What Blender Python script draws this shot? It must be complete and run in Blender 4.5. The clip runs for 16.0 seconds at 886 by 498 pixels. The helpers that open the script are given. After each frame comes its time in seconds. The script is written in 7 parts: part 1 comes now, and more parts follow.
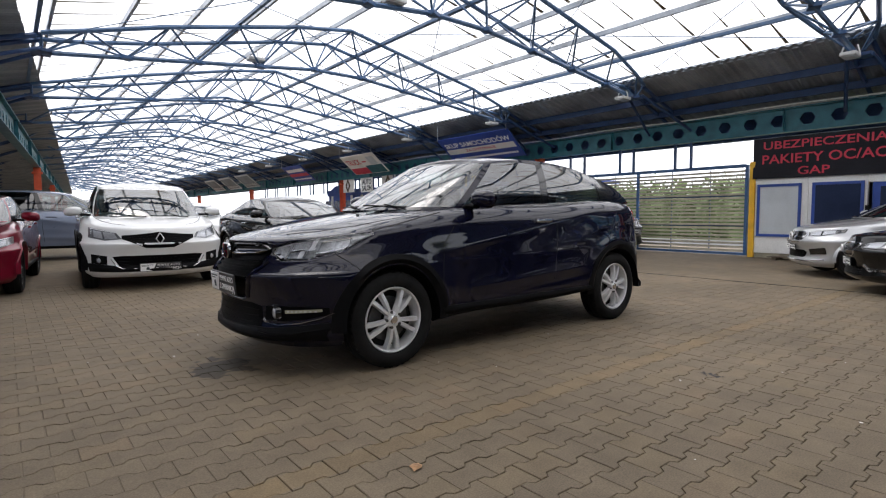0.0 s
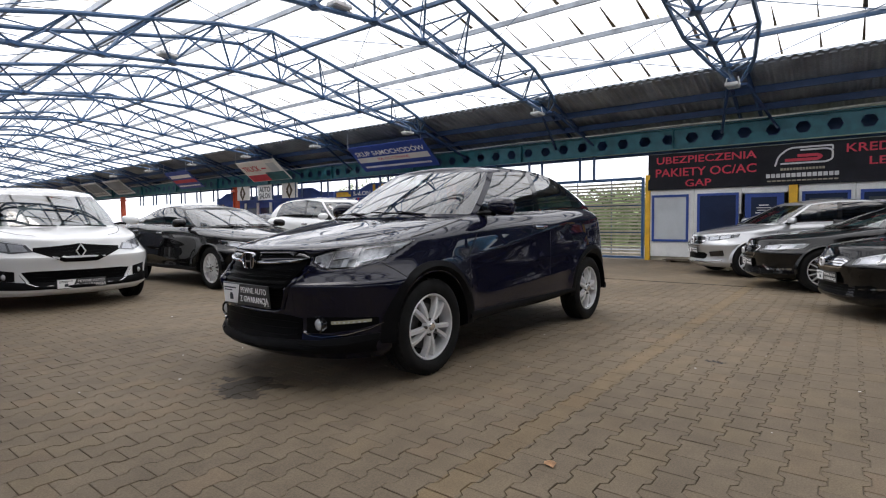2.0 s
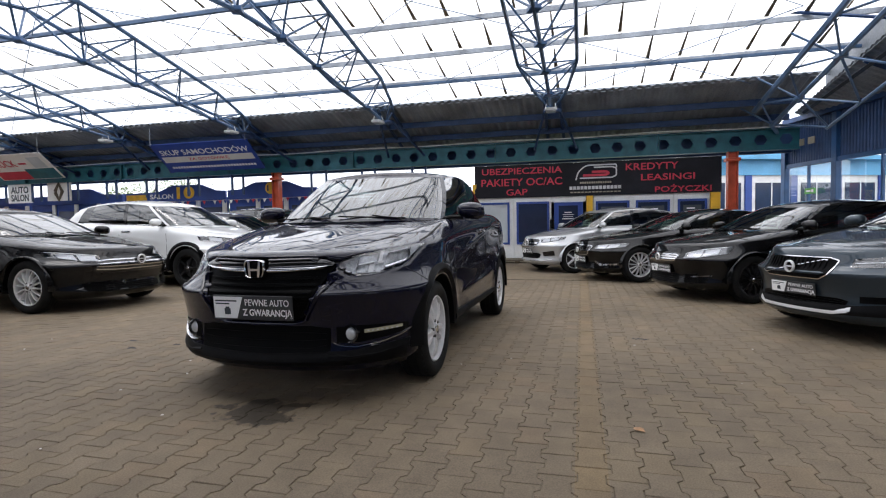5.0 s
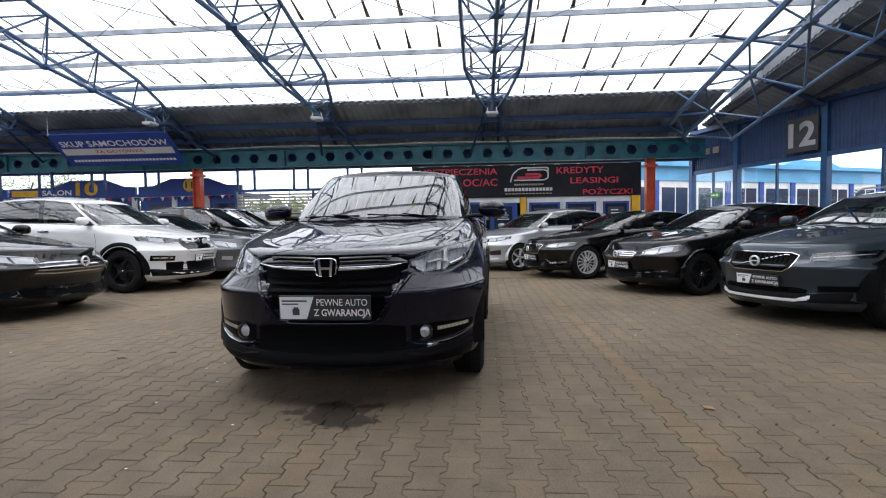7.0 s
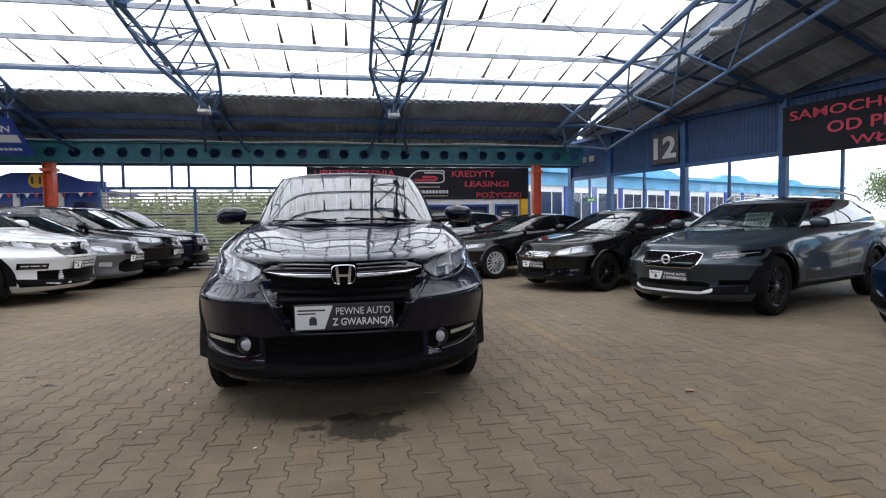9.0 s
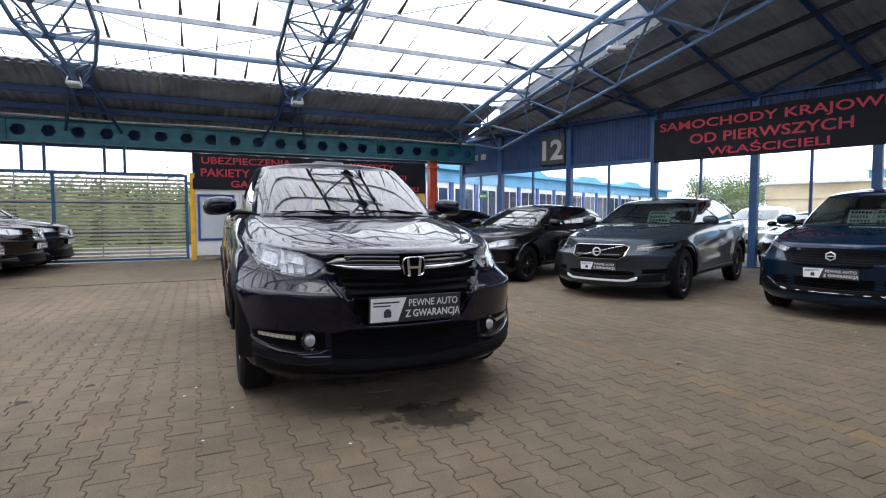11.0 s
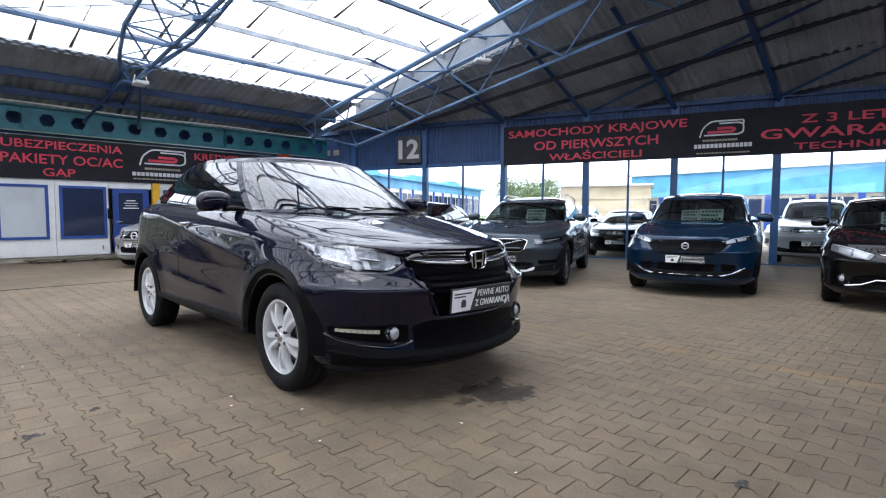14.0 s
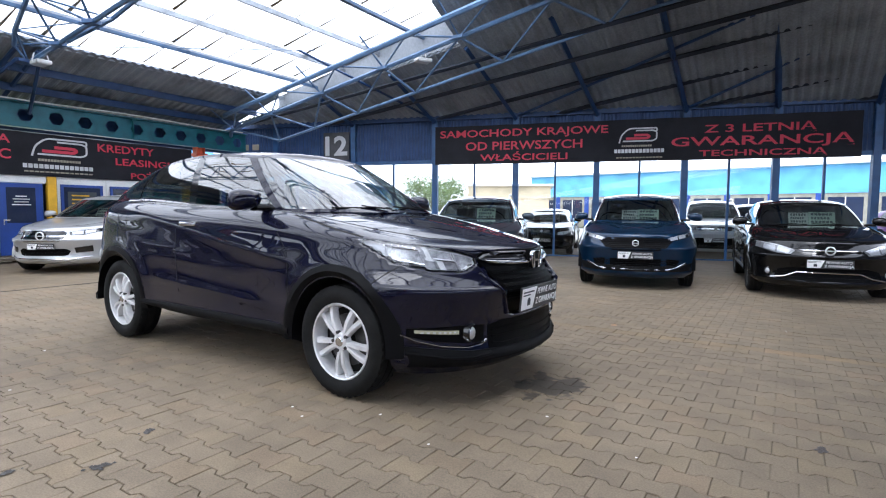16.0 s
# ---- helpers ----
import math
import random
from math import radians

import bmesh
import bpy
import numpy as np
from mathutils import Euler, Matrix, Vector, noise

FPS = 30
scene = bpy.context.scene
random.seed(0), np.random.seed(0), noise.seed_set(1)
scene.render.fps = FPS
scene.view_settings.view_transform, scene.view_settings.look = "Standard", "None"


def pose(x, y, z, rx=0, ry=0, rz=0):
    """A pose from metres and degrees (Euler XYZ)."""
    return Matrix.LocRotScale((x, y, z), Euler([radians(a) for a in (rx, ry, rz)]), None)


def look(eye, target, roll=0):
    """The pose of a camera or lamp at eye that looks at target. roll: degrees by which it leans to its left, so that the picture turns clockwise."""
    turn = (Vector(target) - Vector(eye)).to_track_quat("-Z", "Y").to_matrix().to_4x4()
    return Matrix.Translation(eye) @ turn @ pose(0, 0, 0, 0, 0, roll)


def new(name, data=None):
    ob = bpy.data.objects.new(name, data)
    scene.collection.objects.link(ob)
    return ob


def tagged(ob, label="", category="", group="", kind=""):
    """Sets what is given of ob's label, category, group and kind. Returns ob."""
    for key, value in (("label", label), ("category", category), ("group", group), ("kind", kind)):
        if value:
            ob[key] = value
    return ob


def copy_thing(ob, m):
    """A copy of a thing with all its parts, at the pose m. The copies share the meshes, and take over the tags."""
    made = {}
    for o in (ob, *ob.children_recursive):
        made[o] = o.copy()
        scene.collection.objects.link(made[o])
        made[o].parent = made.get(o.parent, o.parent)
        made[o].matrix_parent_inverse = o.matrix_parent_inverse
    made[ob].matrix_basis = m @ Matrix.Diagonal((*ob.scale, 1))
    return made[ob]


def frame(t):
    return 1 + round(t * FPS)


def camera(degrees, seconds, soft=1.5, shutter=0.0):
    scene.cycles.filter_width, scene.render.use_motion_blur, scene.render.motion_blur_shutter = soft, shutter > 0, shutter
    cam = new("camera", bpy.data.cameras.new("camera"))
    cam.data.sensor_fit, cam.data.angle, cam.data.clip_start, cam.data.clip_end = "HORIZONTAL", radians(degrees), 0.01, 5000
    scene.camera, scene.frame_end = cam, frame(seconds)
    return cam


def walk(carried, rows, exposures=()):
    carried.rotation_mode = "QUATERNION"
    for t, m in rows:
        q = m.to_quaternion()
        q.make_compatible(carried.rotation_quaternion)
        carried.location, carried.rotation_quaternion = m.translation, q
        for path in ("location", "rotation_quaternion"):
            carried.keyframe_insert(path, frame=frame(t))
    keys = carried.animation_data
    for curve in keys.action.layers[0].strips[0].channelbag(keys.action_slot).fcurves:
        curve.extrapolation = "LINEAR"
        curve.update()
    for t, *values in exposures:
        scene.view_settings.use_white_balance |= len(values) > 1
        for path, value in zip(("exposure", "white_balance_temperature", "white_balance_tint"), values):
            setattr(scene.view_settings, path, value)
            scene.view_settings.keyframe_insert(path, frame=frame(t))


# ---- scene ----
cam = camera(80.0, 16.0, 1.15)
PATH = [
    (0, (0.096, 1.09, 1.061), (1.367, 2.628, 0.929), -0.3),
    (0.5, (-0.099, 1.293, 1.048), (1.23, 2.782, 0.928), -0.3),
    (1, (-0.308, 1.42, 1.048), (1.097, 2.839, 0.943), -0.4),
    (1.5, (-0.518, 1.575, 1.066), (0.97, 2.907, 0.965), -0.5),
    (2, (-0.672, 1.811, 1.052), (0.907, 3.034, 0.951), -0.5),
    (2.5, (-0.817, 1.994, 1.039), (0.847, 3.099, 0.944), -0.6),
    (3, (-0.973, 2.199, 1.046), (0.761, 3.191, 0.952), -0.6),
    (3.5, (-1.085, 2.435, 1.041), (0.709, 3.316, 0.958), -0.8),
    (4, (-1.238, 2.648, 1.032), (0.613, 3.401, 0.958), -0.9),
    (4.5, (-1.334, 2.864, 1.046), (0.565, 3.486, 0.966), -0.9),
    (7, (-1.633, 4.065, 1.039), (0.359, 4.215, 0.952), -0.8),
    (7.5, (-1.618, 4.29, 1.06), (0.379, 4.333, 0.968), -0.8),
    (8, (-1.599, 4.488, 1.06), (0.398, 4.403, 0.97), -0.8),
    (8.5, (-1.634, 4.704, 1.062), (0.353, 4.487, 0.974), -0.8),
    (9, (-1.619, 4.912, 1.073), (0.349, 4.569, 0.983), -0.8),
    (11.5, (-1.32, 6.293, 1.078), (0.447, 5.364, 0.957), 0.0),
    (12, (-1.243, 6.529, 1.089), (0.482, 5.524, 0.965), -0.0),
    (12.5, (-1.144, 6.791, 1.099), (0.507, 5.669, 0.973), 0.1),
    (13, (-1.042, 7.03, 1.097), (0.536, 5.807, 0.972), 0.1),
    (13.5, (-0.888, 7.192, 1.08), (0.611, 5.874, 0.952), 0.0),
    (14, (-0.779, 7.373, 1.086), (0.618, 5.948, 0.955), 0.2),
    (14.5, (-0.619, 7.546, 1.088), (0.687, 6.037, 0.955), 0.3),
    (15, (-0.407, 7.691, 1.086), (0.819, 6.117, 0.948), 0.3),
    (15.5, (-0.227, 7.861, 1.072), (0.931, 6.236, 0.937), 0.4),
    (16, (-0.019, 8.024, 1.094), (1.072, 6.353, 0.958), 0.4),
]
walk(cam, [(t, look(eye, target, roll)) for t, eye, target, roll in PATH],
     exposures=[(0, 0.36, 6450, 14), (4.5, 0.45, 6300, 14), (8, 0.55, 6150, 14), (11.5, 0.68, 6050, 13), (14.5, 1.06, 5850, 13), (16, 1.22, 5800, 13)])


# ---- light ----
world = bpy.data.worlds.new("overcast_sky")
scene.world = world
world.use_nodes = True
wn, wl = world.node_tree.nodes, world.node_tree.links
sky = wn.new("ShaderNodeTexSky")
sky.sky_type, sky.sun_disc = "NISHITA", False
sky.sun_elevation, sky.sun_rotation = radians(48), radians(200)
sky.air_density, sky.dust_density = 1.0, 4.0
veil = wn.new("ShaderNodeMixRGB")
veil.inputs["Fac"].default_value = 0.72
veil.inputs["Color2"].default_value = (15.5, 16.0, 16.6, 1)
wl.new(sky.outputs["Color"], veil.inputs["Color1"])
wl.new(veil.outputs["Color"], wn["Background"].inputs["Color"])
wn["Background"].inputs["Strength"].default_value = 0.14
sun = new("sun", bpy.data.lights.new("sun", "SUN"))
sun.data.energy, sun.data.angle, sun.data.color = 1.2, radians(25), (1.0, 0.97, 0.92)
sun.matrix_world = look((6, 20, 40), (6, 5, 0))


# ---- materials ----
def mat(name, base, rough=0.6, metal=0.0, vary=0.12, scale=6.0, fine=60.0, bump=0.0, spec=0.5, coat=0.0, alt=None, island=False, piece=0.0):
    """A painted, metal or mineral surface with broad stains and fine grain."""
    m = bpy.data.materials.new(name)
    m.use_nodes = True
    n, l = m.node_tree.nodes, m.node_tree.links
    b = n["Principled BSDF"]
    b.inputs["Metallic"].default_value = metal
    b.inputs["Specular IOR Level"].default_value = spec
    if coat:
        b.inputs["Coat Weight"].default_value = coat
        b.inputs["Coat Roughness"].default_value = 0.012
        b.inputs["Coat IOR"].default_value = 1.42
    co = n.new("ShaderNodeTexCoord")
    big = n.new("ShaderNodeTexNoise")
    big.inputs["Scale"].default_value, big.inputs["Detail"].default_value = scale, 5
    small = n.new("ShaderNodeTexNoise")
    small.inputs["Scale"].default_value, small.inputs["Detail"].default_value = fine, 3
    l.new(co.outputs["Object"], big.inputs["Vector"])
    l.new(co.outputs["Object"], small.inputs["Vector"])
    mix = n.new("ShaderNodeMixRGB")
    other = alt or tuple(c * (1 - 2.2 * vary) for c in base)
    mix.inputs["Color1"].default_value, mix.inputs["Color2"].default_value = (*base, 1), (*other, 1)
    ramp = n.new("ShaderNodeMapRange")
    ramp.inputs["From Min"].default_value, ramp.inputs["From Max"].default_value = 0.42, 0.68
    l.new(big.outputs["Fac"], ramp.inputs["Value"])
    l.new(ramp.outputs["Result"], mix.inputs["Fac"])
    grain = n.new("ShaderNodeMixRGB")
    grain.blend_type = "MULTIPLY"
    grain.inputs["Fac"].default_value = min(1.0, vary * 3)
    l.new(mix.outputs["Color"], grain.inputs["Color1"])
    l.new(small.outputs["Fac"], grain.inputs["Color2"])
    lift = n.new("ShaderNodeMixRGB")
    lift.blend_type = "MULTIPLY"
    lift.inputs["Fac"].default_value = 1.0
    k = 1 + min(1.0, vary * 3) * 0.9
    lift.inputs["Color2"].default_value = (k, k, k, 1)
    l.new(grain.outputs["Color"], lift.inputs["Color1"])
    last = lift.outputs["Color"]
    if piece:
        info = n.new("ShaderNodeNewGeometry" if island else "ShaderNodeObjectInfo")
        out = "Random Per Island" if island else "Random"
        r2 = n.new("ShaderNodeMapRange")
        r2.inputs["To Min"].default_value, r2.inputs["To Max"].default_value = 1 - piece, 1 + piece
        l.new(info.outputs[out], r2.inputs["Value"])
        each = n.new("ShaderNodeMixRGB")
        each.blend_type = "MULTIPLY"
        each.inputs["Fac"].default_value = 1.0
        l.new(last, each.inputs["Color1"])
        l.new(r2.outputs["Result"], each.inputs["Color2"])
        last = each.outputs["Color"]
    l.new(last, b.inputs["Base Color"])
    rr = n.new("ShaderNodeMapRange")
    rr.inputs["To Min"].default_value, rr.inputs["To Max"].default_value = max(0.0, rough * 0.8), min(1.0, rough * 1.2)
    l.new(big.outputs["Fac"], rr.inputs["Value"])
    l.new(rr.outputs["Result"], b.inputs["Roughness"])
    if bump:
        bp = n.new("ShaderNodeBump")
        bp.inputs["Strength"].default_value, bp.inputs["Distance"].default_value = bump, 0.003
        l.new(small.outputs["Fac"], bp.inputs["Height"])
        l.new(bp.outputs["Normal"], b.inputs["Normal"])
    return m


def clear_glass(name, tint, face=0.05):
    """A pane that mirrors by its angle and lets tinted light through; face is what it mirrors seen squarely."""
    m = bpy.data.materials.new(name)
    m.use_nodes = True
    n, l = m.node_tree.nodes, m.node_tree.links
    n.remove(n["Principled BSDF"])
    through_ = n.new("ShaderNodeBsdfTransparent")
    through_.inputs["Color"].default_value = (*tint, 1)
    shine = n.new("ShaderNodeBsdfGlossy")
    shine.inputs["Roughness"].default_value = 0.015
    f = n.new("ShaderNodeLayerWeight")
    f.inputs["Blend"].default_value = 0.5
    pw = n.new("ShaderNodeMath")
    pw.operation, pw.inputs[1].default_value = "POWER", 3.2
    l.new(f.outputs["Facing"], pw.inputs[0])
    r = n.new("ShaderNodeMapRange")
    r.inputs["To Min"].default_value, r.inputs["To Max"].default_value = face, 0.95
    l.new(pw.outputs[0], r.inputs["Value"])
    mix = n.new("ShaderNodeMixShader")
    l.new(r.outputs["Result"], mix.inputs["Fac"])
    l.new(through_.outputs["BSDF"], mix.inputs[1])
    l.new(shine.outputs["BSDF"], mix.inputs[2])
    l.new(mix.outputs["Shader"], n["Material Output"].inputs["Surface"])
    return m


def milky(name):
    """Translucent roof sheet, streaked with dirt along its length."""
    m = bpy.data.materials.new(name)
    m.use_nodes = True
    n, l = m.node_tree.nodes, m.node_tree.links
    n.remove(n["Principled BSDF"])
    co = n.new("ShaderNodeTexCoord")
    mp = n.new("ShaderNodeMapping")
    mp.inputs["Scale"].default_value = (0.8, 5.0, 0.8)
    no = n.new("ShaderNodeTexNoise")
    no.inputs["Scale"].default_value, no.inputs["Detail"].default_value = 2.2, 6
    l.new(co.outputs["Object"], mp.inputs["Vector"])
    l.new(mp.outputs["Vector"], no.inputs["Vector"])
    ramp = n.new("ShaderNodeValToRGB")
    ramp.color_ramp.elements[0].position, ramp.color_ramp.elements[0].color = 0.25, (0.62, 0.57, 0.47, 1)
    ramp.color_ramp.elements[1].position, ramp.color_ramp.elements[1].color = 0.5, (0.93, 0.93, 0.92, 1)
    l.new(no.outputs["Fac"], ramp.inputs["Fac"])
    info = n.new("ShaderNodeObjectInfo")
    r2 = n.new("ShaderNodeMapRange")
    r2.inputs["To Min"].default_value, r2.inputs["To Max"].default_value = 0.86, 1.0
    l.new(info.outputs["Random"], r2.inputs["Value"])
    mul = n.new("ShaderNodeMixRGB")
    mul.blend_type = "MULTIPLY"
    mul.inputs["Fac"].default_value = 1.0
    l.new(ramp.outputs["Color"], mul.inputs["Color1"])
    l.new(r2.outputs["Result"], mul.inputs["Color2"])
    a = n.new("ShaderNodeBsdfTranslucent")
    b = n.new("ShaderNodeBsdfTransparent")
    l.new(mul.outputs["Color"], a.inputs["Color"])
    l.new(mul.outputs["Color"], b.inputs["Color"])
    mix = n.new("ShaderNodeMixShader")
    mix.inputs["Fac"].default_value = 0.45
    l.new(a.outputs["BSDF"], mix.inputs[1])
    l.new(b.outputs["BSDF"], mix.inputs[2])
    l.new(mix.outputs["Shader"], n["Material Output"].inputs["Surface"])
    return m


def paver(name, island):
    """Grey-brown concrete paver: each block its own tone, broad traffic grime, an oil spill with a ragged edge."""
    m = bpy.data.materials.new(name)
    m.use_nodes = True
    n, l = m.node_tree.nodes, m.node_tree.links
    b = n["Principled BSDF"]
    b.inputs["Specular IOR Level"].default_value = 0.35
    geo = n.new("ShaderNodeNewGeometry")
    rnd = geo.outputs["Random Per Island"] if island else n.new("ShaderNodeObjectInfo").outputs["Random"]
    ramp = n.new("ShaderNodeValToRGB")
    e = ramp.color_ramp.elements
    e[0].position, e[0].color = 0.0, (0.1730, 0.1356, 0.0921, 1)
    e[1].position, e[1].color = 1.0, (0.2000, 0.1490, 0.0975, 1)
    for p, c in ((0.35, (0.1833, 0.1435, 0.0968, 1)), (0.7, (0.1916, 0.1505, 0.1015, 1)), (0.88, (0.1957, 0.1515, 0.0959, 1))):
        k = e.new(p)
        k.color = c
    l.new(rnd, ramp.inputs["Fac"])

    def noise_at(scale, detail, lo, hi, a, c):
        t = n.new("ShaderNodeTexNoise")
        t.inputs["Scale"].default_value, t.inputs["Detail"].default_value = scale, detail
        l.new(geo.outputs["Position"], t.inputs["Vector"])
        r = n.new("ShaderNodeMapRange")
        for key, v in (("From Min", lo), ("From Max", hi), ("To Min", a), ("To Max", c)):
            r.inputs[key].default_value = v
        l.new(t.outputs["Fac"], r.inputs["Value"])
        return t.outputs["Fac"], r.outputs["Result"]

    def times(x, y):
        k = n.new("ShaderNodeMixRGB")
        k.blend_type = "MULTIPLY"
        k.inputs["Fac"].default_value = 1.0
        l.new(x, k.inputs["Color1"])
        l.new(y, k.inputs["Color2"])
        return k.outputs["Color"]

    broad = noise_at(0.55, 4, 0.35, 0.68, 0.82, 1.12)[1]
    patchy = noise_at(5.0, 4, 0.35, 0.7, 0.88, 1.1)[1]
    grain, fine = noise_at(130.0, 3, 0.3, 0.7, 0.78, 1.16)
    colour = times(times(times(ramp.outputs["Color"], broad), patchy), fine)
    # one course of yellower blocks along the hall's width
    sep = n.new("ShaderNodeSeparateXYZ")
    l.new(geo.outputs["Position"], sep.inputs[0])
    cmp_ = n.new("ShaderNodeMath")
    cmp_.operation = "COMPARE"
    cmp_.inputs[1].default_value, cmp_.inputs[2].default_value = 3.058, 0.068
    l.new(sep.outputs["Y"], cmp_.inputs[0])
    row = n.new("ShaderNodeMixRGB")
    row.blend_type = "MULTIPLY"
    row.inputs["Color2"].default_value = (1.12, 1.06, 0.93, 1)
    l.new(cmp_.outputs[0], row.inputs["Fac"])
    l.new(colour, row.inputs["Color1"])
    colour = row.outputs["Color"]
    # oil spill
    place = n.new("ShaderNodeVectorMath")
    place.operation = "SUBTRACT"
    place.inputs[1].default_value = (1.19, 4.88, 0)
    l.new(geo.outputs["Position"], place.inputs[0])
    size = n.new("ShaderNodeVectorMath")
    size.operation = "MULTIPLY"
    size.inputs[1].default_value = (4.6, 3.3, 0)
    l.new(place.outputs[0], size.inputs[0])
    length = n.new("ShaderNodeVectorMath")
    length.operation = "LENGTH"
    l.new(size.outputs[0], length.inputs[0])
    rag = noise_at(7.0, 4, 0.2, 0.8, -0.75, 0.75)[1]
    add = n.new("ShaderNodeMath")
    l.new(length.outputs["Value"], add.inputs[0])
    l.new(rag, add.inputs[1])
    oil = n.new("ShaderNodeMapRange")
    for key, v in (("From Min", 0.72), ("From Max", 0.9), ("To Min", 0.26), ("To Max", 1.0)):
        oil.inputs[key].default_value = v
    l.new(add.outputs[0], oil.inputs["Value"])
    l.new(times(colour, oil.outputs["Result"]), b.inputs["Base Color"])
    ro = n.new("ShaderNodeMapRange")
    ro.inputs["From Min"].default_value, ro.inputs["To Min"].default_value, ro.inputs["To Max"].default_value = 0.2, 0.68, 0.8
    l.new(oil.outputs["Result"], ro.inputs["Value"])
    l.new(ro.outputs["Result"], b.inputs["Roughness"])
    bp = n.new("ShaderNodeBump")
    bp.inputs["Strength"].default_value, bp.inputs["Distance"].default_value = 0.45, 0.003
    l.new(grain, bp.inputs["Height"])
    l.new(bp.outputs["Normal"], b.inputs["Normal"])
    return m


M = {
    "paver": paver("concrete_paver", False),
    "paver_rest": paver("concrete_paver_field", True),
    "bed": mat("joint_sand", (0.165, 0.130, 0.090), 0.95, 0, 0.2, 3, 80, 0.4),
    "yard": mat("grass_verge", (0.10, 0.14, 0.04), 0.9, 0, 0.25, 1.2, 30, 0.6, alt=(0.17, 0.17, 0.07)),
    "teal": mat("teal_steel_paint", (0.010, 0.12, 0.155), 0.45, 0, 0.12, 4, 60, 0.1),
    "blue": mat("blue_steel_paint", (0.028, 0.09, 0.22), 0.42, 0, 0.12, 4, 60, 0.1),
    "truss": mat("blue_grey_truss_paint", (0.065, 0.125, 0.23), 0.4, 0, 0.12, 4, 60, 0.1),
    "navy": mat("navy_steel_paint", (0.02, 0.055, 0.15), 0.5, 0, 0.12, 4, 60, 0.1),
    "rafter": mat("deep_blue_rafter_paint", (0.012, 0.045, 0.13), 0.45, 0, 0.12, 4, 60, 0.1),
    "dark": mat("dark_blue_purlin", (0.012, 0.018, 0.032), 0.6, 0, 0.15, 4, 60, 0.1),
    "orange": mat("orange_steel_paint", (0.55, 0.085, 0.03), 0.5, 0, 0.12, 4, 60, 0.1),
    "yellow": mat("yellow_paint", (0.75, 0.42, 0.02), 0.5, 0, 0.1, 4, 60, 0.1),
    "sheet": mat("corrugated_sheet", (0.20, 0.22, 0.245), 0.5, 0.0, 0.16, 1.2, 25, 0.1),
    # the same sheet, its colour raised for light the south and east ceilings lack
    "sheetlight": mat("brightened_corrugated_sheet", (0.245, 0.27, 0.30), 0.5, 0.0, 0.18, 1.2, 25, 0.1),
    "purlin": mat("galvanised_steel", (0.33, 0.36, 0.40), 0.4, 0.5, 0.15, 3, 40, 0.1),
    "white": mat("white_panel_paint", (0.72, 0.72, 0.70), 0.55, 0, 0.08, 2, 40, 0.05),
    "pale": mat("frosted_panel", (0.50, 0.53, 0.55), 0.3, 0, 0.06, 2, 40),
    "cable": mat("grey_cable_sheath", (0.62, 0.62, 0.6), 0.5, 0, 0.1, 5, 60),
    "black": mat("black_banner_vinyl", (0.014, 0.014, 0.019), 0.6, 0, 0.12, 2, 40, spec=0.2),
    "red": mat("red_lettering", (0.55, 0.03, 0.065), 0.5, 0, 0.05, 4, 40),
    "letter": mat("white_lettering", (0.9, 0.9, 0.9), 0.5, 0, 0.04, 4, 40),
    "silver": mat("silver_lettering", (0.55, 0.55, 0.56), 0.4, 0.2, 0.06, 4, 40),
    "signblue": mat("blue_sign_vinyl", (0.02, 0.06, 0.33), 0.5, 0, 0.08, 2, 40),
    "boothblue": mat("booth_blue_paint", (0.015, 0.055, 0.27), 0.5, 0, 0.1, 2, 40),
    "signwhite": mat("white_sign_vinyl", (0.75, 0.73, 0.7), 0.5, 0, 0.06, 2, 40),
    "slat": mat("weathered_slat", (0.33, 0.30, 0.23), 0.6, 0, 0.14, 3, 50, 0.1),
    "darkwin": mat("dark_window_film", (0.02, 0.028, 0.06), 0.12, 0, 0.1, 2, 30),
    "brick": mat("red_brown_plinth", (0.26, 0.07, 0.05), 0.7, 0, 0.15, 3, 60, 0.2),
    "tan": mat("tan_render", (0.55, 0.45, 0.30), 0.8, 0, 0.1, 1, 30, 0.1),
    "skyroof": mat("light_blue_sheet_roof", (0.12, 0.38, 0.62), 0.5, 0, 0.12, 1, 30),
    "leafy": mat("tree_foliage", (0.15, 0.20, 0.075), 0.8, 0, 0.3, 2, 30, 0.3, alt=(0.09, 0.13, 0.045)),
    "bark": mat("tree_bark", (0.10, 0.075, 0.05), 0.9, 0, 0.2, 6, 60, 0.6),
    "lamp": mat("grey_lamp_housing", (0.6, 0.6, 0.6), 0.4, 0.2, 0.08, 5, 50),
    "milky": milky("translucent_roof_sheet"),
    "pane": clear_glass("window_pane", (0.95, 0.97, 0.97), 0.03),
    "stain": mat("oil_stained_paver", (0.05, 0.043, 0.038), 0.55, 0, 0.2, 6, 60, 0.3),
}


# ---- building blocks ----
def shape(name, bm, material, parent=None, label="", smooth=False, angle=35):
    me = bpy.data.meshes.new(name)
    bmesh.ops.recalc_face_normals(bm, faces=bm.faces)
    bm.to_mesh(me)
    bm.free()
    for k in (material if isinstance(material, (list, tuple)) else [material]):
        me.materials.append(k)
    if smooth:
        for p in me.polygons:
            p.use_smooth = True
        me.set_sharp_from_angle(angle=radians(angle))
    ob = new(name, me)
    ob.parent = parent
    if label:
        ob["label"] = label
    return ob


def part(name, bm, material, parent, label="", smooth=False, angle=35):
    return shape(name, bm, material, parent, label, smooth, angle)


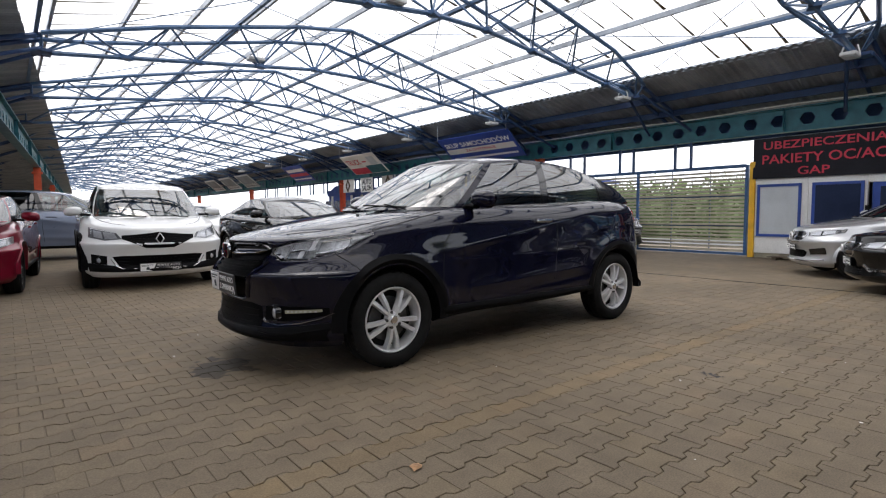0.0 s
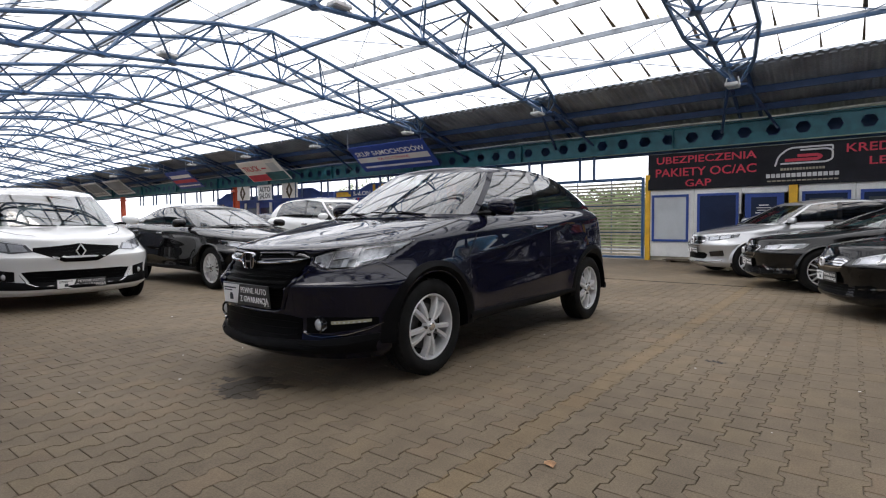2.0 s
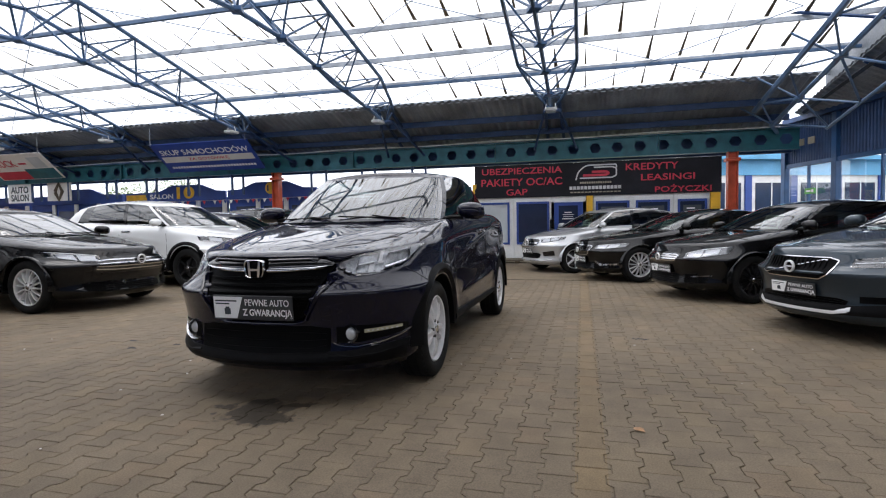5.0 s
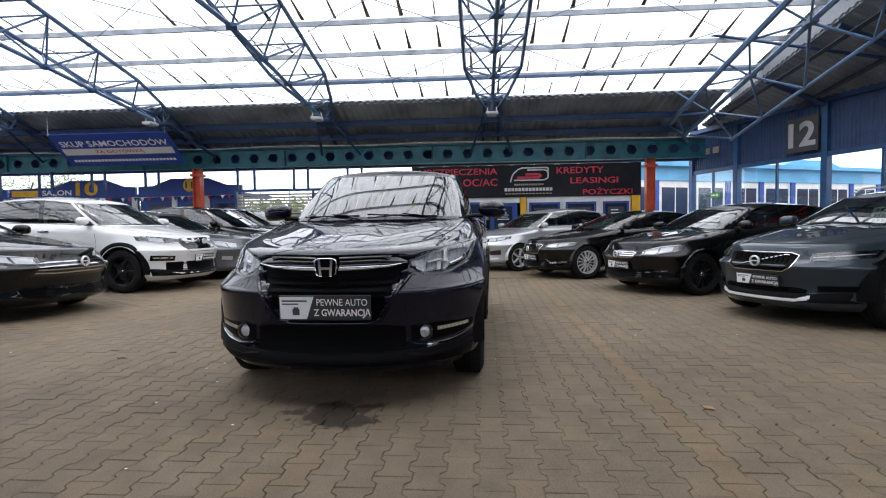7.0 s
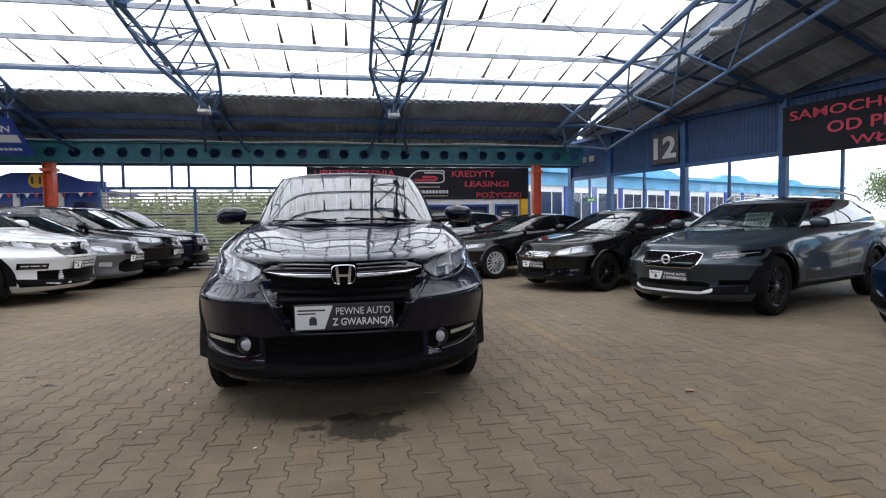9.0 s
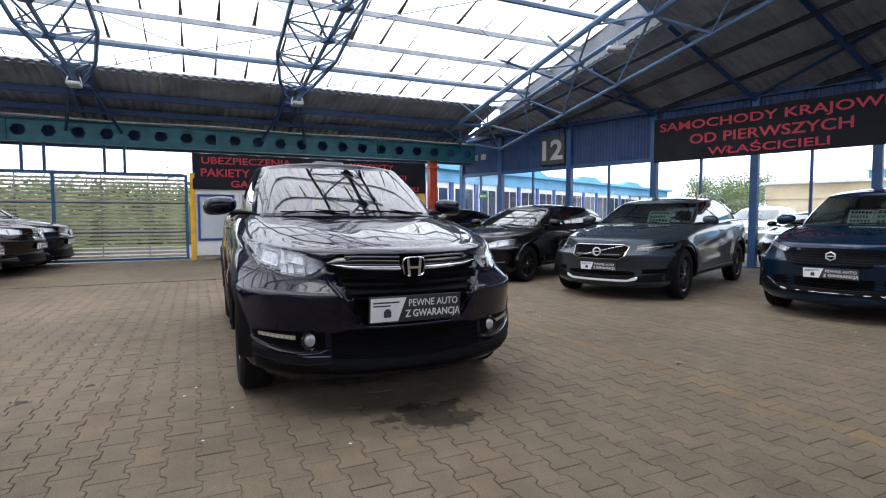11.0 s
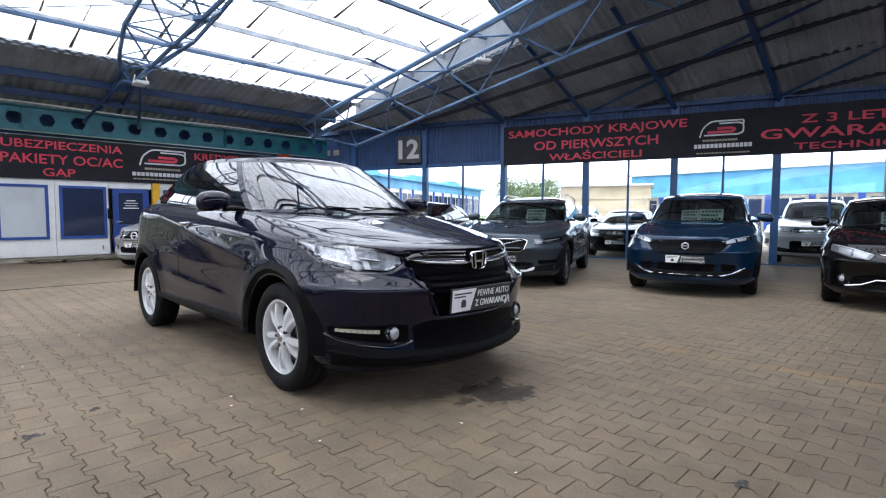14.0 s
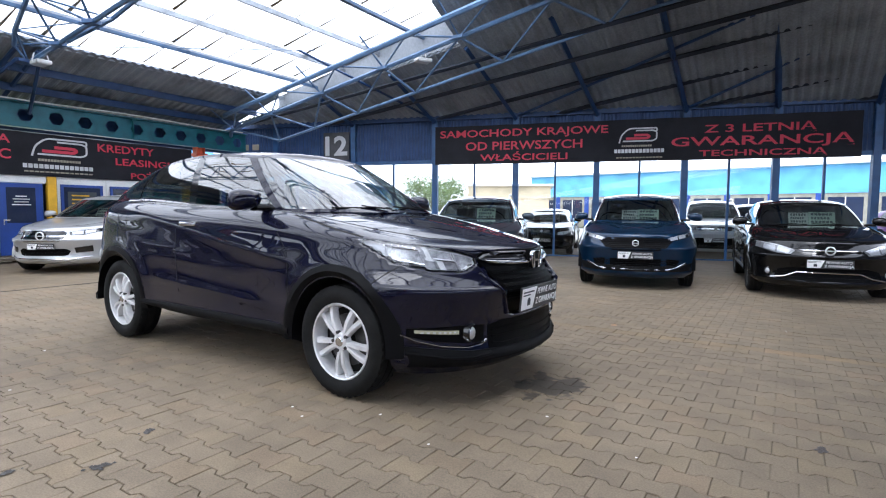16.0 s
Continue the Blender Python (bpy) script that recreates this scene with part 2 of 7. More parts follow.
def thing(name, label, category, group="", at=(0, 0, 0), turn=0.0):
    ob = new(name)
    ob.matrix_world = pose(*at, 0, 0, turn)
    ob.empty_display_size = 0.2
    return tagged(ob, label, category, group)


def setting(name, bm, material, label="", category=""):
    return tagged(shape(name, bm, material), label, category, kind="structure")


def box(bm, lo, hi, bevel=0.0, m=None):
    geo = bmesh.ops.create_cube(bm, size=1.0)["verts"]
    c = [(a + b) / 2 for a, b in zip(lo, hi)]
    d = [abs(b - a) for a, b in zip(lo, hi)]
    for v in geo:
        v.co = Vector((v.co.x * d[0] + c[0], v.co.y * d[1] + c[1], v.co.z * d[2] + c[2]))
    if bevel:
        edges = list({e for v in geo for e in v.link_edges})
        r = bmesh.ops.bevel(bm, geom=edges, offset=bevel, segments=2, affect="EDGES", profile=0.6)
        geo = list({v for f in r["faces"] for v in f.verts} | {v for v in geo if v.is_valid})
    if m is not None:
        bmesh.ops.transform(bm, matrix=m, verts=[v for v in geo if v.is_valid])
    return geo


def boxes(*items, bevel=0.0, m=None):
    bm = bmesh.new()
    for lo, hi in items:
        box(bm, lo, hi, bevel)
    if m is not None:
        bmesh.ops.transform(bm, matrix=m, verts=bm.verts)
    return bm


def tube(bm, a, b, r, sides=6):
    a, b = Vector(a), Vector(b)
    d = b - a
    q = d.to_track_quat("Z", "Y")
    rings = []
    for p in (a, b):
        rings.append([bm.verts.new(p + q @ Vector((r * math.cos(2 * math.pi * k / sides), r * math.sin(2 * math.pi * k / sides), 0))) for k in range(sides)])
    for k in range(sides):
        bm.faces.new((rings[0][k], rings[0][(k + 1) % sides], rings[1][(k + 1) % sides], rings[1][k]))
    bm.faces.new(rings[0][::-1])
    bm.faces.new(rings[1])


def sweep(bm, pts, r, sides=6):
    """One unbroken tube along a line of points."""
    pts = [Vector(p) for p in pts]
    rings = []
    for k, p in enumerate(pts):
        d = (pts[min(k + 1, len(pts) - 1)] - pts[max(k - 1, 0)]).normalized()
        side = d.cross(Vector((0, 0, 1)))
        side = side.normalized() if side.length > 1e-4 else Vector((1, 0, 0))
        up = side.cross(d)
        rings.append([bm.verts.new(p + side * r * math.cos(2 * math.pi * j / sides) + up * r * math.sin(2 * math.pi * j / sides)) for j in range(sides)])
    for a, b in zip(rings, rings[1:]):
        for j in range(sides):
            bm.faces.new((a[j], a[(j + 1) % sides], b[(j + 1) % sides], b[j]))
    bm.faces.new(rings[0][::-1])
    bm.faces.new(rings[-1])


def words(text, size, depth=0.004, align="CENTER", bold=0.0, shear=0.0, wide=1.0):
    """Lettering in the built-in font as a bmesh that stands in the x-z plane, facing -y."""
    cu = bpy.data.curves.new("lettering", "FONT")
    cu.body, cu.size, cu.extrude, cu.align_x, cu.align_y, cu.offset, cu.shear = text, size, depth, align, "CENTER", bold, shear
    cu.resolution_u = 3
    ob = new("lettering", cu)
    dg = bpy.context.evaluated_depsgraph_get()
    me = bpy.data.meshes.new_from_object(ob.evaluated_get(dg))
    bm = bmesh.new()
    bm.from_mesh(me)
    bmesh.ops.transform(bm, matrix=Matrix.Rotation(radians(90), 4, "X") @ Matrix.Diagonal((wide, 1, 1, 1)), verts=bm.verts)
    bpy.data.objects.remove(ob)
    bpy.data.curves.remove(cu)
    bpy.data.meshes.remove(me)
    return bm


def moved(bm, m):
    bmesh.ops.transform(bm, matrix=m, verts=bm.verts)
    return bm


# ---- the hall ----
EAST, EDGE_E, EDGE_W, RIDGE, NORTH = 13.8, 12.0, 0.8, 6.2, 92.0
WALL_A, WALL_D = Vector((11.44, -3.14, 0)), Vector((-0.95746, -0.28858, 0))
WALL_N = Vector((-0.28858, 0.95746, 0))
TRUSS_Y = [-0.6 + 4.4 * k for k in range(21)]


def roof_z(x):
    return 4.2 + (0.2 * (EDGE_E - x) if x > RIDGE else 0.215 * (x - EDGE_W))


def south(s, out=0.0, z=0.0):
    """A place on the glazed south wall: s along it from the number board, out towards the hall."""
    return WALL_A + WALL_D * s + WALL_N * out + Vector((0, 0, z))


SOUTH_M = Matrix.Translation(WALL_A) @ Matrix(((WALL_D.x, WALL_N.x, 0, 0), (WALL_D.y, WALL_N.y, 0, 0), (0, 0, 1, 0), (0, 0, 0, 1)))


def plate(x0, y0, x1, y1, z=0.0, n=1):
    bm = bmesh.new()
    bmesh.ops.create_grid(bm, x_segments=n, y_segments=n, size=0.5)
    for v in bm.verts:
        v.co = Vector((x0 + (v.co.x + 0.5) * (x1 - x0), y0 + (v.co.y + 0.5) * (y1 - y0), z))
    return bm


setting("ground", plate(-600, -600, 600, 600, -0.07), M["yard"], "green verge and open ground round the hall", "ground")
floor = setting("floor", plate(-9.4, -14, 17.0, NORTH, -0.0065), M["bed"], "sand bed of the block paving", "floor")


def corrugated(rows, pitch, depth, thick=0.012):
    """A ribbed sheet: rows is a list of pairs (lower edge, upper edge) at even steps along the sheet."""
    bm = bmesh.new()
    up = Vector((0, 0, 1))
    last = None
    for k, (a, b) in enumerate(rows):
        lift = depth * (k % 4 in (1, 2))
        p = [bm.verts.new(Vector(q) + up * (lift + t)) for q in (a, b) for t in (0, thick)]
        if last:
            bm.faces.new((last[0], p[0], p[2], last[2]))
            bm.faces.new((last[1], last[3], p[3], p[1]))
        last = p
    return bm


def strip_rows(x0, z0, x1, z1, y0, y1, step):
    n = int((y1 - y0) / step)
    return [((x0, y0 + k * step, z0), (x1, y0 + k * step, z1)) for k in range(n + 1)]


tagged(shape("ceiling_east", corrugated(strip_rows(14.6, 3.5, 11.9, 4.24, -1.9, NORTH, 0.05), 0.2, 0.03), M["sheetlight"]), "dark ribbed sheet roof above the side aisle", "roof", kind="structure")


def west_edge(y):
    """The west edge of the roof light, which runs five degrees off the hall's line."""
    return max(-1.5, -0.62 + 0.0886 * y)


steps_ = [0.6 + 0.15 * k for k in range(int((NORTH - 0.6) / 0.15))]
tagged(shape("ceiling_west", corrugated([((-4.7, y, 3.5), (west_edge(y) - 2.4, y, 3.62)) for y in [-9 + 0.15 * k for k in range(64)] + steps_], 0.6, 0.035), M["sheet"]), "dark ribbed sheet roof above the west aisle", "roof", kind="structure")
tagged(shape("ceiling_west_slope", corrugated([((west_edge(y) - 2.5, y, 3.62), (west_edge(y), y, max(3.72, min(4.2, roof_z(west_edge(y)))))) for y in steps_], 0.6, 0.035), M["sheet"]), "dark ribbed sheet slope beside the roof light", "roof", kind="structure")

EDGE_S = -2.12      # southern end of the roof light


def wall_y(x):
    return WALL_A.y + (x - WALL_A.x) * 0.3014


def south_z(x, y):
    """The ribbed ceiling that climbs from the glazed wall."""
    return min(5.75, 3.65 + 0.46 * (y - wall_y(x)) * WALL_N.y)


rows = []
for k in range(int(23 / 0.045)):
    x = 13.9 - k * 0.045
    y0 = wall_y(x) - 0.5
    y1 = max(EDGE_S if x > RIDGE else -0.95, y0 + 0.3)
    rows.append(((x, y0, south_z(x, y0)), (x, y1, south_z(x, y1))))
tagged(shape("ceiling_south", corrugated(rows, 0.18, 0.026), M["sheetlight"]), "dark ribbed sheet roof sloping up from the glazed wall", "roof", kind="structure")
# a sheet added out of view to keep sky light off the cars behind the panes
bm = bmesh.new()
eave = [[bm.verts.new((x, wall_y(x) - d, z + t)) for x in (-1.5, 9.0) for d, z in ((0.12, 3.62), (4.6, 3.25))] for t in (0, 0.06)]
for k, (a, b, c, d) in enumerate(((0, 1, 3, 2),) * 2):
    q = [eave[k][i] for i in (a, b, c, d)]
    bm.faces.new(q if k == 0 else q[::-1])
for a, b in ((0, 1), (1, 3), (3, 2), (2, 0)):
    bm.faces.new((eave[0][a], eave[0][b], eave[1][b], eave[1][a]))
tagged(shape("roof_eaves", bm, M["sheet"]), "unseen dark sheet added to shade the cars behind the glazed wall", "roof", kind="structure")

# translucent roof light: separate sheets in one mesh
bm = bmesh.new()
xs = [-0.28] + [EDGE_W + (RIDGE - EDGE_W) * k / 5 for k in range(6)] + [RIDGE + (EDGE_E - RIDGE) * k / 5 for k in range(1, 6)]
rng = random.Random(4)
for i in range(len(xs) - 1):
    xa, xb = xs[i] - 0.05, xs[i + 1] + 0.05
    y = EDGE_S if xs[i] >= RIDGE - 0.01 else -0.5
    while y < NORTH:
        w = 0.64
        za, zb = roof_z(xa) + 0.16 + rng.uniform(0, 0.012), roof_z(xb) + 0.16 + rng.uniform(0, 0.012)
        if xb > RIDGE > xa:
            zb = za = max(za, zb)
        q = [bm.verts.new(c) for c in ((xa, y, za), (xb, y, zb), (xb, y + w - 0.012, zb), (xa, y + w - 0.012, za))]
        bm.faces.new(q)
        y += w
tagged(shape("ceiling_roof_light", bm, M["milky"]), "milky translucent roof sheets streaked with brown dirt", "roof light", kind="structure")

# dirty overlap joints of the sheets
bm = bmesh.new()
for i in range(len(xs) - 1):
    y = EDGE_S if xs[i] >= RIDGE - 0.01 else 3.0
    while y < 60:
        n0, n1 = rng.uniform(0.0, 0.5), rng.uniform(0.55, 1.0)
        up = xs[i + 1] > RIDGE + 0.01
        a0, a1 = (1 - n1, 1.0) if up else (0.0, n1)
        xa, xb = xs[i] + (xs[i + 1] - xs[i]) * a0, xs[i] + (xs[i + 1] - xs[i]) * a1
        w = rng.uniform(0.012, 0.045)
        z0, z1 = roof_z(xa) + 0.15, roof_z(xb) + 0.15
        if up:
            q = ((xa, y - w * 0.3, z0), (xb, y - w, z1), (xb, y + w, z1), (xa, y + w * 0.3, z0))
        else:
            q = ((xa, y - w, z0), (xb, y - w * 0.3, z1), (xb, y + w * 0.3, z1), (xa, y + w, z0))
        bm.faces.new([bm.verts.new(c) for c in q])
        y += 0.64
tagged(shape("ceiling_sheet_joints", bm, mat("brown_joint_dirt", (0.20, 0.15, 0.09), 0.9, 0, 0.2, 3, 30)), "brown dirt along the sheet overlaps", "joints", kind="structure")

# purlins along the hall
for k, x in enumerate(xs):
    y0 = EDGE_S - 0.02 if x >= RIDGE - 0.01 else 2.9
    z = roof_z(x)
    tagged(shape("purlin", boxes(((x - 0.024, y0, z + 0.02), (x + 0.024, NORTH, z + 0.115))), M["purlin"]), "galvanised purlin under the roof sheets", "purlin", "roof purlins")
    if k % 3 == 1:
        tagged(shape("tie_pipe", boxes(((x - 0.2, y0, z - 0.05), (x - 0.14, NORTH, z + 0.01))), M["truss"]), "blue pipe running below a purlin", "pipe", "roof pipes")
for x, z in ((12.9, 3.98), (13.6, 3.72), (-4.5, 3.52)):
    tagged(shape("purlin", boxes(((x - 0.04, -1.9, z - 0.15), (x + 0.04, NORTH, z))), M["navy"]), "dark blue purlin under the ribbed sheet", "purlin", "roof purlins")


def build_truss(start=None):
    root = thing("roof_truss", "blue painted triangular lattice roof truss with node plates", "truss", "roof trusses", (0, TRUSS_Y[1], 0))
    n = 9
    nodes = [EDGE_W - 0.1 + (EDGE_E + 0.2 - EDGE_W) * k / n for k in range(n + 1)]
    if start is not None:
        nodes = [x for x in nodes if x > start]

    def low(x):
        f = min((EDGE_E + 0.1 - x) / 5.7, (x - EDGE_W + 0.1) / 5.7)
        return 3.86 + 0.62 * min(f, 1.0)

    half = 0.62
    chords = []
    for side in (-1, 1):
        bm = bmesh.new()
        pts = []
        for x in [nodes[0], *[(a + b) / 2 for a, b in zip(nodes, nodes[1:])], nodes[-1]]:
            e = min(x - nodes[0], nodes[-1] - x)
            pts.append(Vector((x, side * half * min(1.0, 0.35 + e / 2.2), roof_z(min(max(x, EDGE_W), EDGE_E)) - 0.06)))
        sweep(bm, pts, 0.042)
        part("top_chord", bm, M["truss"], root)
        chords.append(pts)
    bm = bmesh.new()
    lows = [Vector((x, 0, low(x))) for x in nodes]
    sweep(bm, lows, 0.042)
    part("bottom_chord", bm, M["truss"], root)
    def member(a, b, r):
        bm = bmesh.new()
        tube(bm, a, b, r, 5)
        part("web_member", bm, M["truss"], root)

    for k, p in enumerate(lows):
        for pts in chords:
            if k < len(pts):
                member(p, pts[k], 0.022)
            if k + 1 < len(pts):
                member(p, pts[k + 1], 0.022)
    for k in range(1, len(chords[0]) - 1):
        member(chords[0][k], chords[1][k], 0.02)
        member(chords[0][k], chords[1][k + 1], 0.014)
    for p in lows[1:-1]:
        bm = bmesh.new()
        m = Matrix.Translation(p) @ Matrix.Rotation(0.4, 4, "Z")
        box(bm, (-0.11, -0.09, -0.035), (0.11, 0.09, 0.035), 0.012, m)
        part("node_plate", bm, M["blue"], root)
    for x0, x1 in ((nodes[-1], EAST), (nodes[0], -1.0))[:1 if start else 2]:
        bm = bmesh.new()
        for dy in (-0.22, 0.22):
            tube(bm, (x0, dy * 0.8, 3.9), (x1, dy * 2.6, 3.18), 0.035)
            tube(bm, (x0, dy * 0.8, 4.12), (x1 + (0.3 if x1 > x0 else -0.3), dy, 3.5), 0.045)
        box(bm, (x0 - 0.14, -0.2, 3.84), (x0 + 0.14, 0.2, 3.9), 0.01)
        part("end_bracket", bm, M["navy"], root)
    return root


truss = build_truss()
for y in TRUSS_Y[2:]:
    copy_thing(truss, pose(0, y, 0))


def build_edge_truss():
    """The slanting lattice girder along the southern edge of the roof light."""
    root = thing("edge_truss", "pale blue lattice girder along the roof light's edge", "truss")

    def high(x):
        return Vector((x, -1.45, 4.36 + 0.17 * (7.8 - x)))

    def inner(x):
        return Vector((x, -0.95, 4.60 + 0.17 * (7.8 - x)))

    def foot(x):
        return Vector((x, -2.25, 3.63 + 0.165 * (9.33 - x)))

    for nm, f, x0, x1, r in (("top_chord", high, 13.4, 0.2, 0.05), ("top_chord", inner, 13.0, 0.2, 0.06), ("bottom_chord", foot, 12.4, 0.4, 0.036)):
        bm = bmesh.new()
        sweep(bm, [f(x0 + (x1 - x0) * k / 6) for k in range(7)], r)
        part(nm, bm, M["edge"], root)
    tops = [13.3, 11.7, 9.8, 7.81, 5.8, 3.8, 1.8, 0.3]
    lows_ = [12.3, 10.9, 9.33, 7.5, 5.2, 3.0, 0.9]
    for k, x in enumerate(lows_):
        for q in (tops[k], tops[k + 1]):
            bm = bmesh.new()
            tube(bm, foot(x), high(q), 0.026, 6)
            part("web_member", bm, M["edge"], root)
    for a_, b_ in zip(tops, tops[1:]):
        for u, v in ((high(a_), inner((a_ + b_) / 2)), (inner((a_ + b_) / 2), high(b_)), (high(a_) + Vector((0, 0, -.0)), inner(a_) + Vector((0, .3, .25)))):
            bm = bmesh.new()
            tube(bm, u, v, 0.022, 6)
            part("web_member", bm, M["edge"], root)
    for x in tops[1:-1]:
        bm = boxes(((-0.12, -0.08, -0.035), (0.12, 0.08, 0.035)), bevel=0.012, m=Matrix.Translation(high(x)))
        part("node_plate", bm, M["edge"], root)
    bm = bmesh.new()
    tube(bm, (13.4, -1.45, 3.42), (13.8, -1.7, 3.3), 0.05)
    part("end_bracket", bm, M["edge"], root)


M["edge"] = mat("pale_blue_girder_paint", (0.11, 0.19, 0.33), 0.4, 0, 0.12, 4, 60, 0.1)
build_edge_truss()


def floodlight():
    root = thing("floodlight", "small grey floodlight bracketed to a truss foot", "lamp", "floodlights", (11.55, TRUSS_Y[1], 3.78))
    part("housing", boxes(((-0.17, -0.12, -0.03), (0.17, 0.12, 0.04)), bevel=0.02), M["lamp"], root)
    part("lens", boxes(((-0.14, -0.09, -0.042), (0.14, 0.09, -0.032))), M["pale"], root, "frosted lens")
    bm = bmesh.new()
    tube(bm, (0, -0.14, 0.0), (0, -0.1, 0.16), 0.012)
    tube(bm, (0, 0.14, 0.0), (0, 0.1, 0.16), 0.012)
    part("bracket", bm, M["lamp"], root)
    return root


fl = floodlight()
for y in TRUSS_Y[2:9]:
    copy_thing(fl, pose(11.55, y, 3.78))
copy_thing(fl, pose(6.75, -1.5, 4.38, 0, 0, 60))
copy_thing(fl, pose(5.0, TRUSS_Y[2], 4.42))
copy_thing(fl, pose(4.4, TRUSS_Y[3], 4.4))

# cross bracing rods in the roof plane
for a, b in zip(TRUSS_Y[:9], TRUSS_Y[1:10]):
    for x0, x1 in ((RIDGE, 9.1), (9.1, EDGE_E), (EDGE_W, RIDGE)):
        if x0 < RIDGE - 1 and a < 3:
            continue
        for u, v in ((x0, x1), (x1, x0)):
            bm = bmesh.new()
            tube(bm, (u, a, roof_z(u) - 0.04), (v, b, roof_z(v) - 0.04), 0.009, 4)
            tagged(shape("bracing_rod", bm, M["truss"]), "thin diagonal bracing rod between roof trusses", "rod", "bracing rods")


def castellated_beam(name, x, y0, y1, zb, zt):
    root = thing(name, "teal castellated steel beam with a row of hexagonal holes", "beam", "castellated beams", (x, 0, 0))
    zm, pitch = (zb + zt) / 2, 0.58
    h = (zt - zb) / 2 - 0.02
    bm = bmesh.new()
    r = 0.155
    n = int((y1 - y0) / pitch)
    hexa = [(r * math.cos(math.pi / 3 * k), r * 0.95 * math.sin(math.pi / 3 * k)) for k in range(6)]
    rim = [(pitch / 2, 0), (pitch / 2, h), (-pitch / 2, h), (-pitch / 2, 0), (-pitch / 2, -h), (pitch / 2, -h)]
    for k in range(n):
        yc = y0 + (k + 0.5) * pitch
        layers = []
        for dx in (-0.006, 0.006):
            a = [bm.verts.new((dx, yc + p, zm + q)) for p, q in hexa]
            b = [bm.verts.new((dx, yc + p, zm + q)) for p, q in rim]
            layers.append((a, b))
            for j in range(6):
                bm.faces.new((a[j], a[(j + 1) % 6], b[(j + 1) % 6], b[j]))
        for j in range(6):
            bm.faces.new((layers[0][0][j], layers[1][0][j], layers[1][0][(j + 1) % 6], layers[0][0][(j + 1) % 6]))
    part("web", bm, M["teal"], root)
    part("top_flange", boxes(((-0.1, y0, zt - 0.02), (0.1, y1, zt))), M["teal"], root)
    part("bottom_flange", boxes(((-0.1, y0, zb), (0.1, y1, zb + 0.02))), M["teal"], root)
    y = y0 + 3.3
    while y < y1:
        part("stiffener", boxes(((-0.09, y - 0.006, zb + 0.02), (0.09, y + 0.006, zt - 0.02))), M["teal"], root)
        y += 4.4
    return root


castellated_beam("castellated_beam", EAST, -2.2, NORTH, 2.86, 3.4)
setting("wall_east", boxes(((14.25, -2.2, 2.84), (14.45, NORTH, 3.5))), M["navy"], "dark blue sheet fascia behind the beam", "wall")
castellated_beam("castellated_beam", -1.22, 10.0, NORTH, 2.86, 3.4).matrix_world = pose(-1.22, 0, 0, 0, 0, -5.06)

bm = bmesh.new()
sweep(bm, [(EAST - 0.13, -2.0 + 0.55 * k, 3.44 + 0.02 * math.sin((-2.0 + 0.55 * k) * 1.43)) for k in range(113)], 0.018, 5)
tagged(shape("cable", bm, M["cable"]), "pale sagging cable clipped along the beam", "cable")


def column(x, y):
    root = thing("steel_column", "orange painted steel column with a flared head", "column", "orange columns", (x, y, 0))
    part("shaft", boxes(((-0.11, -0.12, 0.02), (0.11, -0.1, 2.86)), ((-0.11, 0.1, 0.02), (0.11, 0.12, 2.86)), ((-0.01, -0.1, 0.02), (0.01, 0.1, 2.86))), M["orange"], root)
    part("base_plate", boxes(((-0.18, -0.18, 0), (0.18, 0.18, 0.02))), M["orange"], root)
    part("head_plate", boxes(((-0.16, -0.17, 2.62), (0.16, 0.17, 2.70)), bevel=0.01), M["orange"], root)
    return root


col = column(EAST, -0.68)
for k in range(1, 7):
    copy_thing(col, pose(EAST, -0.68 + 13.3 * k, 0))
for k in range(1, 7):
    copy_thing(col, pose(-1.22 + 0.0886 * (-0.68 + 13.3 * k), -0.68 + 13.3 * k, 0, 0, 0, -5))

# posts of the open strip under the east beam
for k, y in enumerate([7.6, 8.02, 9.22, 9.65, 10.86, 11.38] + [v for j in range(14) for v in (13.86 + 1.72 * j, 14.28 + 1.72 * j)]):
    bm = boxes(((EAST - 0.03, y - 0.03, 2.2), (EAST + 0.03, y + 0.03, 2.86)))
    tagged(shape("strip_post", bm, M["navy"]), "dark blue steel post under the beam", "post", "strip posts")

# slatted gate
GATE_S, GATE_N = 6.22, 11.5
gate = thing("slatted_gate", "sliding gate of weathered white horizontal slats in a blue frame", "gate", "", (EAST + 0.05, 0, 0))
for y0, y1, z0, z1 in ((GATE_S, GATE_S + 0.07, 0.03, 2.2), (GATE_N - 0.07, GATE_N, 0.03, 2.2), (9.05, 9.12, 0.03, 2.14)):
    part("frame_post", boxes(((-0.05, y0, z0), (0.03, y1, z1)), bevel=0.006), M["blue"], gate)
for z0, z1 in ((0.03, 0.09), (2.14, 2.22)):
    part("frame_rail", boxes(((-0.05, GATE_S + 0.07, z0), (0.03, GATE_N - 0.07, z1)), bevel=0.006), M["blue"], gate)
for z0 in (0.72, 1.45):
    part("frame_rail", boxes(((0.0, GATE_S + 0.07, z0), (0.03, GATE_N - 0.07, z0 + 0.05))), M["navy"], gate)
slat_me = None
for k in range(22):
    z = 0.13 + k * 0.0915
    if slat_me is None:
        bm = boxes(((-0.012, GATE_S + 0.075, -0.027), (0.002, GATE_N - 0.075, 0.027)), bevel=0.004)
        sl = part("slat", bm, M["slat"], gate)
        slat_me = sl.data
    else:
        sl = new("slat", slat_me)
        sl.parent = gate
    sl.matrix_local = pose(-0.012, 0, z, 0, 18, 0)
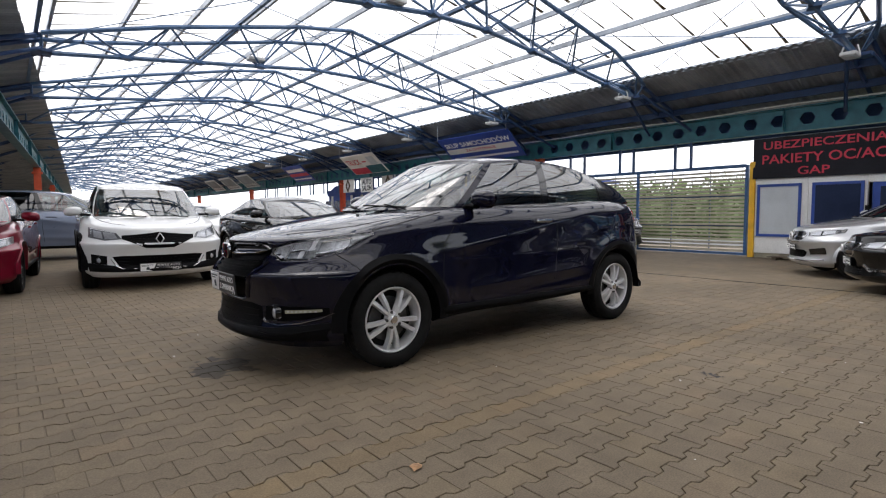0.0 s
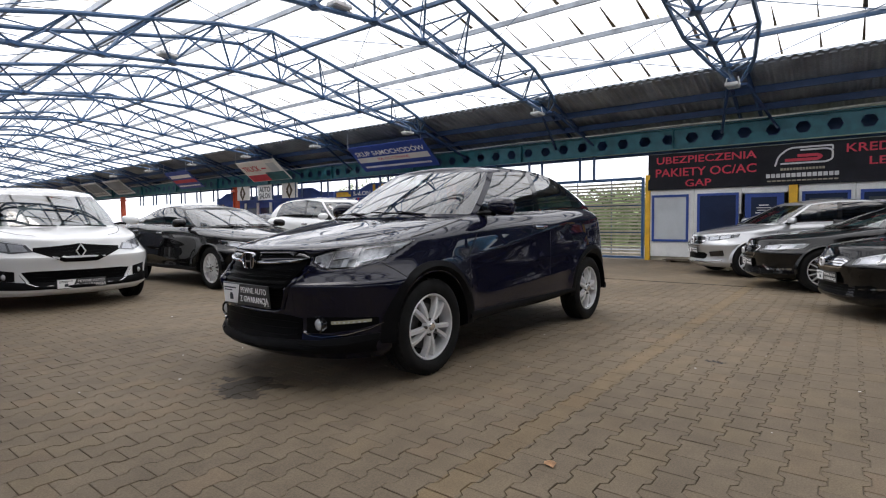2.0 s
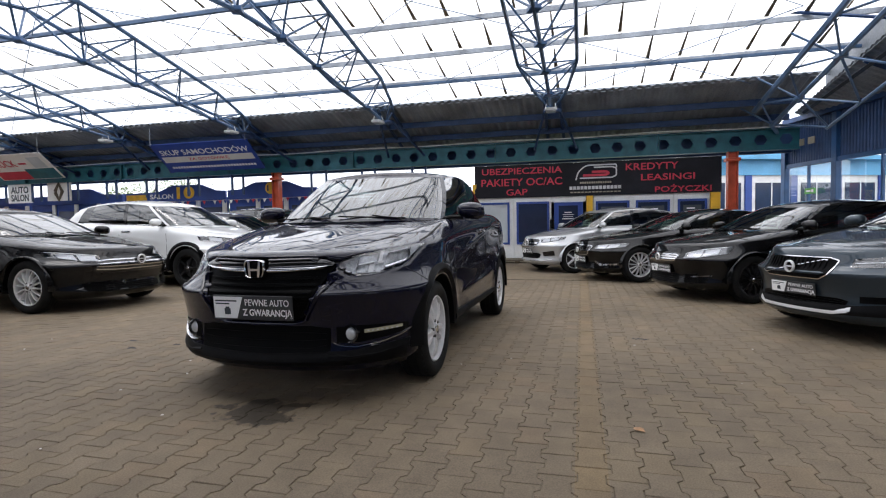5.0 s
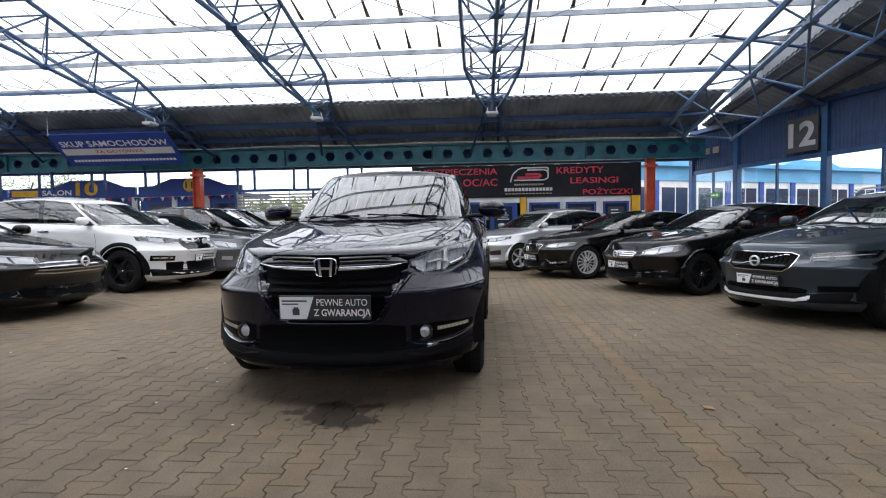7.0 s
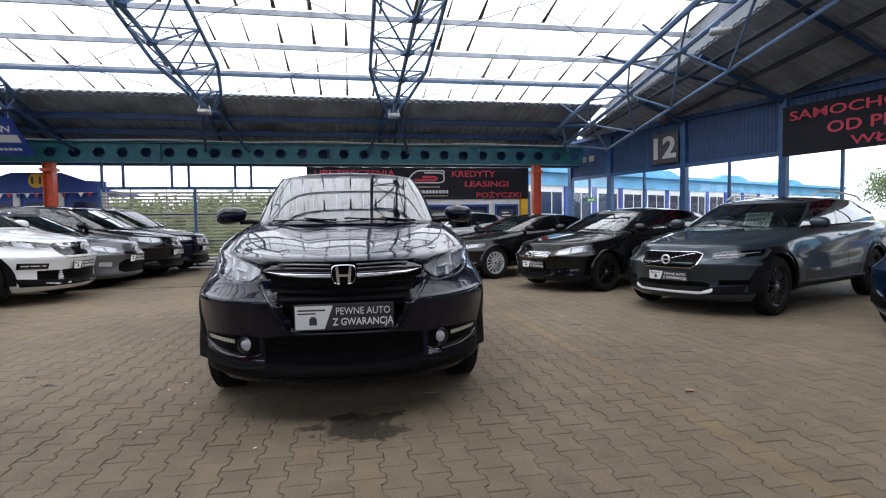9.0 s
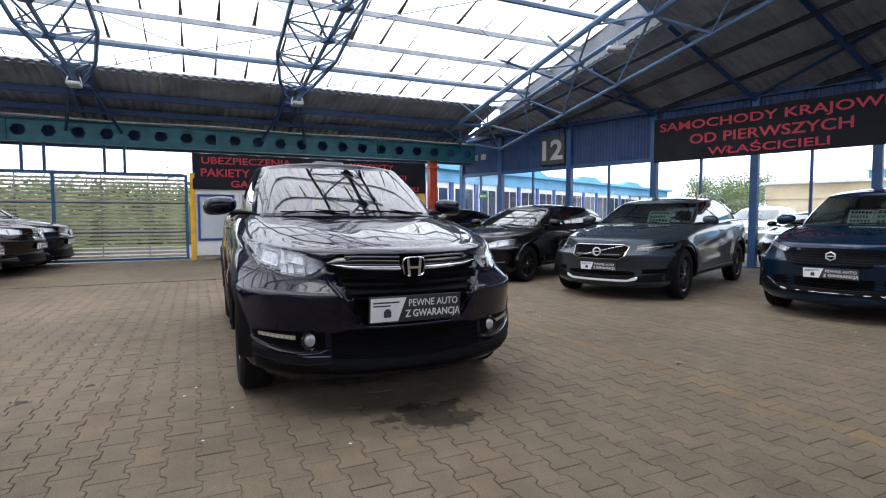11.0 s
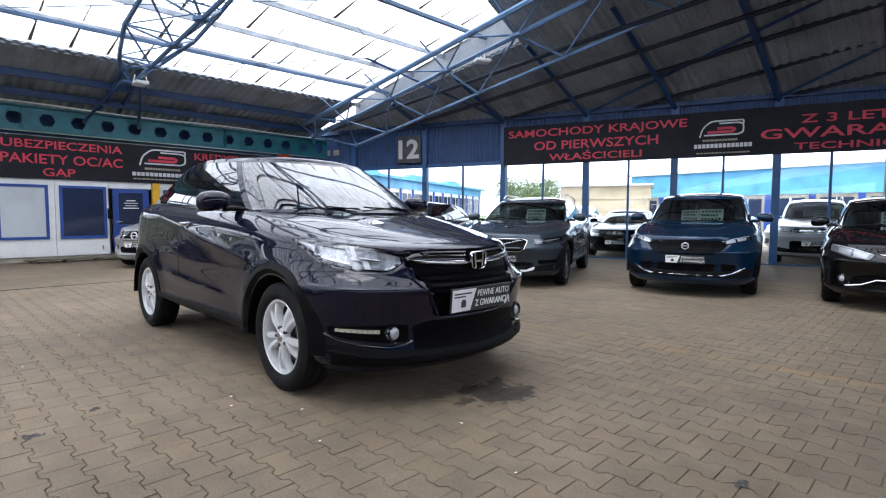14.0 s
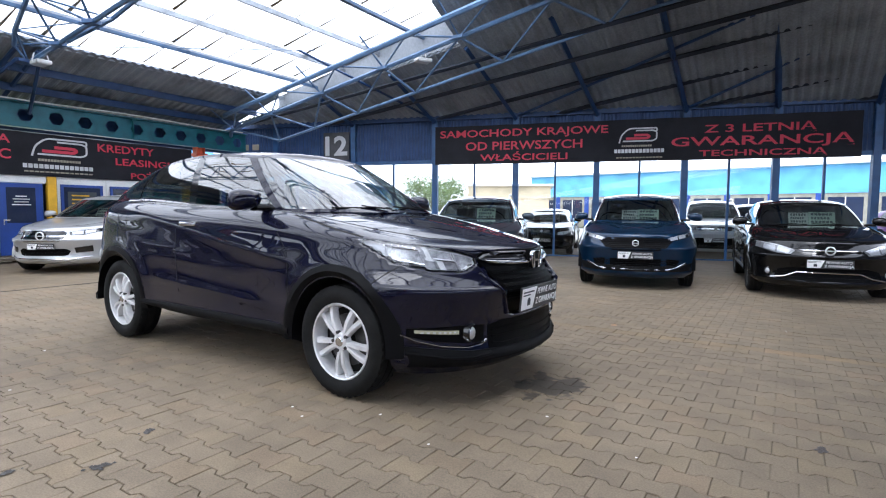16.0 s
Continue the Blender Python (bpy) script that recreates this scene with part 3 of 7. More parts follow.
for y in (GATE_S + 0.9, GATE_S + 1.9, GATE_S + 3.6, GATE_S + 4.5):
    part("upright", boxes(((0.004, y - 0.012, 0.1), (0.02, y + 0.012, 2.14))), M["navy"], gate)
tagged(shape("gate_post", boxes(((EAST - 0.06, 6.05, 0), (EAST + 0.07, 6.17, 2.25)), bevel=0.008), M["yellow"]), "yellow painted post beside the kiosk", "post")

# glazed south wall
POSTS = [-3.35, -1.6, 0.95, 3.4, 5.62, 7.67, 9.71, 11.65, 13.6, 15.6, 17.6, 19.6]
HEAD = 2.44
for k, s in enumerate(POSTS):
    bm = boxes(((s - 0.075, -0.08, 0), (s + 0.075, 0.07, 3.62)), bevel=0.008, m=SOUTH_M)
    tagged(shape("wall_post", bm, M["blue"]), "blue painted steel wall post", "post", "south wall posts")
for a, b in zip(POSTS, POSTS[1:]):
    w = thing("window_%d" % (POSTS.index(a) + 1), "tall clear pane pair between blue mullions", "window", "south windows")
    tagged(w, kind="structure")
    mid = (a + b) / 2
    part("mullion", boxes(((mid - 0.025, -0.03, 0.03), (mid + 0.025, 0.03, HEAD)), m=SOUTH_M), M["blue"], w)
    part("head_rail", boxes(((a + 0.075, -0.035, HEAD), (b - 0.075, 0.035, HEAD + 0.1)), m=SOUTH_M), M["blue"], w)
    part("sill_rail", boxes(((a + 0.075, -0.035, 0.0), (b - 0.075, 0.035, 0.03)), m=SOUTH_M), M["blue"], w)
    for p, q in ((a + 0.075, mid - 0.025), (mid + 0.025, b - 0.075)):
        ob = part("pane", boxes(((p, -0.004, 0.03), (q, 0.004, HEAD)), m=SOUTH_M), M["pane"], w)
        ob.visible_shadow = False

bm = bmesh.new()
s = POSTS[0]
last = None
k = 0
while s < POSTS[-1]:
    off = 0.02 * (k % 4 in (1, 2))
    pts = [bm.verts.new(south(s, -0.03 + off, z)) for z in (HEAD + 0.1, 3.6)] + [bm.verts.new(south(s, -0.06, z)) for z in (HEAD + 0.1, 3.6)]
    if last:
        bm.faces.new((last[0], pts[0], pts[1], last[1]))
        bm.faces.new((last[2], last[3], pts[3], pts[2]))
    last, k, s = pts, k + 1, s + 0.022
setting("wall_south", bm, M["navy"], "dark blue ribbed metal fascia above the windows", "wall")
setting("trim", boxes(((POSTS[0], -0.1, 3.6), (POSTS[-1], 0.1, 3.72)), m=SOUTH_M), M["navy"], "dark blue top rail of the glazed wall", "trim")
for s in POSTS[2:]:
    p = south(s, 0.0)
    bm = bmesh.new()
    tube(bm, (p.x, p.y, south_z(p.x, p.y) - 0.11), (p.x, EDGE_S - 0.02, south_z(p.x, EDGE_S) - 0.11), 0.062, 4)
    tagged(shape("rafter", bm, M["rafter"]), "blue steel rafter under the sloping roof", "rafter", "roof rafters")
y = EDGE_S - 0.1
while y > -9:
    x1 = min(13.6, WALL_A.x + (y - WALL_A.y) / 0.3014)
    bm = bmesh.new()
    tube(bm, (x1, y, south_z(x1, y) - 0.035), (-9.0, y, south_z(-9.0, y) - 0.035), 0.05, 4)
    tagged(shape("purlin", bm, M["dark"]), "dark purlin under the ribbed sheet", "purlin", "roof purlins")
    y -= 0.93
for s0, s1 in ((5.62, 10.75), (9.67, 13.3), (3.4, 0.9), (13.6, 17.5)):
    p, q = south(s0, 0.05), south(s1, 2.95)
    bm = bmesh.new()
    tube(bm, (p.x, p.y, 3.62), (q.x, q.y, south_z(q.x, q.y) - 0.13), 0.032, 5)
    tagged(shape("wind_brace", bm, M["rafter"]), "blue tubular brace under the sloping roof", "brace", "wind braces")

# closing walls out of sight
bm = bmesh.new()
def upright_strip(bm, xs, y, low, top):
    """A thin upright sheet across the hall between two edges given as heights over x."""
    ring = [(x, low(x)) for x in xs] + [(x, top(x)) for x in xs[::-1]]
    n = len(ring)
    faces_ = [[bm.verts.new((x, y + t, z)) for x, z in ring] for t in (0, 0.04)]
    for f in faces_:
        for k in range(len(xs) - 1):
            bm.faces.new((f[k], f[k + 1], f[n - 2 - k], f[n - 1 - k]))
    for k in range(n):
        bm.faces.new((faces_[0][k], faces_[0][(k + 1) % n], faces_[1][(k + 1) % n], faces_[1][k]))


# sheets added in the roof gaps so that no stray sky light leaks in
upright_strip(bm, [6.2, 8.1, 10.0, 11.2, 12.2], EDGE_S - 0.06, lambda x: south_z(x, EDGE_S) - 0.02, lambda x: max(roof_z(x) + 0.2, south_z(x, EDGE_S) + 0.04))
upright_strip(bm, [-9.4, -1.5, 0.8, 3.5, 6.2], -0.95, lambda x: 4.4 if x < 1 else 4.5 + 0.2 * (x - 1), lambda x: 6.4)
setting("wall_gable", bm, M["sheet"], "dark sheet added to block light through the gap above the slanting girder", "wall")
setting("wall_west", boxes(((-9.6, -9, 0), (-9.4, 12, 3.6)), ((-9.6, 12, 0), (-9.4, NORTH, 2.3)), ((-9.6, 12, 2.8), (-9.4, NORTH, 3.6))), M["navy"], "dark blue wall of the west aisle", "wall")
setting("wall_north", boxes(((-9.6, NORTH, 0), (15, NORTH + 0.2, 3.4))), M["white"], "far end wall of the hall", "wall")


# ---- cars ----
from mathutils.bvhtree import BVHTree


def paint(name, base, metal=0.0, rough=0.5, flake=0.03, spec=0.06):
    return mat(name, base, rough, metal, flake, 1.5, 400, 0, spec, coat=1.0)


M.update({
    "tyre": mat("tyre_rubber", (0.009, 0.009, 0.009), 0.75, 0, 0.15, 8, 90, 0.4, 0.2),
    "alloy": mat("silver_alloy", (0.74, 0.74, 0.75), 0.34, 0.3, 0.06, 6, 60),
    "alloydark": mat("black_alloy", (0.02, 0.02, 0.022), 0.3, 0.4, 0.08, 6, 60),
    "darkchrome": mat("dark_chrome", (0.07, 0.07, 0.075), 0.25, 0.6, 0.05, 6, 60),
    "chrome": mat("chrome", (0.60, 0.60, 0.62), 0.10, 1.0, 0.04, 6, 60),
    "trim": mat("black_plastic_trim", (0.0042, 0.0042, 0.0048), 0.5, 0, 0.12, 10, 200, 0.15, 0.09),
    "pit": mat("matt_black_grille_mesh", (0.0022, 0.0022, 0.0025), 0.45, 0, 0.1, 10, 200, 0.1, 0.06),
    "gloss": mat("black_gloss_trim", (0.006, 0.006, 0.007), 0.12, 0, 0.05, 4, 60, coat=0.6),
    "gap": mat("shut_line_shadow_gap", (0.004, 0.004, 0.004), 0.9, 0, 0.05, 4, 40),
    "disc": mat("brake_disc_steel", (0.11, 0.11, 0.11), 0.4, 0.8, 0.1, 20, 90),
    "lampbed": mat("bright_lamp_housing", (0.16, 0.163, 0.17), 0.35, 0.1, 0.15, 30, 120),
    "pearl": mat("running_light_lens", (0.42, 0.40, 0.29), 0.25, 0, 0.05, 30, 120),
    "fogglass": mat("fog_lamp_lens", (0.72, 0.73, 0.75), 0.2, 0.3, 0.2, 40, 120),
    "bowl": mat("bright_lamp_bowl", (0.88, 0.89, 0.90), 0.35, 0.0, 0.06, 40, 150),
    "reflector": mat("lamp_reflector", (0.55, 0.56, 0.58), 0.3, 0.5, 0.08, 30, 120),
    "tail": mat("red_lamp_lens", (0.45, 0.008, 0.012), 0.15, 0, 0.05, 10, 60, coat=0.6),
    "cabin": mat("dark_cabin_fabric", (0.025, 0.025, 0.027), 0.8, 0, 0.15, 12, 120, 0.2),
    "screen": clear_glass("car_window", (0.36, 0.41, 0.40), 0.16),
    "privacy": clear_glass("tinted_car_window", (0.12, 0.13, 0.135), 0.13),
    "lampglass": clear_glass("lamp_cover", (0.92, 0.93, 0.95), 0.09),
    "mirror": mat("mirror_glass", (0.85, 0.86, 0.87), 0.02, 1.0, 0.02, 6, 60),
    "paper": mat("printed_price_sheet", (0.75, 0.77, 0.74), 0.7, 0, 0.05, 4, 60),
    "mint": mat("pale_green_price_sheet", (0.62, 0.74, 0.64), 0.7, 0, 0.05, 4, 60),
    "ink": mat("dark_print", (0.04, 0.05, 0.06), 0.7, 0, 0.05, 4, 60),
    "plateink": mat("charcoal_plate_print", (0.028, 0.03, 0.033), 0.4, 0, 0.06, 6, 60),
})

SHAPES = {  # side profiles as fractions of length and height
    "suv": dict(belt=[(0, .50), (.015, .545), (.05, .575), (.14, .62), (.25, .655), (.33, .655), (.6, .672), (.82, .70), (.95, .69), (1, .60)],
                roof=[(.40, .93), (.46, .962), (.55, .992), (.63, 1.0), (.74, .988), (.86, .945), (.93, .90)],
                cut=dict(C0=.235, A0=.315, H=.425, A1=.455, D1=.87, D0=.955, R1=.90, R0=.975), pill=[(.555, .575), (.80, .775)]),
    "sedan": dict(belt=[(0, .47), (.015, .53), (.05, .575), (.14, .635), (.25, .675), (.34, .68), (.6, .695), (.82, .735), (.95, .745), (1, .66)],
                  roof=[(.42, .93), (.48, .965), (.55, .995), (.61, 1.0), (.70, .975), (.78, .92), (.84, .87)],
                  cut=dict(C0=.26, A0=.335, H=.445, A1=.475, D1=.74, D0=.885, R1=.77, R0=.90), pill=[(.575, .59), (.78, .735)]),
    "wagon": dict(belt=[(0, .48), (.015, .54), (.05, .58), (.14, .63), (.25, .665), (.34, .67), (.6, .685), (.82, .70), (.95, .70), (1, .62)],
                  roof=[(.42, .93), (.48, .965), (.55, .992), (.62, 1.0), (.76, .985), (.87, .945), (.93, .90)],
                  cut=dict(C0=.26, A0=.335, H=.445, A1=.475, D1=.88, D0=.955, R1=.90, R0=.97), pill=[(.575, .59), (.79, .775)]),
    "mpv": dict(belt=[(0, .48), (.015, .52), (.05, .56), (.12, .60), (.19, .625), (.28, .625), (.6, .645), (.82, .665), (.95, .66), (1, .58)],
                roof=[(.33, .90), (.40, .95), (.50, .99), (.60, 1.0), (.74, .99), (.88, .95), (.94, .90)],
                cut=dict(C0=.17, A0=.27, H=.385, A1=.425, D1=.89, D0=.965, R1=.915, R0=.98), pill=[(.53, .555), (.77, .76)]),
    "hatch": dict(belt=[(0, .48), (.015, .53), (.05, .57), (.14, .625), (.24, .66), (.33, .665), (.6, .68), (.82, .71), (.95, .70), (1, .60)],
                  roof=[(.40, .93), (.46, .962), (.55, .992), (.62, 1.0), (.74, .985), (.85, .94), (.92, .89)],
                  cut=dict(C0=.235, A0=.315, H=.425, A1=.455, D1=.86, D0=.95, R1=.89, R0=.97), pill=[(.56, .58), (.79, .765)]),
}

def smooth_at(table, x):
    """Smooth curve through a table of (x, y)."""
    if x <= table[0][0]:
        return table[0][1]
    for k in range(len(table) - 1):
        (x0, y0), (x1, y1) = table[k], table[k + 1]
        if x <= x1:
            t = (x - x0) / (x1 - x0)
            m0 = (y1 - table[k - 1][1]) / (x1 - table[k - 1][0]) if k else (y1 - y0) / (x1 - x0)
            m1 = (table[k + 2][1] - y0) / (table[k + 2][0] - x0) if k + 2 < len(table) else (y1 - y0) / (x1 - x0)
            h = x1 - x0
            return (2 * t**3 - 3 * t**2 + 1) * y0 + (t**3 - 2 * t**2 + t) * h * m0 + (3 * t**2 - 2 * t**3) * y1 + (t**3 - t**2) * h * m1
    return table[-1][1]


def lathe(bm, profile, sides=36):
    """Turns a profile of (radius, y) round the y axis."""
    rings = [[bm.verts.new((r * math.cos(2 * math.pi * k / sides), y, r * math.sin(2 * math.pi * k / sides))) for k in range(sides)] for r, y in profile]
    for a, b in zip(rings, rings[1:]):
        for k in range(sides):
            bm.faces.new((a[k], a[(k + 1) % sides], b[(k + 1) % sides], b[k]))
    return rings


WHEELS = {}


def wheel_meshes(r, rim, width, style, finish):
    key = (r, rim, width, style, finish)
    if key in WHEELS:
        return WHEELS[key]
    w = width / 2
    out = {}

    def keep(nm, bm, material, smooth=True):
        bmesh.ops.recalc_face_normals(bm, faces=bm.faces)
        me = bpy.data.meshes.new(nm)
        bm.to_mesh(me)
        bm.free()
        me.materials.append(material)
        if smooth:
            for p in me.polygons:
                p.use_smooth = True
            me.set_sharp_from_angle(angle=radians(32))
        out[nm] = me

    bm = bmesh.new()
    prof = [(rim, -w * .82), (rim + .015, -w * .95), ((r + rim) / 2, -w * 1.02), (r - .03, -w * .95), (r - .008, -w * .8), (r, -w * .55), (r, -w * .3), (r - .008, -w * .27), (r - .008, -w * .23), (r, -w * .2),
            (r, w * .2), (r - .008, w * .23), (r - .008, w * .27), (r, w * .3), (r, w * .55), (r - .008, w * .8), (r - .03, w * .95), ((r + rim) / 2, w * 1.02), (rim + .015, w * .95), (rim, w * .82)]
    lathe(bm, prof, 44)
    for k in range(44):  # shoulder tread blocks
        a = 2 * math.pi * (k + .25) / 44
        for s in (-1, 1):
            box(bm, (-.010, -.012, -.006), (.010, .012, .0005), 0, Matrix.Rotation(-a, 4, "Y") @ Matrix.Translation((0, s * w * .64, r - .002)))
    keep("wheel", bm, M["tyre"])
    bm = bmesh.new()
    lathe(bm, [(rim, w * .8), (rim - .006, w * .86), (rim - .014, w * .82), (rim - .02, w * .2), (rim - .05, -w * .8)], 44)
    n = {"ten": 10, "five": 5, "multi": 14, "seven": 7}[style]
    face = w * .72
    for k in range(n):
        a = 2 * math.pi * k / n
        lean = 0.0
        if style == "ten":
            lean = (-0.06 if k % 2 else 0.06)
            a += (-0.16 if k % 2 else 0.16)
        wide0, wide1 = {"ten": (.030, .044), "five": (.05, .062), "multi": (.016, .024), "seven": (.03, .045)}[style]
        m = Matrix.Rotation(-a, 4, "Y")
        q = []
        r0, r1 = .045, rim - .008
        for rr, wd, y in ((r0, wide0, face + .004), ((r0 + r1) / 2, (wide0 + wide1) * .5, face + .010), (r1, wide1, face - .012)):
            sx = lean * (rr - r0)
            q.append([bm.verts.new(m @ Vector((sx + c * wd * .5 * (1 if back == 0 else .8), y - back, rr))) for c, back in ((-1, 0.012), (-.6, 0), (.6, 0), (1, 0.012), (1, .045), (-1, .045))])
        for u, v in zip(q, q[1:]):
            for j in range(6):
                bm.faces.new((u[j], u[(j + 1) % 6], v[(j + 1) % 6], v[j]))
    lathe(bm, [(0.0, face + .012), (.03, face + .012), (.052, face + .004), (.06, face - .03), (.0, face - .03)], 24)
    keep("rim", bm, M[finish])
    bm = bmesh.new()
    lathe(bm, [(0, face + .02), (.024, face + .019), (.03, face + .012), (.03, face)], 20)
    keep("hub_cap", bm, M["chrome"])
    bm = bmesh.new()
    tube(bm, (0, face - .01, .056), (0, face + .012, .056), .0105, 8)
    keep("lug_nut", bm, M["disc"])
    bm = bmesh.new()
    lathe(bm, [(.06, w * .1), (rim * .68, w * .1), (rim * .68, -w * .02), (.06, -w * .02)], 32)
    keep("brake_disc", bm, M["disc"])
    bm = bmesh.new()
    lathe(bm, [(0.0, -w * .1), (rim - .03, -w * .1), (rim - .03, -w * .14), (0, -w * .14)], 32)
    keep("inner_shield", bm, M["gap"], False)
    WHEELS[key] = out
    return out


PLATE = {}


def plate_meshes():
    if PLATE:
        return PLATE

    def keep(nm, bm, material):
        bmesh.ops.recalc_face_normals(bm, faces=bm.faces)
        me = bpy.data.meshes.new(nm)
        bm.to_mesh(me)
        bm.free()
        me.materials.append(material)
        PLATE[nm] = me

    keep("number_plate", boxes(((-.265, .0, -.06), (.265, .012, .06)), bevel=.004), M["plateink"])
    bm = bmesh.new()
    pts = [(-.258, -.053), (-.105, -.053), (-.06, .053), (-.258, .053)]
    a = [bm.verts.new((x, -.003, z)) for x, z in pts]
    b = [bm.verts.new((x, .001, z)) for x, z in pts]
    bm.faces.new(a)
    for k in range(4):
        bm.faces.new((a[k], b[k], b[(k + 1) % 4], a[(k + 1) % 4]))
    keep("white_field", bm, M["letter"])
    bm = boxes(((-.245, -.0045, .030), (-.10, -.003, .037)), ((-.245, -.0045, .016), (-.15, -.003, .022)), ((-.185, -.0045, -.034), (-.145, -.003, -.004)), ((-.178, -.0045, -.004), (-.152, -.003, .004)))
    keep("small_print", bm, M["ink"])
    bm = words("PEWNE AUTO", .046, .001)
    moved(bm, Matrix.Translation((.1, -.002, .025)))
    b2 = words("Z GWARANCJĄ", .046, .001, bold=.0008)
    moved(b2, Matrix.Translation((.1, -.002, -.024)))
    me = bpy.data.meshes.new("tmp")
    b2.to_mesh(me)
    b2.free()
    bm.from_mesh(me)
    bpy.data.meshes.remove(me)
    keep("plate_lettering", bm, M["letter"])
    return PLATE


def cut_arches(ob, holes, W, r):
    """Cuts the wheel openings out of a body shell."""
    bm = bmesh.new()
    for x, z in holes:
        for side in (-1, 1):
            for ring in lathe(bm, [(0.001, -.27), (r, -.27), (r, .4), (0.001, .4)], 40):
                for v in ring:
                    v.co = Vector((v.co.x + x, side * (v.co.y + W / 2), v.co.z + z))
    bmesh.ops.remove_doubles(bm, verts=bm.verts, dist=.002)
    bmesh.ops.recalc_face_normals(bm, faces=bm.faces)
    me = bpy.data.meshes.new("cutter")
    bm.to_mesh(me)
    bm.free()
    me.materials.append(M["trim"])
    tool = new("cutter", me)
    tool.parent = ob.parent
    mod = ob.modifiers.new("arches", "BOOLEAN")
    mod.operation, mod.object, mod.solver, mod.material_mode = "DIFFERENCE", tool, "EXACT", "TRANSFER"
    dg = bpy.context.evaluated_depsgraph_get()
    dg.update()
    done = bpy.data.meshes.new_from_object(ob.evaluated_get(dg))
    ob.modifiers.remove(mod)
    bpy.data.objects.remove(tool)
    old, ob.data = ob.data, done
    bpy.data.meshes.remove(old)
    for p in done.polygons:
        p.use_smooth = True
    done.set_sharp_from_angle(angle=radians(38))


# a car's skin hangs on twelve lines that run from the nose round to the tail, drawn for a compact crossover
HERO_L, HERO_FO, HERO_WB, HERO_W = 4.30, .885, 2.62, 1.774
LINE_FRONT = (.12, .035, .05, .055, .03, .0, .014, .045, .062, .085, .125, .19)
LINE_CORNER = (.58, .66, .66, .66, .67, .70, .78, .95, 1.08, 1.10, 1.14, 1.20)
LINE_WIDTH = (.80, .862, .874, .880, .884, .887, .886, .884, .878, .860, .808, .748)
LINE_REAR = (.16, .05, .01, .0, .0, .01, .015, .03, .05, .08, .12, .17)
Z_NOSE = (.195, .26, .36, .46, .56, .655, .682, .735, .80, .862, .890, .902)
Z_LAMP = (.20, .275, .37, .47, .575, .675, .705, .765, .85, .910, .930, .942)
Z_SCUTTLE = (.285, .315, .38, .48, .59, .70, .74, .81, .90, 1.0, 1.065, 1.10)
Z_DOOR = (.295, .32, .38, .48, .59, .71, .76, .84, .94, 1.04, 1.105, 1.138)
Z_TAIL = (.33, .37, .44, .52, .62, .74, .80, .88, .98, 1.09, 1.145, 1.175)


def line_z(j, d):
    return smooth_at([(0, Z_NOSE[j]), (.5, Z_LAMP[j]), (1.5, Z_SCUTTLE[j]), (2.6, Z_DOOR[j]), (3.4, (Z_DOOR[j] + Z_TAIL[j]) / 2 + .02), (4.3, Z_TAIL[j])], d)


def flank_out(d, z, hubs):
    """How far the flank swells out beyond its plain lines: arches, two rising creases, a tucked waist."""
    o = 0.0
    for hub in hubs:
        rho = math.hypot(d - hub, z - .335)
        o += .014 * math.exp(-((rho - .45) / .08) ** 2) * (z > .235)
    f = (d - 1.15) / 2.1
    fade = min(1.0, max(0.0, 5 * f)) * min(1.0, max(0.0, 4 * (1.12 - f)))
    up = z - (.775 + .33 * max(0.0, min(1.2, f)) ** 1.15)
    o += fade * (.007 * math.exp(1 - math.sqrt(1 + (up / .022) ** 2)) - .005 * math.exp(-((up + .12) / .09) ** 2))
    g = (d - 1.35) / 1.75
    fade = min(1.0, max(0.0, 5 * g)) * min(1.0, max(0.0, 5 * (1 - g)))
    lo = z - (.475 + .10 * g)
    o += fade * (.007 * math.exp(1 - math.sqrt(1 + (lo / .02) ** 2)) - .005 * math.exp(-((lo - .12) / .09) ** 2) - .005 * math.exp(-((lo + .07) / .05) ** 2))
    return o


def skin_net(size=(1.0, 1.0, 1.0), hubs=(HERO_FO, HERO_FO + HERO_WB), steps=(34, 90, 14, 6)):
    fn, sn, rn, vn = steps
    n = 2.2
    us = [("f", math.pi / 2 * k / fn) for k in range(fn + 1)] + [("s", k / sn) for k in range(1, sn)] + [("r", math.pi / 2 * k / rn) for k in range(rn, -1, -1)]
    net = []
    for kind, u in us:
        raw = []
        for j in range(12):
            df, cf, w = LINE_FRONT[j], LINE_CORNER[j], LINE_WIDTH[j]
            dr, cr = HERO_L - LINE_REAR[j], .60
            if kind == "f":
                c, q = max(0.0, math.cos(u)), math.sin(u)
                d, y = df + cf * (1 - c ** (2 / n)), w * q ** (2 / n)
            elif kind == "s":
                d, y = df + cf + (dr - cr - df - cf) * u, w
            else:
                c, q = max(0.0, math.cos(u)), math.sin(u)
                d, y = dr - cr * (1 - c ** (2 / 2.6)), w * q ** (2 / 2.6)
            y -= (.05 + .05 * j / 11) * max(0.0, (d - 3.3) / 1.0) ** 2 * y / w
            raw.append((d, y, line_z(j, d)))
        line = []
        for k in range(11 * vn + 1):
            v = k / vn
            p = [smooth_at([(q, raw[q][c]) for q in range(12)], v) for c in range(3)]
            side = min(1.0, max(0.0, (p[1] - .55) / .25))
            if kind != "f" or u > .9:
                p[1] = p[1] + flank_out(p[0], p[2], hubs) * side * (min(1.0, (u - .9) / .4) if kind == "f" else 1.0)
            line.append((p[0] * size[0], max(0.0, p[1]) * size[1], p[2] * size[2]))
        net.append(line)
    return net


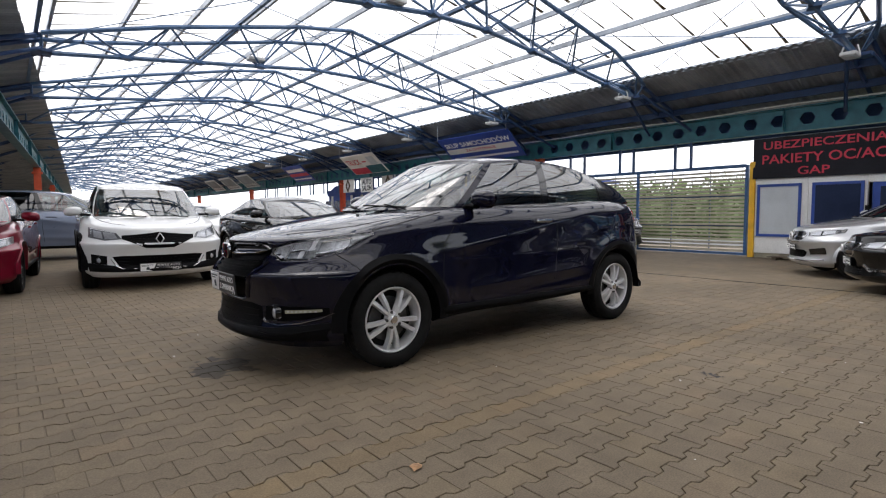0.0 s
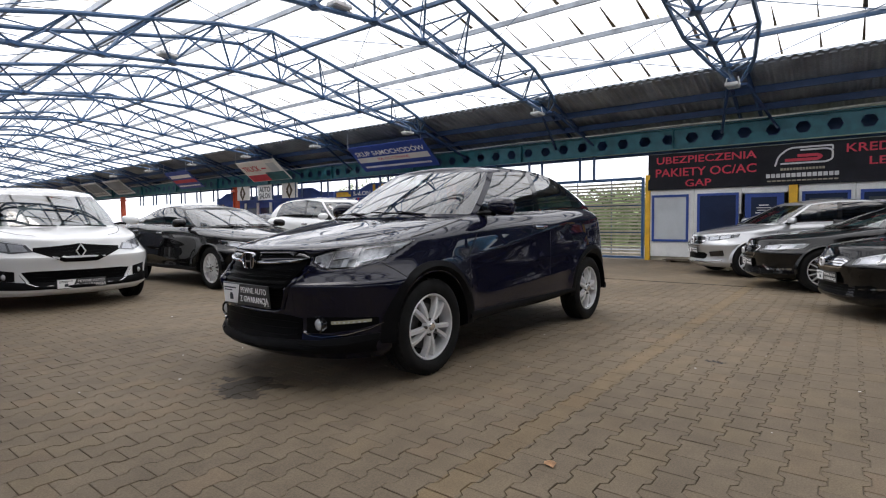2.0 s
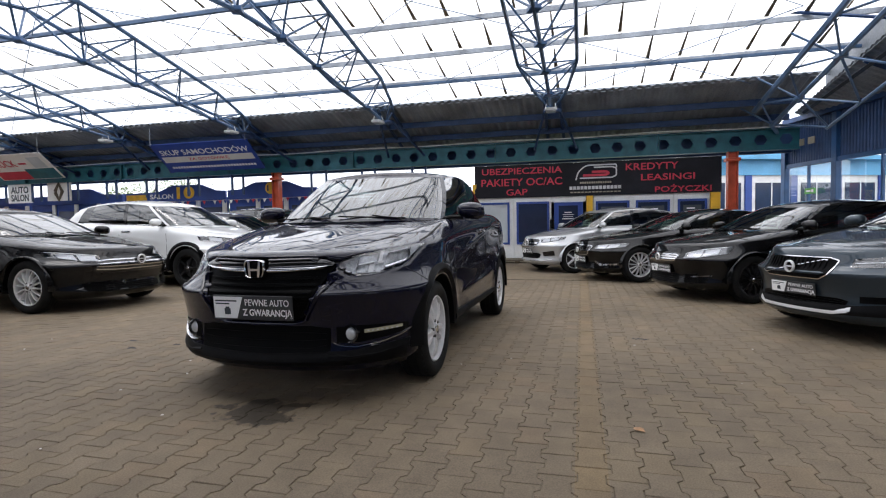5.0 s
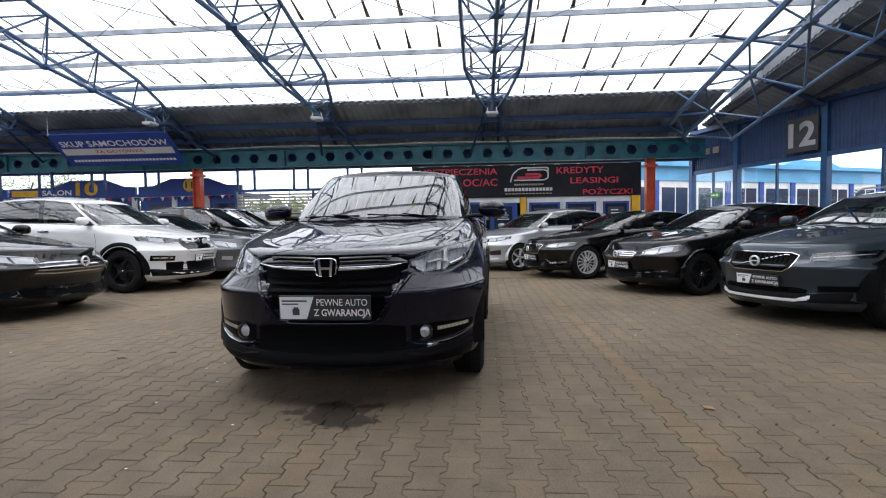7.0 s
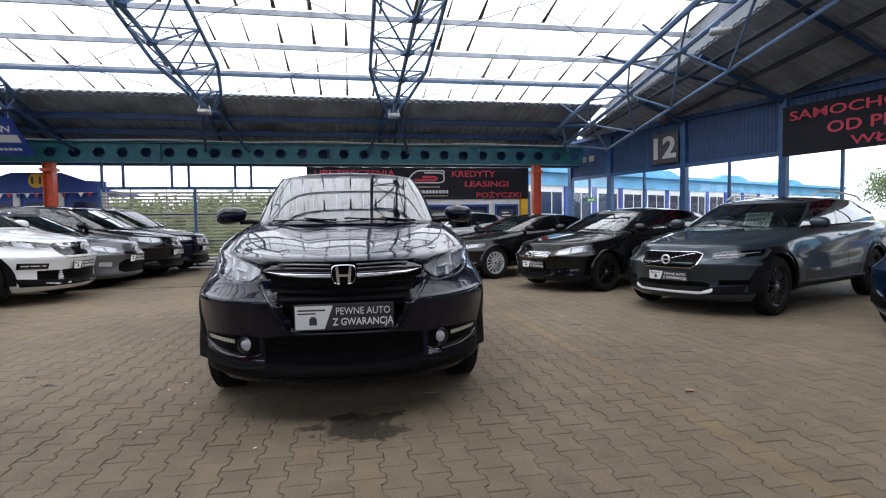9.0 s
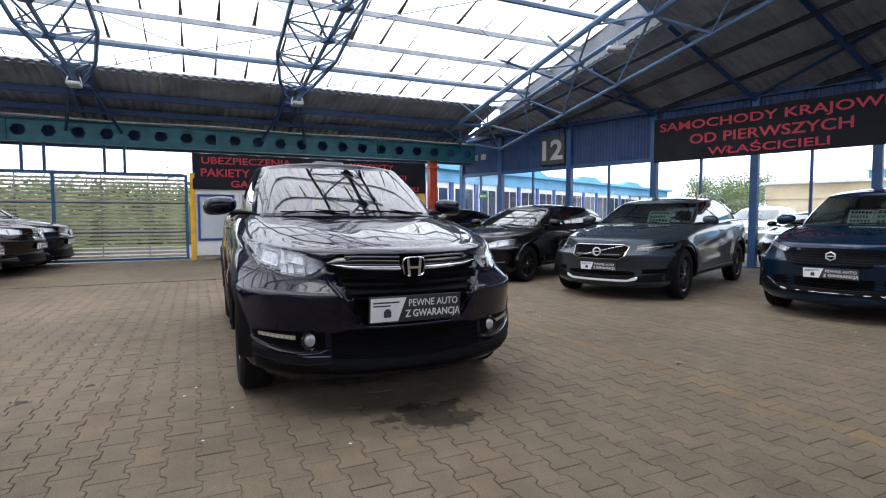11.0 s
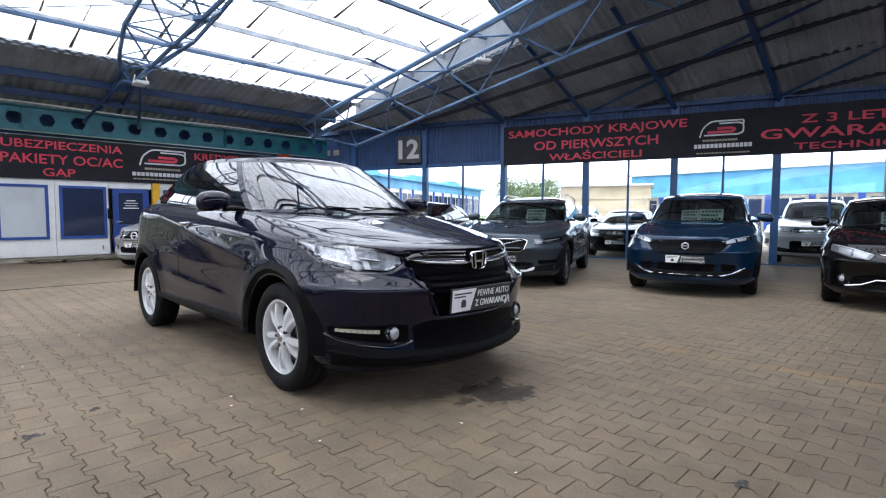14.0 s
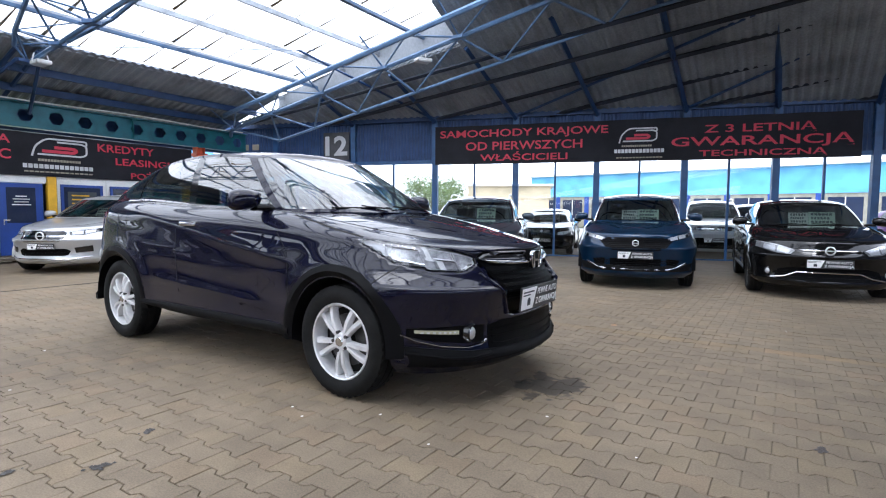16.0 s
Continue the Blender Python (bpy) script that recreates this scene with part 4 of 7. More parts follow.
def bonnet_rise(d, f):
    lift = smooth_at([(.19, 0), (.3, .022), (.5, .042), (.8, .045), (1.15, .035), (1.5, .02), (1.9, 0)], d)
    fade = min(1.0, max(0.0, (d - .25) / .35)) * (d < 1.7)
    return lift * (1 - f ** 2.6) + fade * (.016 * math.exp(-((f - .70) / .10) ** 2) - .006 * math.exp(-((f - .42) / .18) ** 2))


def skin_form(L, W, H, kind, belt, cut, fo, wb):
    """The same lines stretched to another car's length, width and waist height."""
    kd, ky = L / HERO_L, W / HERO_W
    kz = smooth_at(belt, cut["A0"]) * H / line_z(11, cut["A0"] * HERO_L) * 1.02
    return dict(net=lambda: skin_net((kd, ky, kz), (fo / kd, (fo + wb) / kd), (22, 44, 8, 3)), rise=lambda d, f: bonnet_rise(d / kd, f) * kz, belt=lambda d: line_z(11, d / kd) * kz,
                seam=[(d * kd, y * ky) for d, y in BONNET_SEAM], base_y=[(d * kd, y * ky) for d, y in BASE_Y], head_y=None, head_z=None)


BONNET_SEAM = [(.33, .375), (.5, .515), (.75, .625), (1.0, .685), (1.36, .725)]
BASE_Y = [(1.0, .70), (1.5, .715), (2.0, .738), (2.7, .735), (3.2, .712), (3.5, .685), (4.0, .62), (4.3, .56)]


def build_car(name, label, at, turn, kind, L, W, H, wb, fo, body, r=.335, rim=.230, wheels="ten", finish="alloy", clad=False, belt=None, roof=None, cut=None, pill=None, lamps=None, grille=None, badge="ring",
              low=None, fogs=None, plate_z=.55, plate=True, rear_glass="privacy", sheets=0, roof_rails=False, lip=None, group="", crown=.07, scale=1.0, chrome_line=False, front_glass="screen", plate_size=(1, 1, 1), lipw=.009, lipm="chrome", form=None, extra=None):
    S = SHAPES[kind]
    belt, roof, cut, pill = belt or S["belt"], roof or S["roof"], {**S["cut"], **(cut or {})}, pill or S["pill"]
    form = form or skin_form(L, W, H, kind, belt, cut, fo, wb)
    root = thing(name, label, "car", group, (*at, 0), turn)
    root.scale = (scale,) * 3
    hw = W / 2
    zb = .285 if clad else .25

    def zt(d):
        return form["belt"](d)

    # outer wall, from the nose round to the tail
    bm = bmesh.new()
    grid = {}
    ring = form["net"]()
    levels = ring[0]
    for side in (1, -1):
        for i, line in enumerate(ring):
            for j, (d, y, z) in enumerate(line):
                grid[side, i, j] = bm.verts.new((-d, side * y, z))
    n, nl = len(ring), len(levels)
    for side in (1, -1):
        for i in range(n - 1):
            for j in range(nl - 1):
                q = [grid[side, i, j], grid[side, i + 1, j], grid[side, i + 1, j + 1], grid[side, i, j + 1]]
                bm.faces.new(q if side > 0 else q[::-1])
    # bonnet and deck between the upper edges, and the underside
    fr = [-1, -.92, -.8, -.62, -.42, -.2, 0, .2, .42, .62, .8, .92, 1]
    for j, bulge in ((nl - 1, 1), (0, 0)):
        rows_ = []
        for i in range(n):
            a, b = grid[1, i, j].co.copy(), grid[-1, i, j].co.copy()
            d = -a.x
            line = []
            for f in fr:
                if f == 1:
                    line.append(grid[1, i, j])
                elif f == -1:
                    line.append(grid[-1, i, j])
                else:
                    line.append(bm.verts.new((a.x, a.y * f, a.z + (form["rise"](d, abs(f)) if bulge else 0.0))))
            rows_.append(line)
        for u, v in zip(rows_, rows_[1:]):
            for k in range(len(fr) - 1):
                q = (u[k], u[k + 1], v[k + 1], v[k])
                bm.faces.new(q if bulge else q[::-1])
    bmesh.ops.remove_doubles(bm, verts=bm.verts, dist=.0008)
    bmesh.ops.dissolve_degenerate(bm, edges=bm.edges, dist=.0005)
    shell = part("body", bm, body, root, "", True, 38)
    axles = [(-fo, r), (-(fo + wb), r)]
    arch_r = r + (.05 if clad else .038)
    cut_arches(shell, axles, W, arch_r)

    # cabin: columns from the windscreen centre round to the tailgate centre
    C = {k: v * L for k, v in cut.items()}
    yb0, yt0 = hw - .15, hw * .67

    def roof_at(d):
        return smooth_at(roof, d / L) * H

    def base(d):
        return Vector((-d, smooth_at(form["base_y"], d), zt(d) - .012))

    def head(d):
        if form["head_y"]:
            return Vector((-d, smooth_at(form["head_y"], d), smooth_at(form["head_z"], d)))
        f = max(0.0, (d / L - .6) / .4)
        return Vector((-d, yt0 - .12 * f * f, roof_at(d) - .065))

    cols = []
    for k in range(9):
        t = k / 8
        u = t ** 2.2
        a, b = base(C["C0"] + (C["A0"] - C["C0"]) * u), head(C["H"] + (C["A1"] - C["H"]) * u)
        a.y, b.y = a.y * math.sin(t * math.pi / 2) ** .9 * .985, b.y * math.sin(t * math.pi / 2) ** .9 * .97
        a.z += crown * .85 * (1 - t ** 2)
        b.z += .03 * (1 - t ** 2)
        cols.append((a, b, "wind" if k < 8 else "pillar"))
    marks = [(C["A0"] + .07, C["A1"] + .06)]
    spans = []
    last = marks[0]
    for f0, f1 in pill:
        spans.append((last, (f0 * L - .05, f1 * L - .045), "side"))
        spans.append(((f0 * L - .05, f1 * L - .045), (f0 * L + .05, f1 * L + .045), "pillar"))
        last = (f0 * L + .05, f1 * L + .045)
    spans.append((last, (C["D0"] - .16, C["D1"] - .03), "quarter" if kind in ("wagon", "mpv") else "pillar"))
    for (b0, t0), (b1, t1), tag in spans:
        steps = 5 if tag == "side" else 2 if tag == "pillar" else 3
        for k in range(steps):
            f = k / steps
            cols.append((base(b0 + (b1 - b0) * f), head(t0 + (t1 - t0) * f), tag))
    for k in range(8, -1, -1):
        t = k / 8
        u = t ** 2.4
        a, b = base(C["R0"] + (C["D0"] - C["R0"]) * u), head(C["R1"] + (C["D1"] - C["R1"]) * u)
        a.y, b.y = a.y * math.sin(t * math.pi / 2), b.y * math.sin(t * math.pi / 2)
        b.z += .03 * (1 - t ** 2)
        cols.append((a, b, "pillar" if k == 8 else "back"))
    crow = [0, .05, .2, .4, .6, .8, .94, 1]
    pos = {}
    for i, (a, b, _) in enumerate(cols):
        p, q = cols[max(i - 1, 0)][0], cols[min(i + 1, len(cols) - 1)][0]
        t = (q - p)
        out = Vector((-t.y, t.x, 0))
        if i == 0:
            out = Vector((1, 0, 0))
        if i == len(cols) - 1:
            out = Vector((-1, 0, 0))
        out = out.normalized() if out.length > 1e-6 else Vector((0, 1, 0))
        if out.dot(Vector((0, 1, 0)) if 8 <= i < len(cols) - 9 else Vector((1 if i < 8 else -1, 0, 0))) < 0:
            out = -out
        for j, c in enumerate(crow):
            pos[i, j] = a.lerp(b, c) + out * .028 * 4 * c * (1 - c)

    def cabin(keep_face, name_, material, label_="", off=0.0, roofing=False, thick=0.0):
        bm_ = bmesh.new()
        vv = {}

        def vert(s, i, j):
            if (s, i, j) not in vv:
                p_ = pos[i, j]
                vv[s, i, j] = bm_.verts.new((p_.x, s * p_.y, p_.z + off))
            return vv[s, i, j]

        for s in (1, -1):
            for i in range(len(cols) - 1):
                for j in range(len(crow) - 1):
                    if keep_face(cols[i][2], i, j, s):
                        q_ = [vert(s, i, j), vert(s, i + 1, j), vert(s, i + 1, j + 1), vert(s, i, j + 1)]
                        bm_.faces.new(q_ if s > 0 else q_[::-1])
        if roofing:
            top_ = len(crow) - 1
            lines = []
            for i in range(len(cols)):
                p_ = pos[i, top_]
                line = []
                for f in (-1, -.9, -.7, -.4, 0, .4, .7, .9, 1):
                    if abs(f) == 1:
                        line.append(vert(int(f), i, top_))
                    else:
                        line.append(bm_.verts.new((p_.x, p_.y * f, p_.z + .055 * min(1.0, p_.y / yt0) ** 2 * (1 - abs(f) ** 2.4))))
                lines.append(line)
            for u_, v_ in zip(lines, lines[1:]):
                for k in range(8):
                    bm_.faces.new((u_[k], u_[k + 1], v_[k + 1], v_[k]))
        bmesh.ops.remove_doubles(bm_, verts=bm_.verts, dist=.0008)
        bmesh.ops.dissolve_degenerate(bm_, edges=bm_.edges, dist=.0004)
        return part(name_, bm_, material, root, label_, True, 40)

    glassy = ("wind", "side", "quarter", "back")
    inner = (1, 2, 3, 4, 5)
    cabin(lambda g, i, j, s: not (g in glassy and j in inner) and not (g in ("side", "pillar") and pos[i, 0].x < -C["A0"] - .3 and pos[i, 0].x > -C["D0"] + .5 and j in inner), "roof", body, "", 0, True)
    posts_ = []
    for i, (_, _, g) in enumerate(cols[:-1]):
        if g == "pillar" and -C["D0"] + .5 < pos[i, 0].x < -C["A0"] - .3:
            if posts_ and posts_[-1][-1] == i - 1:
                posts_[-1].append(i)
            else:
                posts_.append([i])
    for idx in posts_:
        for sd in (1, -1):
            cabin(lambda g, i, j, s, idx=idx, sd=sd: i in idx and j in inner and s == sd, "door_pillar", M["gloss"], "gloss black pillar cover")
    cabin(lambda g, i, j, s: g == "wind" and j in inner, "windscreen", M[front_glass])
    cabin(lambda g, i, j, s: g == "back" and j in inner, "rear_window", M[rear_glass])
    groups_ = []
    for i, (_, _, g) in enumerate(cols[:-1]):
        if g in ("side", "quarter"):
            if groups_ and groups_[-1][-1] == i - 1:
                groups_[-1].append(i)
            else:
                groups_.append([i])
    for k, idx in enumerate(groups_):
        for sd in (1, -1):
            cabin(lambda g, i, j, s, idx=idx, sd=sd: i in idx and j in inner and s == sd, "side_window", M[front_glass if k == 0 else rear_glass])

    dg = bpy.context.evaluated_depsgraph_get()
    bb = bmesh.new()
    for ob in root.children:
        bb.from_mesh(ob.data)
    tree = BVHTree.FromBMesh(bb)
    bb.free()

    def snap(axis, a, b, s=1):
        """The skin's place at (a, b): seen from the front (y, z), the flank (d, z) or above (d, y)."""
        if axis == "front":
            hit = tree.ray_cast(Vector((.6, a, b)), Vector((-1, 0, 0)))
        elif axis == "side":
            hit = tree.ray_cast(Vector((-a, s * 2.0, b)), Vector((0, -s, 0)))
        elif axis == "rear":
            hit = tree.ray_cast(Vector((-L - .6, a, b)), Vector((1, 0, 0)))
        else:
            hit = tree.ray_cast(Vector((-a, b, 3)), Vector((0, 0, -1)))
        return hit[0]

    OUT = {"front": Vector((1, 0, 0)), "rear": Vector((-1, 0, 0)), "top": Vector((0, 0, 1))}

    def patch(name_, axis, upper, lower, material, off=.004, depth=.02, s=1, label_="", rows_n=4, sub=3, parent=None, ridge=0.0, o=None):
        """A piece that lies on the skin between an upper and a lower edge."""
        def dense(line):
            pts = []
            for p_, q_ in zip(line, line[1:]):
                for k in range(sub):
                    pts.append((p_[0] + (q_[0] - p_[0]) * k / sub, p_[1] + (q_[1] - p_[1]) * k / sub))
            return pts + [line[-1]]
        up_, lo_ = dense(upper), dense(lower)
        bm_ = bmesh.new()
        net = []
        o = Vector(o) if o else OUT.get(axis, Vector((0, s, 0)))
        ref = None
        for j in range(rows_n + 1):
            line = []
            for (a0, b0), (a1, b1) in zip(up_, lo_):
                f = j / rows_n
                a, b = a0 + (a1 - a0) * f, b0 + (b1 - b0) * f
                if axis in ("front", "rear"):
                    a *= s
                h = snap(axis, a, b, s)
                if h is None:
                    h = Vector((ref.x, a, b)) if ref and axis in ("front", "rear") else (Vector((-a, ref.y, b)) if ref else Vector((0, a, b)))
                ref = h
                line.append(bm_.verts.new(h + o * (off + ridge * 4 * f * (1 - f))))
            net.append(line)
        m_ = len(net[0])
        for u_, v_ in zip(net, net[1:]):
            for k in range(m_ - 1):
                bm_.faces.new((u_[k], u_[k + 1], v_[k + 1], v_[k]))
        rim_ = [net[0][k] for k in range(m_)] + [net[j][-1] for j in range(1, rows_n + 1)] + [net[-1][k] for k in range(m_ - 2, -1, -1)] + [net[j][0] for j in range(rows_n - 1, 0, -1)]
        back = [bm_.verts.new(v.co - o * (depth + off)) for v in rim_]
        for k in range(len(rim_)):
            k2 = (k + 1) % len(rim_)
            bm_.faces.new((rim_[k], back[k], back[k2], rim_[k2]))
        return part(name_, bm_, material, parent or root, label_, True, 40)

    def line_on(name_, axis, pts, width, material, off=.0012, s=1, depth=.004, label_=""):
        up_ = []
        lo_ = []
        for k, p_ in enumerate(pts):
            q0, q1 = pts[max(k - 1, 0)], pts[min(k + 1, len(pts) - 1)]
            t_ = Vector((q1[0] - q0[0], q1[1] - q0[1])).normalized()
            up_.append((p_[0] - t_.y * width / 2, p_[1] + t_.x * width / 2))
            lo_.append((p_[0] + t_.y * width / 2, p_[1] - t_.x * width / 2))
        return patch(name_, axis, up_, lo_, material, off, depth, s, label_, 1, 4)

    # arches, sills and lower cladding
    bz = zb
    for x_, z_ in axles:
        for s in (1, -1):
            wid = .075 if clad else .022
            bm_ = bmesh.new()
            inner_, outer_ = [], []
            for k in range(25):
                a = math.radians(-7 + 194 * k / 24)
                pr = []
                for rr, lift in ((arch_r - .004, -.05), (arch_r - .004, .012), (arch_r + wid * .5, .016), (arch_r + wid, .004), (arch_r + wid, -.03)):
                    d_, zz = -x_ + rr * math.cos(a) * -1, z_ + rr * math.sin(a)
                    zz2 = max(zz, bz + .015)
                    h = snap("side", d_, max(zz2, bz + .05), s)
                    yy = (h.y if h is not None and abs(h.y) > hw * .8 else s * (hw - .02)) + s * lift
                    if abs(d_ + x_) < arch_r + .02 and (h is None or abs(h.y) < hw * .9):
                        yy = s * (hw - .012) + s * lift
                    pr.append(bm_.verts.new((-d_, yy, zz2)))
                inner_.append(pr)
            for u_, v_ in zip(inner_, inner_[1:]):
                for k in range(4):
                    bm_.faces.new((u_[k], u_[k + 1], v_[k + 1], v_[k]))
            part("arch_trim", bm_, M["trim"] if clad else body, root, "matt black wheel arch cladding" if clad else "", True, 45)
    d0, d1 = fo + arch_r + .02, fo + wb - arch_r - .02
    for s in (1, -1):
        patch("sill_trim", "side", [(d0, bz + .10), (d1, bz + .10)], [(d0, bz + .03), (d1, bz + .035)], M["trim"], .01, .03, s, "matt black sill strip", 4, 10, ridge=.012)

    # shut lines, handles, waist strip
    A0, cutB = C["A0"], pill[0][0] * L
    doorF = fo + arch_r + .06
    for s in (1, -1):
        line_on("shut_line", "side", [(C["A0"] - .02, zt(C["A0"]) - .02), (doorF - .02, zt(doorF) * .78), (doorF - .04, zb + .22)], .007, M["gap"], s=s)
        line_on("shut_line", "side", [(cutB, zt(cutB) - .015), (cutB + .01, .7 * zt(cutB)), (cutB - .02, zb + .2)], .007, M["gap"], s=s)
        rb = fo + wb
        line_on("shut_line", "side", [(rb + .02, zt(rb) - .02), (rb - .02, zt(rb) * .84), (rb - arch_r * .72, r + arch_r * .8), (rb - arch_r - .06, zb + .2)], .007, M["gap"], s=s)
        if chrome_line:
            line_on("waist_strip", "side", [(A0 - .0, zt(A0) + .003), (2.2 / 4.3 * L, zt(L * .51) + .003), (C["D0"] - .25, zt(C["D0"] - .25) + .003)], .014, M["chrome"], .004, s)
        for dh in (cutB - .17, rb - .16 if kind != "suv" or not clad else None):
            if dh is None:
                continue
            zz = zt(dh) - .13
            h = snap("side", dh, zz, s)
            if h is None:
                continue
            bm_ = boxes(((-.105, -.012, -.017), (.105, .022, .017)), bevel=.011)
            moved(bm_, Matrix.Translation(h) @ (Matrix.Identity(4) if s > 0 else Matrix.Rotation(math.pi, 4, "Z")))
            part("door_handle", bm_, M["chrome"] if chrome_line or clad else body, root, "chrome door handle" if chrome_line or clad else "", True)
        # bonnet seam
    hz = form["seam"]
    for s in (1, -1):
        pts = [(d_, s * y_) for d_, y_ in hz]
        line_on("bonnet_seam", "top", pts if s > 0 else pts, .007, M["gap"], .0015)

    # mirrors: a rounded housing flat at the back, on an arm from the door's corner
    for s in (1, -1):
        md = C["A0"] + .13
        y0 = hw + .055
        z0 = zt(md) + .062
        bm_ = bmesh.new()
        bmesh.ops.create_uvsphere(bm_, u_segments=24, v_segments=16, radius=1)
        for v in bm_.verts:
            x, y, z = v.co
            y *= s
            sq = lambda q, e: abs(q) ** e * (1 if q > 0 else -1)
            v.co = Vector((x * (.10 if x > 0 else .045) * (1 - .12 * y), s * sq(y, .82) * .118, sq(z, .75) * .070 * (1 + .10 * y) - .012 * y))
        moved(bm_, Matrix.Translation((-md, s * y0, z0)) @ Matrix.Rotation(s * -.16, 4, "Z"))
        mir = part("mirror", bm_, body, root, "", True)
        bm_ = bmesh.new()
        prof_ = [(.0, hw - .17, zt(md) + .0), (.005, hw - .10, zt(md) + .012), (.01, hw - .02, z0 - .055)]
        rings_ = []
        for x_, y_, z_ in prof_:
            rings_.append([bm_.verts.new((-md + x_ + .045 * math.cos(q) , s * y_, z_ + .02 * math.sin(q))) for q in [2 * math.pi * k / 10 for k in range(10)]])
        for u_, v_ in zip(rings_, rings_[1:]):
            for k in range(10):
                bm_.faces.new((u_[k], u_[(k + 1) % 10], v_[(k + 1) % 10], v_[k]))
        part("mirror_arm", bm_, M["trim"], mir, "", True)
        bm_ = bmesh.new()
        bmesh.ops.create_circle(bm_, cap_ends=True, segments=20, radius=1)
        for v in bm_.verts:
            v.co = Vector((0, v.co.x * .10, v.co.y * .055))
        moved(bm_, Matrix.Translation((-md - .046, s * y0, z0)) @ Matrix.Rotation(s * -.16, 4, "Z"))
        part("mirror_pane", bm_, M["mirror"], mir)

    # lamps
    lm = lamps or dict(up=[(.42, .76), (.62, .83), (.80, .89)], lo=[(.44, .69), (.62, .71), (.81, .80)])
    for s in (1, -1):
        if extra:
            break
        hl = patch("headlight", "front", lm["up"], lm["lo"], M[lm.get("bed", "lampbed")], .003, .03, s, "clear headlight with bright reflectors", 5, 5)
        # bright bowl and strip behind a clear cover
        def inset(f0, f1, g0, g1):
            def mix(line, f):
                t = f * (len(line) - 1)
                k = min(int(t), len(line) - 2)
                return (line[k][0] + (line[k + 1][0] - line[k][0]) * (t - k), line[k][1] + (line[k + 1][1] - line[k][1]) * (t - k))
            ups, los = [], []
            for q in range(5):
                f = f0 + (f1 - f0) * q / 4
                a, b = mix(lm["up"], f), mix(lm["lo"], f)
                ups.append((a[0] + (b[0] - a[0]) * g0, a[1] + (b[1] - a[1]) * g0))
                los.append((a[0] + (b[0] - a[0]) * g1, a[1] + (b[1] - a[1]) * g1))
            return ups, los
        for nm_, f0, f1, g0, g1, mm in lm.get("inner", (("reflector", .10, .48, .16, .86, "reflector"), ("projector", .54, .82, .2, .85, "reflector"), ("light_strip", .06, .94, .02, .10, "letter"))):
            u_, l_ = inset(f0, f1, g0, g1)
            patch(nm_, "front", u_, l_, M[mm], .009, .004, s, "", 3, 2, hl, ridge=-.004)
        patch("lamp_cover", "front", lm["up"], lm["lo"], M["lampglass"], .016, .01, s, "", 4, 4, hl)
    for s in (1, -1):  # tail lamps
        tz = zt(L * .95)
        patch("tail_light", "rear", [(hw * .55, tz - .06), (hw * .9, tz - .04)], [(hw * .58, tz - .22), (hw * .9, tz - .2)], M["tail"], .012, .03, s, "red tail lamp", 3, 3)
        patch("tail_light", "side", [(L - .42, tz - .03), (L - .16, tz - .05)], [(L - .33, tz - .13), (L - .16, tz - .2)], M["tail"], .008, .02, s, "red tail lamp", 3, 3)

    # grille and lower intake
    if grille:
        g = grille
        up_ = [(-y_, z_) for y_, z_ in g["up"][::-1]] + [p_ for p_ in g["up"] if p_[0] > 0]
        lo_ = [(-y_, z_) for y_, z_ in g["lo"][::-1]] + [p_ for p_ in g["lo"] if p_[0] > 0]
        gr = patch("grille", "front", up_, lo_, M["gloss"] if g.get("gloss", True) else M["pit"], .004, .03, 1, "black grille", 5, 3)
        top_z, bot_z = g["up"][0][1], g["lo"][0][1]
        if g.get("frame"):
            for edge, sgn in ((up_, 1), (lo_, -1)):
                patch("grille_frame", "front", [(y_, z_ + .005) for y_, z_ in edge], [(y_, z_ - .005) for y_, z_ in edge], M["chrome"], .010, .02, 1, "", 1, 3, gr)
            for sd in (1, -1):
                (ya, za), (yb, zb_) = g["up"][-1], g["lo"][-1]
                patch("grille_frame", "front", [(ya - .006, za), (ya + .006, za)], [(yb - .006, zb_), (yb + .006, zb_)], M["chrome"], .010, .02, sd, "", 4, 1, gr)
        nb = g.get("bars", 0)
        for k in range(nb):
            f = (k + 1) / (nb + 1)
            e = [((u_[0] + (l_[0] - u_[0]) * f) * .97, u_[1] + (l_[1] - u_[1]) * f) for u_, l_ in zip(up_, lo_)]
            patch("grille_bar", "front", [(y_, z_ + g.get("bw", .006)) for y_, z_ in e], [(y_, z_ - g.get("bw", .006)) for y_, z_ in e], M[g.get("bm", "chrome")], .012, .012, 1, "", 1, 2, gr)
        nv = g.get("uprights", 0)
        for k in range(nv):
            y_ = (-.9 + 1.8 * (k + .5) / nv) * min(g["up"][-1][0], g["lo"][-1][0])
            patch("grille_bar", "front", [(y_ - .006, top_z - .01), (y_ + .006, top_z - .01)], [(y_ - .006, bot_z + .012), (y_ + .006, bot_z + .012)], M[g.get("bm", "chrome")], .012, .012, 1, "", 2, 1, gr)
        for wy, wz, wh, mm in g.get("wings", ()):
            patch("grille_wing", "front", [(-wy, wz + wh * .9), (-wy * .8, wz + wh * .35), (-.06, wz + wh * .5), (.06, wz + wh * .5), (wy * .8, wz + wh * .35), (wy, wz + wh * .9)],
                  [(-wy, wz + wh * .5), (-wy * .8, wz - wh * .7), (-.06, wz - wh * .5), (.06, wz - wh * .5), (wy * .8, wz - wh * .7), (wy, wz + wh * .5)], M[mm], .008, .012, 1, "bright bar across the grille" if mm == "chrome" else "", 2, 4, gr, ridge=.004)
